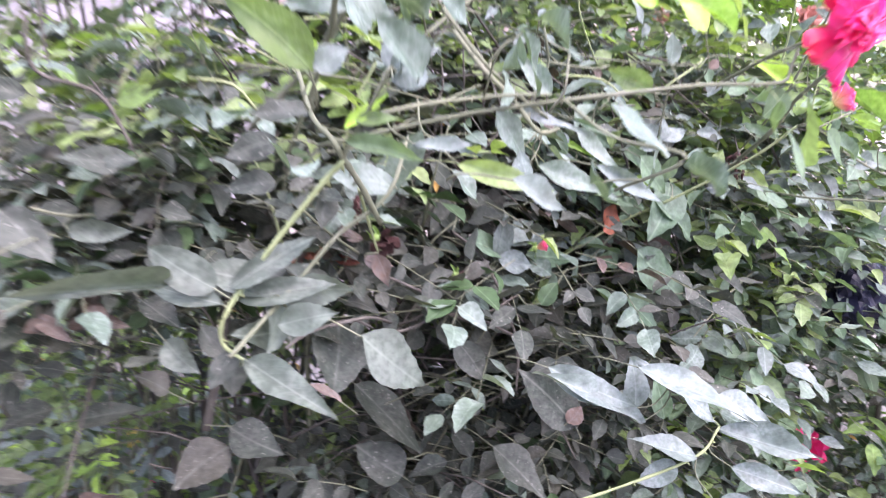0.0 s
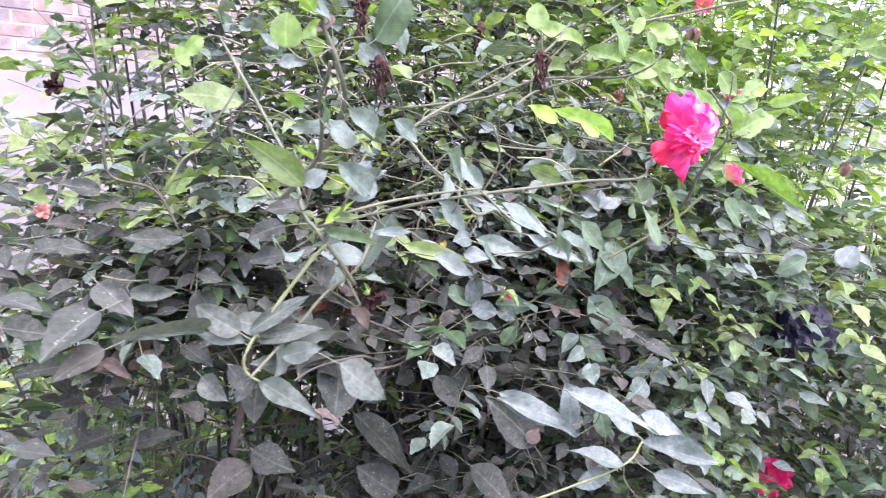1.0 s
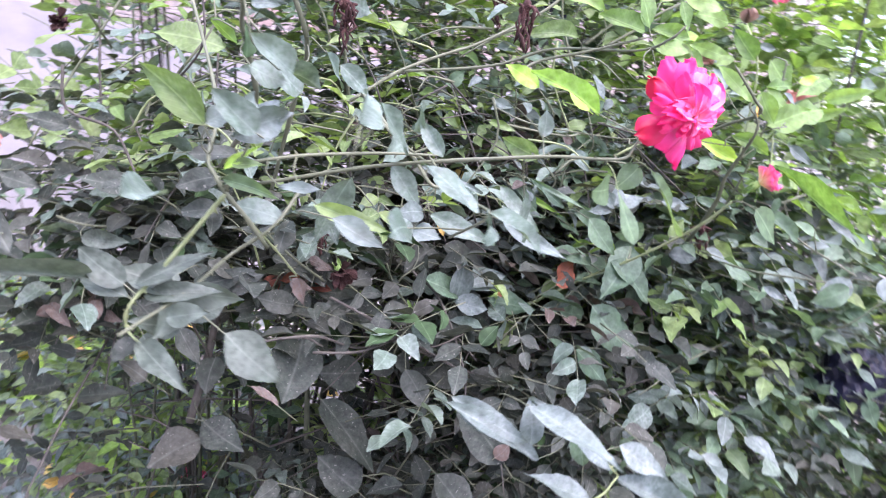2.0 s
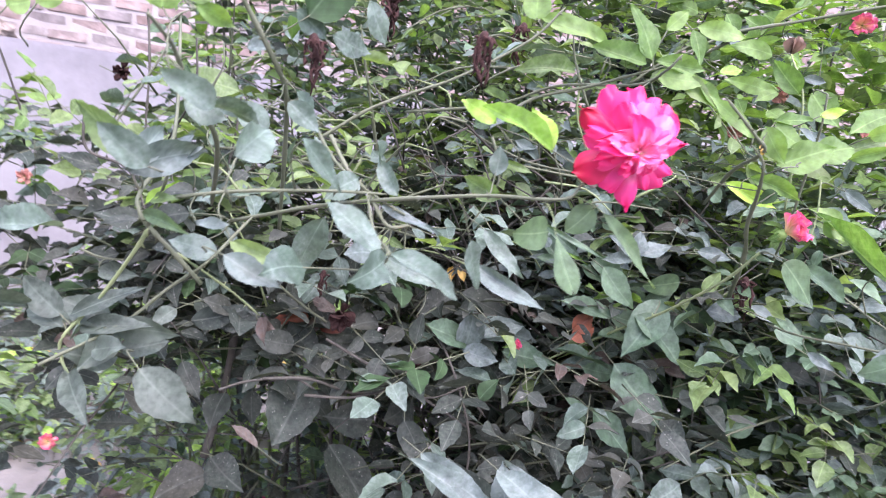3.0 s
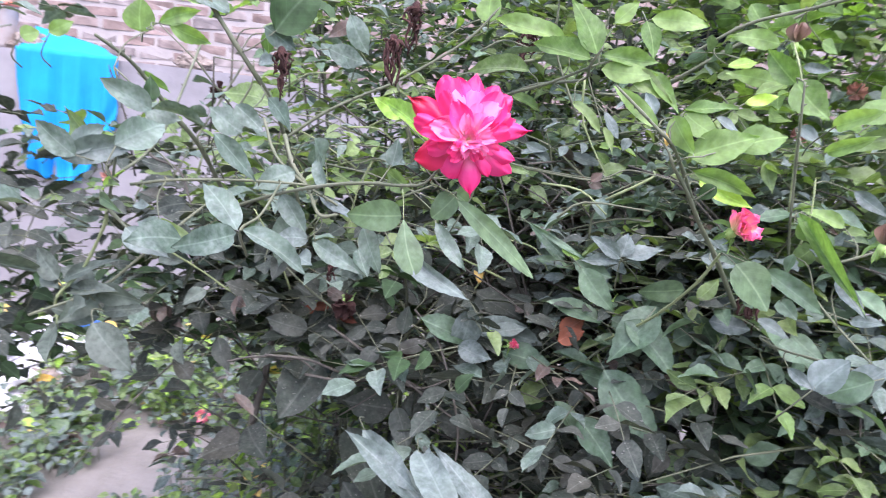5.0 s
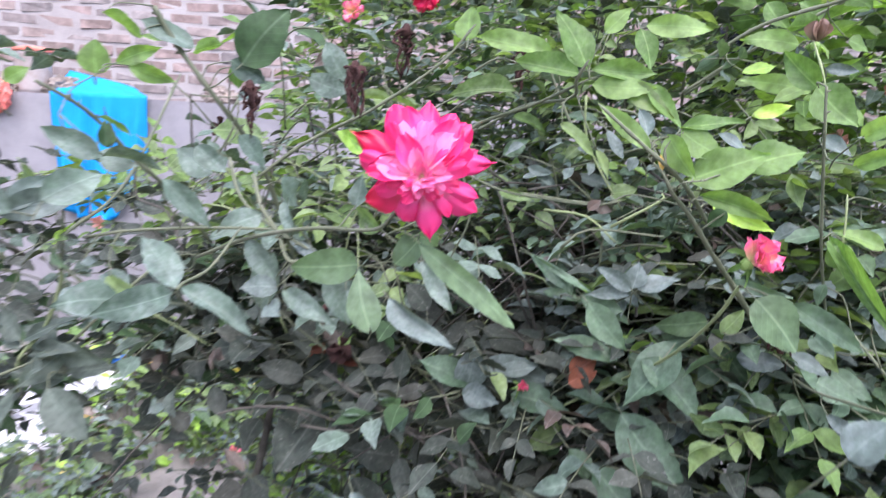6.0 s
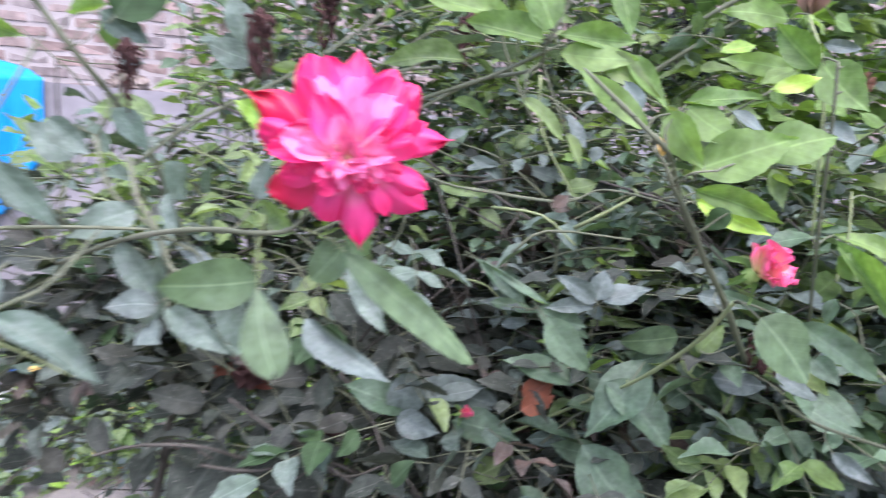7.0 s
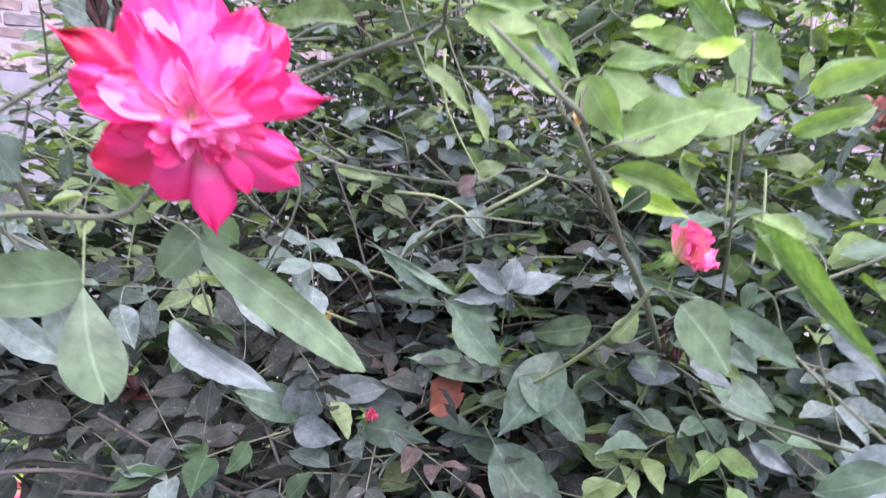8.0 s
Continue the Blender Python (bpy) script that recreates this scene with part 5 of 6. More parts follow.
leaf(bush, "ash", (0.218, 0.626, 0.963), (0.208, 0.633, 1.018), 0.026, (-0.35, -0.69, 0.63))
leaf(bush, "ash", (0.314, 0.617, 0.946), (0.215, 0.632, 1.023), 0.026, (-0.35, -0.60, 0.72))
leaf(bush, "ash", (0.323, 0.632, 0.970), (0.377, 0.602, 0.953), 0.031, (-0.43, -0.60, 0.68))
leaf(bush, "ash", (0.324, 0.622, 0.934), (0.404, 0.558, 0.935), 0.028, (-0.39, -0.51, 0.77))
leaf(bush, "ash", (0.333, 0.600, 0.900), (0.388, 0.552, 0.896), 0.026, (-0.40, -0.52, 0.76))
leaf(bush, "ash", (0.295, 0.612, 0.909), (0.219, 0.619, 0.939), 0.029, (-0.33, -0.57, 0.75))
leaf(bush, "ash", (0.276, 0.614, 0.899), (0.229, 0.612, 0.885), 0.025, (-0.32, -0.56, 0.77))
leaf(bush, "ash", (0.317, 0.593, 0.862), (0.371, 0.556, 0.854), 0.029, (-0.38, -0.50, 0.77))
leaf(bush, "jade", (0.317, 0.700, 0.898), (0.298, 0.709, 0.952), 0.023, (-0.37, -0.63, 0.69))
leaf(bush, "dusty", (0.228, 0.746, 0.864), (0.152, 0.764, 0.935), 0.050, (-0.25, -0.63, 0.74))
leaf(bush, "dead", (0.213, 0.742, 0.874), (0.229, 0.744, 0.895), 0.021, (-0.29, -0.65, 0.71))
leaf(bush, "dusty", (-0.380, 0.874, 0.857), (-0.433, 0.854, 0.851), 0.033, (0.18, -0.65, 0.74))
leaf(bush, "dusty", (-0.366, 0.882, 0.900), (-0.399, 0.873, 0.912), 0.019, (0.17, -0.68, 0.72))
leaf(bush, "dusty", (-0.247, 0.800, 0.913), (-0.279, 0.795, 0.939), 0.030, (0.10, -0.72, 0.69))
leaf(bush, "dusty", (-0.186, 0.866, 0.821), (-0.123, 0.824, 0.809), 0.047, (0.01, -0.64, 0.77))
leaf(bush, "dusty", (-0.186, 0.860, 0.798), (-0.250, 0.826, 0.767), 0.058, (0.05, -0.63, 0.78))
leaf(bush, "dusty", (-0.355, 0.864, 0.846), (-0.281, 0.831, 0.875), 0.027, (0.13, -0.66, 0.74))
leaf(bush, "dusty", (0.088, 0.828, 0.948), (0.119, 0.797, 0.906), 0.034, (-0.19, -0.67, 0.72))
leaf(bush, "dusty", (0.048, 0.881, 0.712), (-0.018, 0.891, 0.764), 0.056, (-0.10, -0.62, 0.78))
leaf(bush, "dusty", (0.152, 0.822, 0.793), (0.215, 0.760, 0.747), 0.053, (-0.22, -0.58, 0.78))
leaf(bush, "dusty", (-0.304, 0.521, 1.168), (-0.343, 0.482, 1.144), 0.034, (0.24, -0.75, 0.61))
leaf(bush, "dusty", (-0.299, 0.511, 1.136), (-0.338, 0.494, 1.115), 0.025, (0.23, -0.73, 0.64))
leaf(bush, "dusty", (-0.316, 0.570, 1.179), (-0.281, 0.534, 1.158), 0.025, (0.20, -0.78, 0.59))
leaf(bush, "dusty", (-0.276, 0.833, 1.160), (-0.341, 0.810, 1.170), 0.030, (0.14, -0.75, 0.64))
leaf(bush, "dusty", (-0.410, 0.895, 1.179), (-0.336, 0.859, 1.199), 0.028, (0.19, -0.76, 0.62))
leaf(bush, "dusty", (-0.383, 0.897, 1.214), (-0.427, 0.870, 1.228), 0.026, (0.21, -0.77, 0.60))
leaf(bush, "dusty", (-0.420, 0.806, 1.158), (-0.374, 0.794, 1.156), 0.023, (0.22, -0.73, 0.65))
leaf(bush, "dead", (-0.360, 0.966, 1.095), (-0.282, 0.923, 1.093), 0.028, (0.14, -0.77, 0.62))
leaf(bush, "dead", (-0.329, 0.953, 1.077), (-0.295, 0.941, 1.107), 0.022, (0.13, -0.78, 0.62))
leaf(bush, "green", (-0.318, 1.004, 1.198), (-0.266, 0.995, 1.217), 0.031, (0.12, -0.87, 0.48))
leaf(bush, "deep", (-0.373, 1.011, 1.172), (-0.310, 0.995, 1.174), 0.027, (0.16, -0.85, 0.51))
leaf(bush, "stone", (-0.342, 0.830, 1.086), (-0.278, 0.814, 1.092), 0.022, (0.14, -0.72, 0.68))
leaf(bush, "dusty", (-0.024, 0.904, 0.851), (0.067, 0.856, 0.764), 0.061, (0.03, -0.68, 0.73), shape=11)
leaf(bush, "ash", (0.205, 0.619, 1.017), (0.279, 0.529, 1.008), 0.030, (-0.21, -0.66, 0.72))
leaf(bush, "ash", (0.126, 0.652, 1.003), (0.209, 0.609, 0.977), 0.029, (-0.11, -0.68, 0.72))
leaf(bush, "jade", (0.157, 0.894, 1.044), (0.099, 0.852, 1.079), 0.042, (0.30, -0.72, 0.63))
leaf(bush, "ash", (0.150, 0.888, 1.034), (0.161, 0.886, 1.101), 0.042, (0.27, -0.73, 0.62))
leaf(bush, "ash", (0.154, 0.917, 1.055), (0.258, 0.943, 1.054), 0.036, (0.21, -0.71, 0.67))
leaf(bush, "ash", (0.150, 0.878, 1.040), (0.201, 0.877, 1.032), 0.030, (0.25, -0.72, 0.65))
leaf(bush, "jade", (0.205, 0.913, 1.033), (0.283, 0.914, 1.028), 0.039, (0.18, -0.70, 0.69))
leaf(bush, "jade", (0.308, 0.840, 1.191), (0.356, 0.832, 1.146), 0.031, (0.13, -0.81, 0.57))
leaf(bush, "jade", (0.295, 0.857, 1.192), (0.344, 0.867, 1.180), 0.026, (0.14, -0.78, 0.61))
leaf(bush, "ash", (0.350, 0.864, 1.208), (0.353, 0.872, 1.238), 0.023, (0.12, -0.88, 0.45))
leaf(bush, "ash", (0.355, 0.866, 1.207), (0.398, 0.882, 1.225), 0.023, (0.08, -0.85, 0.53))
leaf(bush, "ash", (0.349, 0.863, 1.207), (0.315, 0.845, 1.231), 0.018, (0.13, -0.84, 0.53))
leaf(bush, "ash", (0.350, 0.874, 1.202), (0.306, 0.836, 1.202), 0.016, (0.13, -0.79, 0.60))
leaf(side, "pale", (0.430, 0.926, 1.169), (0.376, 0.899, 1.162), 0.028, (0.05, -0.87, 0.50), shape=11)
leaf(side, "pale", (0.469, 0.723, 1.248), (0.505, 0.721, 1.209), 0.040, (-0.05, -0.87, 0.48), shape=11)
leaf(side, "jade", (0.496, 0.741, 1.244), (0.560, 0.741, 1.213), 0.021, (-0.10, -0.83, 0.54))
leaf(side, "jade", (0.352, 0.874, 1.056), (0.434, 0.850, 0.989), 0.054, (0.06, -0.74, 0.67))
leaf(side, "jade", (0.367, 0.875, 1.125), (0.440, 0.864, 1.079), 0.040, (0.05, -0.78, 0.62))
leaf(side, "jade", (0.278, 0.906, 1.052), (0.357, 0.909, 1.050), 0.027, (0.12, -0.72, 0.69))
leaf(side, "jade", (0.330, 0.904, 1.083), (0.386, 0.918, 1.079), 0.024, (0.09, -0.74, 0.67))
leaf(side, "jade", (0.345, 0.928, 1.109), (0.394, 0.927, 1.104), 0.031, (0.08, -0.76, 0.65))
leaf(side, "ash", (0.462, 1.096, 1.016), (0.463, 1.071, 0.964), 0.029, (-0.01, -0.81, 0.58))
leaf(side, "sage", (0.479, 1.182, 0.919), (0.537, 1.176, 0.896), 0.034, (-0.04, -0.75, 0.66))
leaf(side, "sage", (0.513, 1.190, 0.886), (0.559, 1.191, 0.853), 0.046, (-0.06, -0.78, 0.62), shape=11)
leaf(side, "sage", (0.581, 1.202, 0.896), (0.548, 1.185, 0.950), 0.024, (-0.08, -0.80, 0.60))
leaf(side, "sage", (0.581, 1.202, 0.896), (0.633, 1.205, 0.932), 0.033, (-0.10, -0.71, 0.69))
leaf(side, "sage", (0.583, 1.203, 0.895), (0.645, 1.200, 0.887), 0.028, (-0.10, -0.70, 0.70))
leaf(side, "sage", (0.580, 1.202, 0.898), (0.592, 1.217, 0.937), 0.026, (-0.09, -0.76, 0.65))
leaf(side, "ash", (0.525, 0.559, 1.195), (0.544, 0.563, 1.221), 0.027, (-0.14, -0.81, 0.57), shape=11)
leaf(side, "jade", (0.332, 0.850, 0.995), (0.387, 0.831, 0.949), 0.037, (0.09, -0.70, 0.71))
leaf(side, "jade", (0.297, 0.869, 0.999), (0.335, 0.855, 0.963), 0.029, (0.13, -0.71, 0.69))
leaf(bush, "sage", (0.273, 0.955, 0.980), (0.233, 0.910, 0.964), 0.034, (0.16, -0.68, 0.72))
leaf(bush, "deep", (0.249, 0.946, 0.942), (0.256, 0.948, 0.985), 0.032, (0.17, -0.72, 0.68))
leaf(bush, "dusty", (0.175, 0.924, 0.901), (0.130, 0.886, 0.921), 0.046, (0.23, -0.63, 0.74))
leaf(bush, "dusty", (0.174, 0.937, 0.954), (0.129, 0.889, 0.938), 0.042, (0.24, -0.64, 0.73))
leaf(bush, "dusty", (0.134, 0.984, 1.090), (0.212, 0.982, 1.072), 0.044, (0.22, -0.69, 0.69))
leaf(bush, "dusty", (0.122, 0.999, 1.082), (0.083, 0.952, 1.055), 0.042, (0.27, -0.67, 0.69))
leaf(bush, "dusty", (0.222, 0.917, 0.922), (0.281, 0.916, 0.897), 0.043, (0.16, -0.64, 0.75))
leaf(bush, "dusty", (0.221, 0.956, 0.991), (0.190, 0.915, 0.974), 0.032, (0.20, -0.68, 0.71))
leaf(bush, "ash", (0.171, 0.913, 1.052), (0.234, 0.936, 1.074), 0.023, (0.21, -0.71, 0.67))
leaf(side, "jade", (0.480, 0.944, 1.101), (0.452, 0.929, 1.140), 0.037, (-0.01, -0.81, 0.59))
leaf(side, "ash", (0.465, 0.902, 1.141), (0.514, 0.902, 1.143), 0.027, (-0.04, -0.77, 0.63))
leaf(side, "jade", (0.428, 0.920, 1.099), (0.457, 0.936, 1.115), 0.027, (0.01, -0.76, 0.65))
leaf(side, "sage", (0.446, 0.877, 1.171), (0.465, 0.881, 1.200), 0.019, (-0.00, -0.83, 0.55))
leaf(side, "jade", (0.390, 0.932, 1.131), (0.427, 0.932, 1.153), 0.021, (0.04, -0.78, 0.63))
leaf(side, "jade", (0.368, 0.940, 1.017), (0.321, 0.911, 1.033), 0.026, (0.09, -0.71, 0.70))
leaf(side, "ash", (0.399, 0.958, 1.033), (0.443, 0.952, 1.016), 0.025, (0.03, -0.72, 0.69))
leaf(side, "ash", (0.490, 0.993, 1.050), (0.536, 0.979, 1.044), 0.028, (-0.05, -0.74, 0.67))
leaf(side, "jade", (0.539, 0.868, 1.141), (0.581, 0.862, 1.128), 0.027, (-0.11, -0.76, 0.65))
leaf(side, "jade", (0.541, 0.939, 0.958), (0.584, 0.943, 0.985), 0.031, (-0.09, -0.69, 0.72))
leaf(side, "green", (0.302, 0.753, 1.434), (0.272, 0.743, 1.486), 0.030, (0.19, -0.97, 0.16))
leaf(side, "green", (0.258, 0.794, 1.450), (0.175, 0.782, 1.471), 0.025, (0.27, -0.92, 0.27))
leaf(side, "green", (0.296, 0.750, 1.429), (0.238, 0.737, 1.441), 0.021, (0.22, -0.93, 0.29))
leaf(side, "green", (0.306, 0.755, 1.434), (0.365, 0.770, 1.433), 0.017, (0.11, -0.95, 0.29))
leaf(side, "green", (0.308, 0.753, 1.420), (0.365, 0.759, 1.420), 0.022, (0.10, -0.91, 0.39))
leaf(side, "sage", (0.227, 0.774, 1.413), (0.165, 0.750, 1.415), 0.018, (0.31, -0.89, 0.32))
leaf(side, "green", (0.177, 0.763, 1.460), (0.175, 0.769, 1.494), 0.029, (0.35, -0.94, 0.05), shape=11)
leaf(side, "green", (0.347, 0.779, 1.476), (0.405, 0.787, 1.473), 0.020, (0.04, -0.97, 0.24))
leaf(side, "green", (0.313, 0.764, 1.467), (0.334, 0.769, 1.491), 0.017, (0.13, -0.98, 0.14))
leaf(side, "green", (0.343, 0.777, 1.473), (0.357, 0.768, 1.437), 0.020, (0.09, -0.98, 0.17))
leaf(side, "sage", (0.332, 0.763, 1.422), (0.383, 0.760, 1.394), 0.020, (0.07, -0.94, 0.33))
leaf(side, "green", (0.357, 0.773, 1.424), (0.391, 0.754, 1.387), 0.017, (0.05, -0.94, 0.33))
leaf(side, "green", (0.399, 0.651, 1.384), (0.444, 0.671, 1.396), 0.012, (-0.03, -0.94, 0.35))
leaf(side, "lime", (0.446, 0.672, 1.396), (0.473, 0.677, 1.406), 0.010, (-0.10, -0.94, 0.33))
leaf(side, "green", (0.381, 0.641, 1.367), (0.337, 0.645, 1.400), 0.014, (0.09, -0.93, 0.36))
leaf(side, "ash", (0.372, 0.683, 1.376), (0.363, 0.693, 1.401), 0.011, (0.06, -0.96, 0.27))
leaf(side, "green", (0.400, 0.651, 1.382), (0.431, 0.653, 1.366), 0.023, (-0.02, -0.96, 0.29))
leaf(side, "green", (0.391, 0.647, 1.379), (0.414, 0.643, 1.348), 0.020, (0.00, -0.95, 0.31))
leaf(side, "green", (0.409, 0.648, 1.346), (0.463, 0.658, 1.370), 0.029, (-0.06, -0.93, 0.36))
leaf(side, "green", (0.446, 0.665, 1.358), (0.486, 0.676, 1.373), 0.027, (-0.11, -0.93, 0.35))
leaf(side, "ash", (0.425, 0.661, 1.382), (0.450, 0.661, 1.368), 0.009, (-0.06, -0.92, 0.38))
leaf(side, "green", (0.415, 0.724, 1.330), (0.476, 0.727, 1.315), 0.017, (-0.07, -0.89, 0.45))
leaf(side, "sage", (0.291, 0.717, 1.383), (0.326, 0.718, 1.359), 0.013, (0.15, -0.91, 0.38))
leaf(side, "sage", (0.323, 0.726, 1.362), (0.337, 0.727, 1.336), 0.010, (0.12, -0.94, 0.33))
leaf(side, "sage", (0.295, 0.977, 1.301), (0.327, 0.979, 1.311), 0.022, (0.10, -0.89, 0.44))
leaf(side, "ash", (0.331, 0.913, 1.351), (0.326, 0.908, 1.335), 0.013, (0.09, -0.94, 0.33))
leaf(side, "ash", (0.179, 0.990, 1.325), (0.222, 0.992, 1.302), 0.016, (0.21, -0.88, 0.43))
leaf(side, "ash", (0.297, 0.905, 1.380), (0.322, 0.899, 1.348), 0.013, (0.12, -0.95, 0.30))
leaf(side, "sage", (0.164, 0.923, 1.296), (0.208, 0.928, 1.287), 0.012, (0.24, -0.86, 0.45))
leaf(side, "green", (0.501, 0.864, 1.430), (0.466, 0.868, 1.465), 0.025, (-0.11, -0.97, 0.20))
leaf(side, "green", (0.482, 0.921, 1.477), (0.425, 0.910, 1.482), 0.023, (-0.06, -0.96, 0.26))
leaf(side, "green", (0.501, 0.931, 1.432), (0.429, 0.915, 1.441), 0.020, (-0.08, -0.95, 0.31))
leaf(side, "green", (0.496, 0.819, 1.429), (0.531, 0.804, 1.397), 0.034, (-0.16, -0.96, 0.24))
leaf(side, "green", (0.492, 0.905, 1.433), (0.463, 0.891, 1.418), 0.016, (-0.09, -0.94, 0.32))
leaf(side, "lime", (0.430, 0.950, 1.451), (0.464, 0.965, 1.463), 0.016, (-0.05, -0.96, 0.29))
leaf(side, "green", (0.519, 1.055, 1.529), (0.479, 1.053, 1.543), 0.027, (-0.10, -0.97, 0.22))
leaf(side, "green", (0.565, 1.132, 1.549), (0.526, 1.119, 1.562), 0.026, (-0.14, -0.97, 0.22))
leaf(side, "green", (0.433, 1.135, 1.555), (0.388, 1.119, 1.562), 0.026, (-0.01, -0.98, 0.21))
leaf(side, "green", (0.444, 1.027, 1.538), (0.474, 1.022, 1.509), 0.027, (-0.06, -0.99, 0.13))
leaf(side, "green", (0.531, 0.998, 1.492), (0.554, 1.005, 1.482), 0.021, (-0.16, -0.95, 0.26))
leaf(side, "ash", (0.478, 0.897, 1.473), (0.493, 0.899, 1.455), 0.011, (-0.11, -0.98, 0.18))
leaf(side, "ash", (0.504, 0.870, 1.450), (0.533, 0.870, 1.448), 0.011, (-0.15, -0.94, 0.29))
leaf(side, "ash", (0.508, 0.826, 1.386), (0.531, 0.811, 1.371), 0.015, (-0.16, -0.91, 0.37))
leaf(side, "sage", (0.225, 1.010, 1.339), (0.247, 1.025, 1.369), 0.017, (0.18, -0.90, 0.39))
leaf(side, "jade", (0.113, 1.075, 1.335), (0.147, 1.093, 1.362), 0.024, (0.26, -0.88, 0.40))
leaf(side, "ash", (0.231, 1.063, 1.315), (0.284, 1.071, 1.305), 0.018, (0.14, -0.86, 0.50))
leaf(side, "jade", (0.258, 1.034, 1.392), (0.216, 1.019, 1.399), 0.017, (0.18, -0.92, 0.35))
leaf(side, "green", (0.120, 1.088, 1.392), (0.170, 1.095, 1.379), 0.019, (0.24, -0.86, 0.44))
leaf(side, "jade", (0.440, 0.925, 1.301), (0.465, 0.931, 1.285), 0.021, (-0.06, -0.89, 0.46))
leaf(side, "dead", (0.283, 0.947, 1.287), (0.305, 0.955, 1.281), 0.013, (0.13, -0.91, 0.39))
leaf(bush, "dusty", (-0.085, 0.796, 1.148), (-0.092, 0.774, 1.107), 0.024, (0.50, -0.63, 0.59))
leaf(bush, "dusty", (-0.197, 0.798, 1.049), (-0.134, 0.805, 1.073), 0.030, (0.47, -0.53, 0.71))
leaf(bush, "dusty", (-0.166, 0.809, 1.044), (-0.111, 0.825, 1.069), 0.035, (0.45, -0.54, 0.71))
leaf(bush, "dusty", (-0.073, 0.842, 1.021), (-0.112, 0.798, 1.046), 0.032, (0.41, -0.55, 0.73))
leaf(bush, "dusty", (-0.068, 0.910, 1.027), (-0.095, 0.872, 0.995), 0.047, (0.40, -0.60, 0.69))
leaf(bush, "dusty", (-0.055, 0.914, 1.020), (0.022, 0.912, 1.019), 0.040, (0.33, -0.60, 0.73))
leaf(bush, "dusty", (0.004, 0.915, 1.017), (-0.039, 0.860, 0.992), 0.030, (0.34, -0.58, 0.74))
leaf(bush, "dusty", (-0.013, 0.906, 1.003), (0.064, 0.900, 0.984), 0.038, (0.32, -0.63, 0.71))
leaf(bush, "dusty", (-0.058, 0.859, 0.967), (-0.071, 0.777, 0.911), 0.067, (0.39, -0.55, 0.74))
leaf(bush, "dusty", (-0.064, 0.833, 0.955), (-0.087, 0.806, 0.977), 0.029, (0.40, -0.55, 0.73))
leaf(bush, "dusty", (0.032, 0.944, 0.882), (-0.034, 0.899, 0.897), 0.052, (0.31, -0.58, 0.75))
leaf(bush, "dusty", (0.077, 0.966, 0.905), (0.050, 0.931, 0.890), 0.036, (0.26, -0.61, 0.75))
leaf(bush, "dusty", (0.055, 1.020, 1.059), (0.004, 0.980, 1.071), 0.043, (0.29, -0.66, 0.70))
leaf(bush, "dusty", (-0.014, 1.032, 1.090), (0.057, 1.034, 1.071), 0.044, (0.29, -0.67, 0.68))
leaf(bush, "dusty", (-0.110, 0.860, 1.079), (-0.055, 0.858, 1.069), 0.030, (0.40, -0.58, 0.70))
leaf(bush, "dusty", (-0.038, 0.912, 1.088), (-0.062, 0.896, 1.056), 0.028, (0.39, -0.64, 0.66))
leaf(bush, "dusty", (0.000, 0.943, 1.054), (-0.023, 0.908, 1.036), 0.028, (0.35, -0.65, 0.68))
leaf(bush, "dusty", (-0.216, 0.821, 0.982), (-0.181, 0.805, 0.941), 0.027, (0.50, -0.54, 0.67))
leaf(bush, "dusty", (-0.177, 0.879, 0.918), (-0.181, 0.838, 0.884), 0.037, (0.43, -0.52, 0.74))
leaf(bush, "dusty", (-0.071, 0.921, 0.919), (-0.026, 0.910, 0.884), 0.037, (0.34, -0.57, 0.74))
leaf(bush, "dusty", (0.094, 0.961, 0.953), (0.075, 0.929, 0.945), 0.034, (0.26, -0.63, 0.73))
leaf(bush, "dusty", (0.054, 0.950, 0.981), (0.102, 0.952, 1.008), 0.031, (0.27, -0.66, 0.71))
leaf(bush, "teal", (0.040, 0.764, 1.178), (0.066, 0.747, 1.150), 0.021, (0.41, -0.70, 0.59))
leaf(bush, "stone", (-0.211, 0.785, 1.067), (-0.226, 0.754, 1.051), 0.021, (0.53, -0.52, 0.67))
leaf(bush, "jade", (0.217, 0.959, 1.214), (0.270, 0.941, 1.176), 0.026, (0.18, -0.82, 0.54))
leaf(bush, "lime", (0.246, 0.961, 1.194), (0.307, 0.946, 1.170), 0.008, (0.14, -0.82, 0.55))
leaf(bush, "ash", (0.270, 0.938, 1.165), (0.220, 0.922, 1.177), 0.016, (0.17, -0.77, 0.62))
leaf(bush, "ash", (0.271, 0.956, 1.148), (0.241, 0.950, 1.145), 0.014, (0.15, -0.76, 0.64))
leaf(bush, "jade", (0.339, 0.879, 1.117), (0.268, 0.851, 1.142), 0.029, (0.11, -0.77, 0.63))
leaf(side, "jade", (0.401, 0.896, 1.147), (0.355, 0.844, 1.082), 0.047, (0.01, -0.77, 0.64))
leaf(side, "jade", (0.482, 1.043, 1.090), (0.570, 1.017, 1.036), 0.039, (-0.14, -0.76, 0.63))
leaf(side, "sage", (0.450, 0.998, 1.097), (0.427, 0.977, 1.064), 0.028, (-0.06, -0.81, 0.58))
leaf(side, "jade", (0.433, 0.979, 1.121), (0.474, 0.975, 1.116), 0.021, (-0.07, -0.75, 0.65))
leaf(side, "sage", (0.333, 0.987, 1.148), (0.380, 0.988, 1.164), 0.011, (0.03, -0.78, 0.62))
leaf(side, "sage", (0.347, 0.992, 1.158), (0.396, 0.990, 1.156), 0.011, (0.02, -0.78, 0.62))
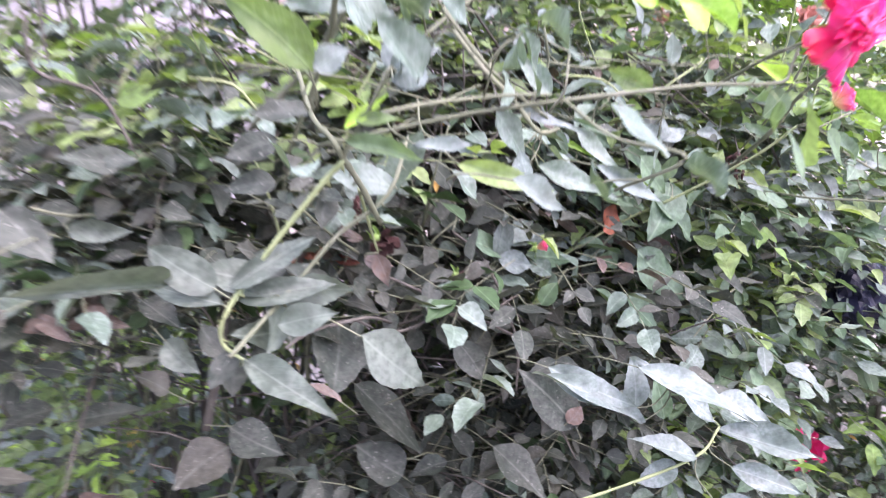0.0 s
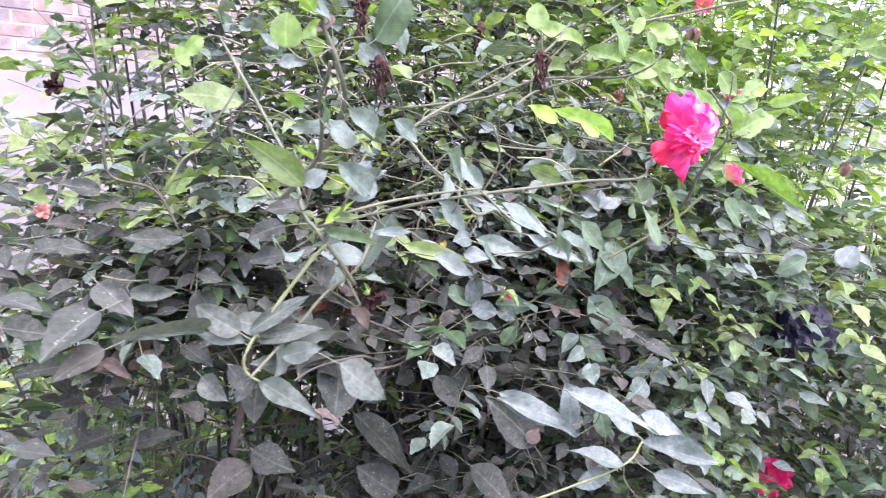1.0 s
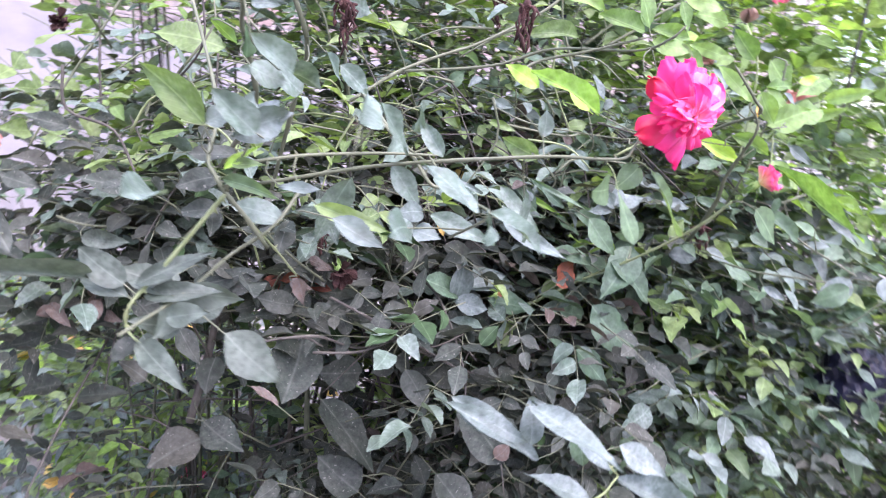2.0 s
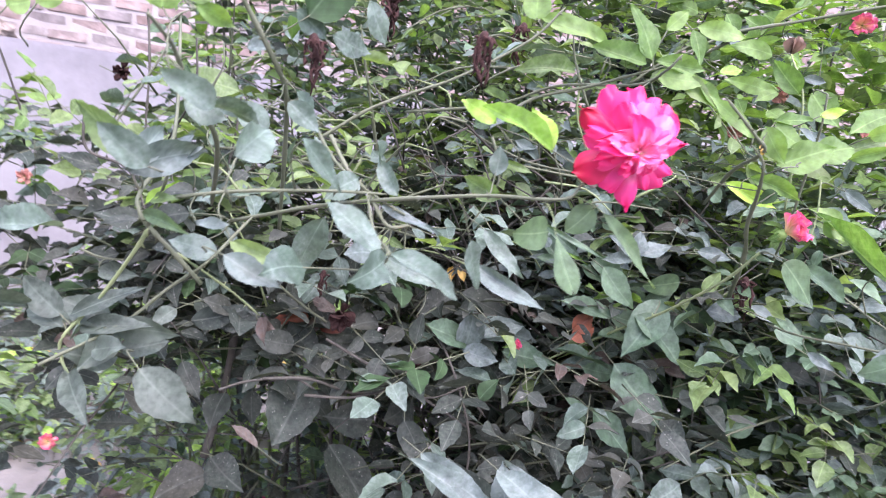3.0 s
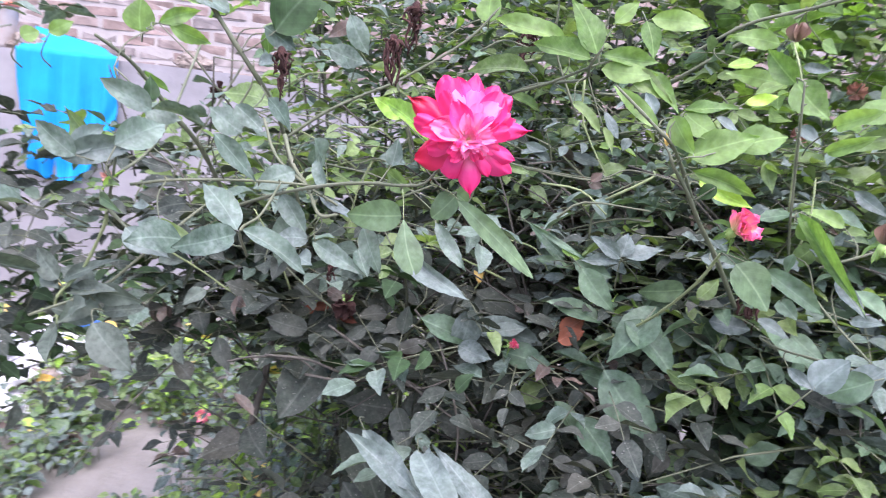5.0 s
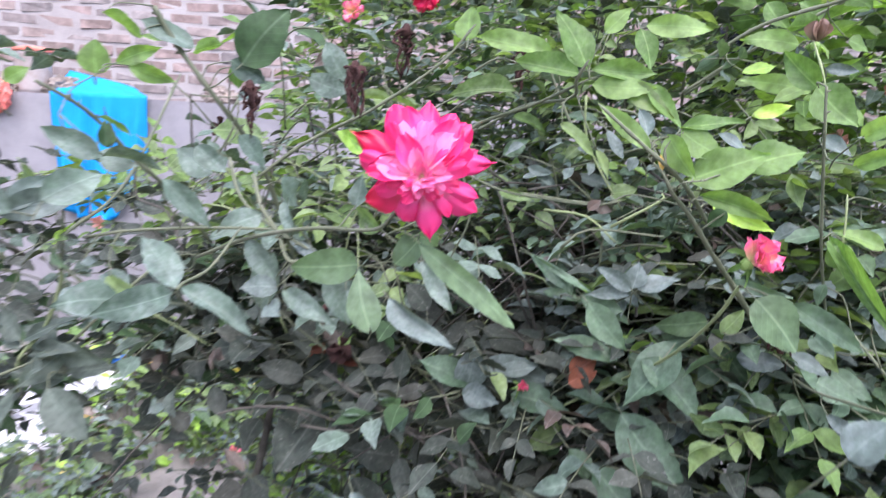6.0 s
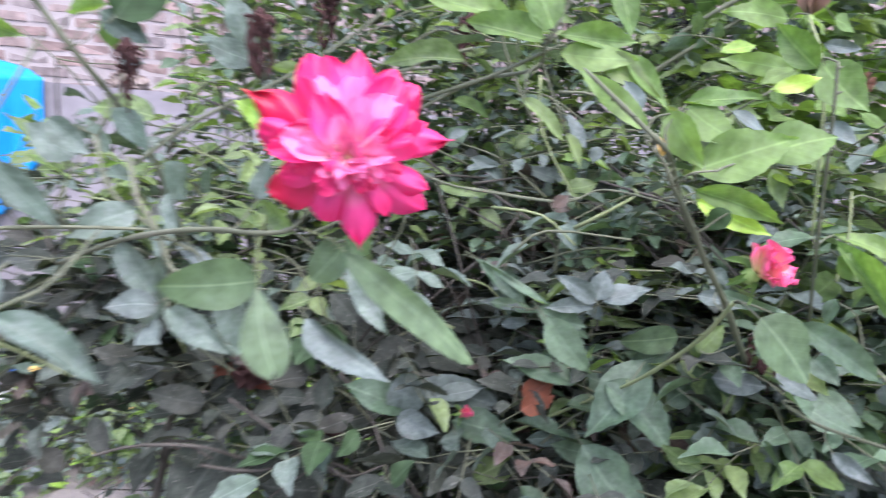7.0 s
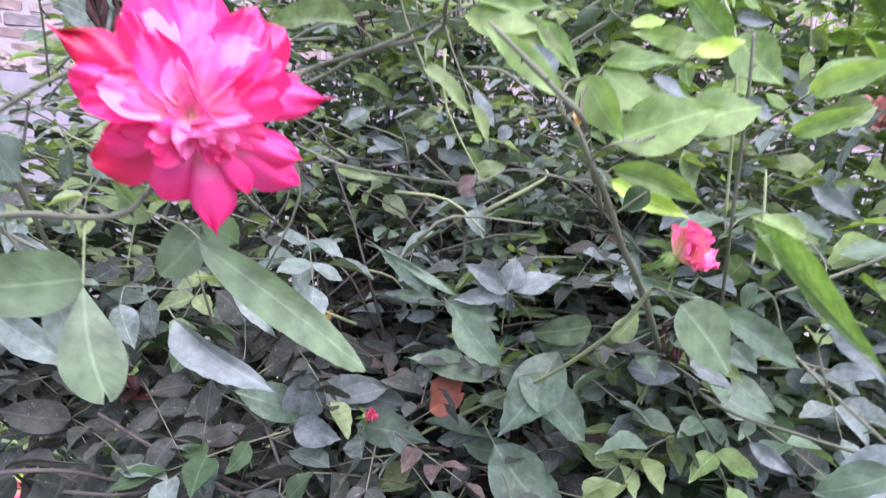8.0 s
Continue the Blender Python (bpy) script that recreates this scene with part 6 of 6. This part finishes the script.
leaf(side, "jade", (0.377, 1.129, 1.145), (0.424, 1.131, 1.166), 0.019, (-0.01, -0.80, 0.60))
leaf(side, "jade", (0.400, 1.090, 1.193), (0.452, 1.102, 1.207), 0.012, (-0.04, -0.82, 0.57))
leaf(side, "ash", (0.441, 0.916, 1.216), (0.487, 0.913, 1.212), 0.018, (-0.10, -0.80, 0.59))
leaf(side, "ash", (0.515, 0.897, 1.156), (0.555, 0.880, 1.142), 0.018, (-0.18, -0.74, 0.65))
leaf(side, "jade", (0.523, 0.804, 1.204), (0.540, 0.784, 1.191), 0.017, (-0.23, -0.78, 0.58))
leaf(bush, "dusty", (0.276, 1.216, 1.152), (0.247, 1.206, 1.125), 0.029, (0.11, -0.80, 0.59))
leaf(bush, "dusty", (0.382, 1.292, 1.185), (0.348, 1.288, 1.191), 0.034, (0.02, -0.87, 0.49))
leaf(bush, "dusty", (0.210, 1.037, 1.088), (0.172, 1.007, 1.071), 0.034, (0.18, -0.69, 0.70))
leaf(bush, "dusty", (0.139, 1.078, 1.095), (0.185, 1.075, 1.095), 0.029, (0.20, -0.70, 0.68))
leaf(bush, "yellow", (0.166, 1.150, 1.175), (0.175, 1.156, 1.198), 0.017, (0.23, -0.90, 0.36))
leaf(bush, "yellow", (0.113, 1.076, 1.107), (0.112, 1.061, 1.085), 0.014, (0.30, -0.84, 0.46))
leaf(side, "green", (0.611, 0.861, 1.422), (0.552, 0.825, 1.393), 0.029, (-0.32, -0.91, 0.24))
leaf(side, "sage", (0.619, 0.877, 1.390), (0.550, 0.840, 1.364), 0.022, (-0.31, -0.89, 0.33))
leaf(side, "green", (0.520, 0.769, 1.291), (0.541, 0.759, 1.276), 0.023, (-0.26, -0.84, 0.47))
leaf(side, "green", (0.572, 0.829, 1.288), (0.528, 0.824, 1.301), 0.017, (-0.26, -0.86, 0.45))
leaf(side, "lime", (0.421, 0.808, 1.317), (0.479, 0.794, 1.297), 0.018, (-0.11, -0.89, 0.44))
stalks = Foliage()
join_stalks(bush, stalks)
stalks.link(bush)
stalks = Foliage()
join_stalks(side, stalks)
stalks.link(side)

# ---- flowers ----
big_rose(bush, (0.256, 0.512, 1.343), (0.40, -0.90, 0.10))
faded_rose(side, (0.462, 0.718, 1.280), (0.55, -0.45, 0.55), 0.024, PETAL_OLD, "small crumpled red rose past its bloom", 16, 2, 40)
dead_head(bush, (-0.040, 0.692, 1.400), 0.046, 3)
dead_head(bush, (0.130, 0.627, 1.418), 0.036, 5)
dead_head(bush, (-0.044, 0.848, 1.122), 0.03, 10)
faded_rose(bush, (-0.016, 0.846, 1.074), (0.2, -0.8, -0.3), 0.024, RUST, "withered brown rose among dusty leaves", 12, 31, 35)
faded_rose(bush, (0.087, 0.854, 1.026), (0.3, -0.8, -0.1), 0.018, RUST, "withered brown rose among dusty leaves", 10, 32, 40)
dead_head(bush, (0.505, 0.90, 1.185), 0.045, 7)
dead_head(side, (0.166, 0.985, 1.475), 0.05, 8)
dead_head(bush, (-0.02, 1.0, 1.50), 0.06, 9)
faded_rose(bush, (0.218, 0.907, 1.047), (0.5, -0.5, 0.4), 0.016, PETAL_OLD, "tiny dry red bud", 8, 12, 70)
faded_rose(side, (0.494, 0.899, 1.478), (0.1, -0.2, 1), 0.022, PETAL_TAN, "dry tan rose bud", 7, 13, 84)
faded_rose(side, (0.56, 0.62, 1.30), (0.1, -0.1, 1), 0.018, PETAL_TAN, "dry tan rose bud", 7, 14, 84)
faded_rose(side, (0.685, 1.03, 1.39), (-0.2, -0.8, 0.4), 0.03, PETAL_FADE, "faded dull pink rose", 16, 15, 35)
faded_rose(side, (0.562, 1.25, 1.384), (-0.3, -0.9, 0.2), 0.017, PETAL_FADE, "small faded pink rose", 14, 17, 30)
faded_rose(side, (0.711, 1.205, 1.58), (-0.3, -0.9, 0.2), 0.022, PETAL_OLD, "small dull red rose", 14, 18, 30)
faded_rose(side, (0.624, 1.252, 1.455), (-0.3, -0.9, 0.1), 0.018, PETAL_FADE, "small faded pink rose", 12, 19, 30)
faded_rose(bush, (-0.058, 1.14, 1.575), (0.1, -0.9, -0.1), 0.028, PETAL_RED, "deep red rose high in the bush", 14, 20, 25)
faded_rose(bush, (-0.166, 1.087, 1.545), (0.3, -0.8, 0.2), 0.022, PETAL_OLD, "small salmon rose high in the bush", 12, 21, 30)
faded_rose(side, (0.975, 1.06, 0.546), (-0.5, -0.8, 0.3), 0.052, PETAL, "small bright pink rose low in the bush", 16, 22, 20)

faded_rose(bush, (-0.502, 1.145, 1.344), (0.2, -0.9, -0.1), 0.021, RUST, "withered brown rose at the bush's end", 12, 33, 40)
faded_rose(bush, (-0.433, 0.814, 1.199), (0.3, -0.8, 0.3), 0.012, PETAL_FADE, "small faded pink rose", 12, 34, 30)
faded_rose(fallen_rose("fallen bright pink rose head lying among weeds", (-0.385, 1.739)), (-0.385, 1.739, 0.124), (0.2, -0.8, 0.4), 0.045, PETAL, "fallen bright pink rose head among the weeds", 12, 35, 20)
faded_rose(fallen_rose("fallen red rose head lying among weeds", (-1.179, 1.939)), (-1.179, 1.939, 0.100), (0.2, -0.8, 0.4), 0.03, PETAL_OLD, "fallen red rose head among the weeds", 12, 36, 20)

leaf(bush, "dead", (-0.087, 0.928, 1.035), (-0.117, 0.917, 1.025), 0.017, (0.11, -0.80, 0.60))
leaf(bush, "rust", (-0.087, 0.916, 1.032), (-0.104, 0.908, 1.016), 0.012, (-0.06, -0.80, 0.66))
leaf(bush, "rust", (-0.074, 0.907, 1.043), (-0.098, 0.888, 1.039), 0.015, (-0.19, -0.80, 0.63))
leaf(bush, "dead", (-0.083, 0.920, 1.027), (-0.082, 0.906, 1.003), 0.014, (-0.28, -0.80, 0.24))
leaf(bush, "rust", (-0.059, 0.915, 1.031), (-0.028, 0.904, 1.027), 0.016, (-0.07, -0.80, 0.62))
leaf(bush, "rust", (-0.105, 0.922, 1.031), (-0.130, 0.911, 1.016), 0.016, (-0.19, -0.80, 0.22))
leaf(bush, "dead", (-0.066, 0.927, 1.038), (-0.071, 0.905, 1.012), 0.017, (0.36, -0.80, 0.30))

leaf(bush, "dead", (-0.325, 0.802, 1.006), (-0.345, 0.828, 0.974), 0.015, (0.17, -0.85, 0.38))
leaf(bush, "dead", (-0.321, 0.819, 1.009), (-0.307, 0.795, 0.995), 0.016, (-0.12, -0.85, 0.16))
leaf(bush, "dead", (-0.372, 0.816, 0.998), (-0.337, 0.783, 0.990), 0.017, (-0.09, -0.85, 0.44))
leaf(bush, "dead", (-0.310, 0.807, 1.031), (-0.333, 0.832, 1.006), 0.016, (0.40, -0.85, 0.54))
leaf(bush, "dead", (-0.312, 0.821, 1.011), (-0.328, 0.835, 0.986), 0.015, (0.20, -0.85, 0.40))
leaf(bush, "dead", (-0.315, 0.847, 0.981), (-0.292, 0.821, 0.984), 0.014, (0.24, -0.85, 0.14))
leaf(bush, "dead", (-0.364, 0.808, 0.999), (-0.382, 0.801, 0.988), 0.016, (0.46, -0.85, 0.40))
leaf(bush, "dead", (-0.317, 0.830, 1.005), (-0.334, 0.839, 0.985), 0.024, (0.09, -0.85, 0.16))

leaf(side, "ash", (0.327, 1.009, 1.176), (0.339, 1.009, 1.210), 0.017, (0.07, -0.81, 0.59))
leaf(side, "ash", (0.346, 1.016, 1.177), (0.380, 1.022, 1.190), 0.020, (0.04, -0.80, 0.59))
leaf(side, "ash", (0.342, 1.014, 1.174), (0.307, 0.995, 1.200), 0.017, (0.07, -0.80, 0.59))
leaf(side, "jade", (0.375, 1.018, 1.124), (0.434, 1.023, 1.140), 0.027, (-0.00, -0.82, 0.57))
leaf(side, "jade", (0.297, 0.951, 1.167), (0.341, 0.953, 1.145), 0.022, (0.09, -0.82, 0.57))
leaf(side, "jade", (0.232, 0.926, 1.173), (0.286, 0.947, 1.165), 0.015, (0.14, -0.78, 0.62))
leaf(side, "teal", (0.225, 0.952, 1.204), (0.262, 0.960, 1.168), 0.025, (0.17, -0.86, 0.48))
leaf(side, "sage", (0.420, 1.007, 1.089), (0.446, 1.009, 1.044), 0.025, (-0.03, -0.82, 0.57))
leaf(side, "jade", (0.459, 1.005, 1.110), (0.504, 1.004, 1.068), 0.028, (-0.08, -0.83, 0.55))
leaf(side, "teal", (0.290, 0.921, 1.026), (0.355, 0.939, 1.041), 0.018, (0.07, -0.71, 0.70))
leaf(side, "teal", (0.392, 1.148, 1.140), (0.440, 1.153, 1.127), 0.021, (-0.01, -0.80, 0.61))
leaf(side, "ash", (0.384, 1.182, 1.165), (0.421, 1.191, 1.187), 0.020, (0.00, -0.82, 0.58))
leaf(side, "sage", (0.357, 1.196, 1.176), (0.401, 1.197, 1.148), 0.022, (0.02, -0.81, 0.58))
leaf(side, "teal", (0.362, 1.120, 1.058), (0.409, 1.132, 1.081), 0.023, (0.01, -0.76, 0.64))
leaf(side, "jade", (0.409, 1.147, 1.102), (0.464, 1.155, 1.085), 0.024, (-0.03, -0.78, 0.63))
leaf(side, "sage", (0.320, 1.064, 1.136), (0.368, 1.086, 1.151), 0.011, (0.05, -0.79, 0.61))
leaf(side, "ash", (0.450, 1.203, 1.138), (0.491, 1.193, 1.113), 0.025, (-0.05, -0.84, 0.55))
leaf(side, "teal", (0.336, 1.105, 1.031), (0.384, 1.110, 1.015), 0.024, (0.03, -0.74, 0.67))

# ---- greener bushes beside and behind ----
def green_bush(b, at, spread, height, count, seed, size, mix, low=0.3):
    r = random.Random(seed)
    f = Foliage()
    for k in range(max(10, count // 40)):
        a = r.uniform(0, 2 * math.pi)
        q = spread * r.random() ** 0.5
        top = (at[0] + q * math.cos(a), at[1] + q * math.sin(a), height * r.uniform(0.7, 1.05))
        foot = (at[0] + q * 0.35 * math.cos(a), at[1] + q * 0.35 * math.sin(a), 0)
        mid = ((top[0] + foot[0]) / 2 + r.gauss(0, 0.05), (top[1] + foot[1]) / 2 + r.gauss(0, 0.05), top[2] * 0.55)
        f.stalk(CANE if r.random() < 0.5 else WOOD, bent([foot, mid, top], 4), 0.006, 0.002, 5)
    for k in range(count):
        a = r.uniform(0, 2 * math.pi)
        q = r.random() ** 0.5
        z = low + (height - low) * r.random() ** 0.75
        wide = spread * (0.75 + 0.35 * math.sin(math.pi * min(1, z / height) ** 0.8))
        p = (at[0] + wide * q * math.cos(a), at[1] + wide * q * math.sin(a), z)
        way = (math.cos(a) + r.gauss(0, 0.5), math.sin(a) - 0.3 + r.gauss(0, 0.5), r.gauss(0.05, 0.3))
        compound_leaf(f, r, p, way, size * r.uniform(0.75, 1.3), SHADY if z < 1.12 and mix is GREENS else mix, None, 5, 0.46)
    f.link(b)
    return b


def back_bush(label, at, *rest):
    return green_bush(plant("rose_bush", label, "rose bush", (at[0], at[1], 0), "rose bushes in the bed"), at, *rest)


# SHADY: duller leaf colours that paint shade into green bushes below 1.12 m
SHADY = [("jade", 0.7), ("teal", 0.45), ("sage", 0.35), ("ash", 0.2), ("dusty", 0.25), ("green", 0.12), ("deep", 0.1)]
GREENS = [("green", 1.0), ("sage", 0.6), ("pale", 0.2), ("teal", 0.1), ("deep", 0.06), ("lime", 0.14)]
MIXED = [("green", 0.22), ("sage", 0.75), ("jade", 0.3), ("teal", 0.5), ("deep", 0.2), ("dusty", 0.25)]
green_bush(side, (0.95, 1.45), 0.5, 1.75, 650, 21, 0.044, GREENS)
back_bush("leafy rose bush with mixed dull and bright leaves", (0.3, 1.7), 0.5, 1.85, 1250, 22, 0.042, MIXED)
back_bush("leafy green rose bush against the brick wall", (1.75, 2.0), 0.6, 1.9, 520, 23, 0.046, GREENS)
back_bush("leafy green rose bush against the brick wall", (1.0, 2.5), 0.6, 1.95, 480, 24, 0.046, GREENS)
back_bush("tall leafy green rose bush by the brick wall", (2.5, 3.0), 0.9, 2.2, 600, 25, 0.05, GREENS)
back_bush("tall rose bush with thin grey-green sprays", (-0.22, 1.62), 0.38, 1.85, 1000, 29, 0.042, MIXED)
back_bush("small rose bush with dull green leaves", (-0.72, 2.15), 0.36, 1.18, 150, 26, 0.042, MIXED)
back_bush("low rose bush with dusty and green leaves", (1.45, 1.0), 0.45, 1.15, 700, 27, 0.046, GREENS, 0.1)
# two filler bushes added low down, dark leaf colours standing in for shade
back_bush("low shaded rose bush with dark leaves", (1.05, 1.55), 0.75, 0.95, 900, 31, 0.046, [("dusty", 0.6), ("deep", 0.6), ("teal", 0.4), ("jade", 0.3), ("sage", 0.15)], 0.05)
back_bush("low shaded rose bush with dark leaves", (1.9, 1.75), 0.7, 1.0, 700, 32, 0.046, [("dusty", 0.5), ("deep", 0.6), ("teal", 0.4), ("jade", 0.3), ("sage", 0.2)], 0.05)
back_bush("low dusty rose bush at the bed's edge", (-0.42, 1.35), 0.22, 0.7, 90, 28, 0.036, [("dusty", 0.2), ("ash", 0.6), ("sage", 0.5), ("green", 0.4), ("lime", 0.1)], 0.05)


# ---- weeds on the earth ----
def weed_patch(name, label, xs, ys, count, seed, height, mix):
    b = plant(name, label, "weeds", (sum(xs) / 2, sum(ys) / 2, 0))
    tagged(b, kind="stuff")
    r = random.Random(seed)
    f = Foliage()
    for k in range(count):
        x, y = r.uniform(*xs), r.uniform(*ys)
        if noise.noise((x * 1.7, y * 1.7, 5)) < -0.12 or math.hypot((x + 1.23) / 0.25, (y - 1.77) / 0.15) < 1:
            continue
        h = height * r.uniform(0.2, 1.0)
        f.stalk(CANE, [(x, y, 0), (x + r.gauss(0, 0.02), y, h * 0.5), (x + r.gauss(0, 0.04), y + r.gauss(0, 0.04), h)], 0.0025, 0.001)
        for j in range(5):
            z = h * r.uniform(0.3, 1.0)
            a = r.uniform(0, 6.283)
            ln = r.uniform(0.05, 0.10)
            m = leaf_pose((x, y, z), (x + ln * math.cos(a), y + ln * math.sin(a), z + r.uniform(-0.03, 0.02)), ln * r.uniform(0.3, 0.55), (0, 0, 1), r.gauss(0, 15))
            f.add(pick(r, mix), m, r.randrange(10))
    f.link(b)


def leaf_litter(label, xs, ys, count, seed, mix):
    """Low small leaves that cover the earth in drifts."""
    b = plant("weed_carpet", label, "weeds", (sum(xs) / 2, sum(ys) / 2, 0))
    tagged(b, kind="stuff")
    r = random.Random(seed)
    f = Foliage()
    for k in range(count):
        x, y = r.uniform(*xs), r.uniform(*ys)
        lie = noise.noise((x * 2.1, y * 2.1, 9))
        if lie < -0.22 or math.hypot(x + 2.22, y - 1.9) < 0.36 or math.hypot((x + 1.23) / 0.25, (y - 1.77) / 0.15) < 1:
            continue
        z = 0.03 + (0.10 + 0.12 * max(0.0, lie)) * r.random()
        for j in range(3):
            a, ln = r.uniform(0, 6.283), r.uniform(0.022, 0.05)
            x2, y2 = x + r.gauss(0, 0.02), y + r.gauss(0, 0.02)
            f.add(pick(r, mix), leaf_pose((x2, y2, z), (x2 + ln * math.cos(a), y2 + ln * math.sin(a), z + r.uniform(-0.012, 0.018)), ln * r.uniform(0.4, 0.65), (0.1, -0.4, 1), r.gauss(0, 25)), r.randrange(10))
        f.stalk(CANE, [(x, y, 0), (x, y, z)], 0.0012, 0.0008)
    f.link(b)


leaf_litter("low carpet of small yellowish and grey-green weeds", (-2.7, -0.2), (1.25, 3.1), 3400, 64, [("ash", 1.1), ("sage", 0.8), ("green", 0.25), ("lime", 0.07), ("pale", 0.4), ("teal", 0.5), ("dead", 0.10), ("yellow", 0.03)])
WEEDS = [("teal", 0.5), ("sage", 0.6), ("ash", 0.4), ("green", 0.5), ("pale", 0.4), ("lime", 0.3), ("yellow", 0.05)]
weed_patch("weed_patch", "dusty weeds and fallen leaves on the earth", (-2.6, -0.5), (1.9, 3.2), 520, 61, 0.32, WEEDS)
weed_patch("weed_patch", "short weeds and fallen leaves beside the bed", (-2.9, -1.4), (1.0, 1.9), 160, 62, 0.16, WEEDS)
weed_patch("weed_patch", "tufts of weeds under the rose bushes", (-0.9, 1.8), (0.9, 2.2), 420, 63, 0.35, WEEDS)

# ---- bricks of the far wall ----
def brick_meshes():
    out = []
    for k in range(6):
        me = box_mesh("brick", (-0.116 + 0.006 * (k % 3), -0.012, -0.036), (0.116 - 0.005 * (k % 2), 0.02, 0.037 - 0.002 * (k % 4)), BRICK, 0.009, 0.011, k * 3.7)
        out.append(me)
    return out


BRICKS = brick_meshes()
brick_rng = random.Random(77)
rest_v, rest_f = [], []
for row in range(30):
    z = 0.9 + row * 0.083
    for col in range(-9, 44):
        s = col * 0.241 + (0.12 if row % 2 else 0) + brick_rng.uniform(-0.012, 0.012)
        sink = brick_rng.uniform(-0.012, 0.008)
        if brick_rng.random() < 0.02:
            continue
        if s < 1.7 and 1.3 < z < 2.5 and s > -1.5:
            part("brick", BRICKS[brick_rng.randrange(6)], wall_brick, "", pose(s, 1.128 + sink * 0.5, z, brick_rng.gauss(0, 1.6), brick_rng.gauss(0, 1.6), 0))
        else:
            off = len(rest_v)
            for dx, dz in ((-0.112, -0.034), (0.112, -0.034), (0.112, 0.034), (-0.112, 0.034)):
                rest_v += [(s + dx, 1.115 + sink * 0.5, z + dz), (s + dx, 1.13, z + dz)]
            rest_f += [tuple(off + i for i in q) for q in ((0, 2, 4, 6), (0, 1, 3, 2), (2, 3, 5, 4), (4, 5, 7, 6), (6, 7, 1, 0))]
tagged(part("brickwork", mesh_of("brickwork", rest_v, rest_f, BRICK, False), wall_brick), kind="stuff")
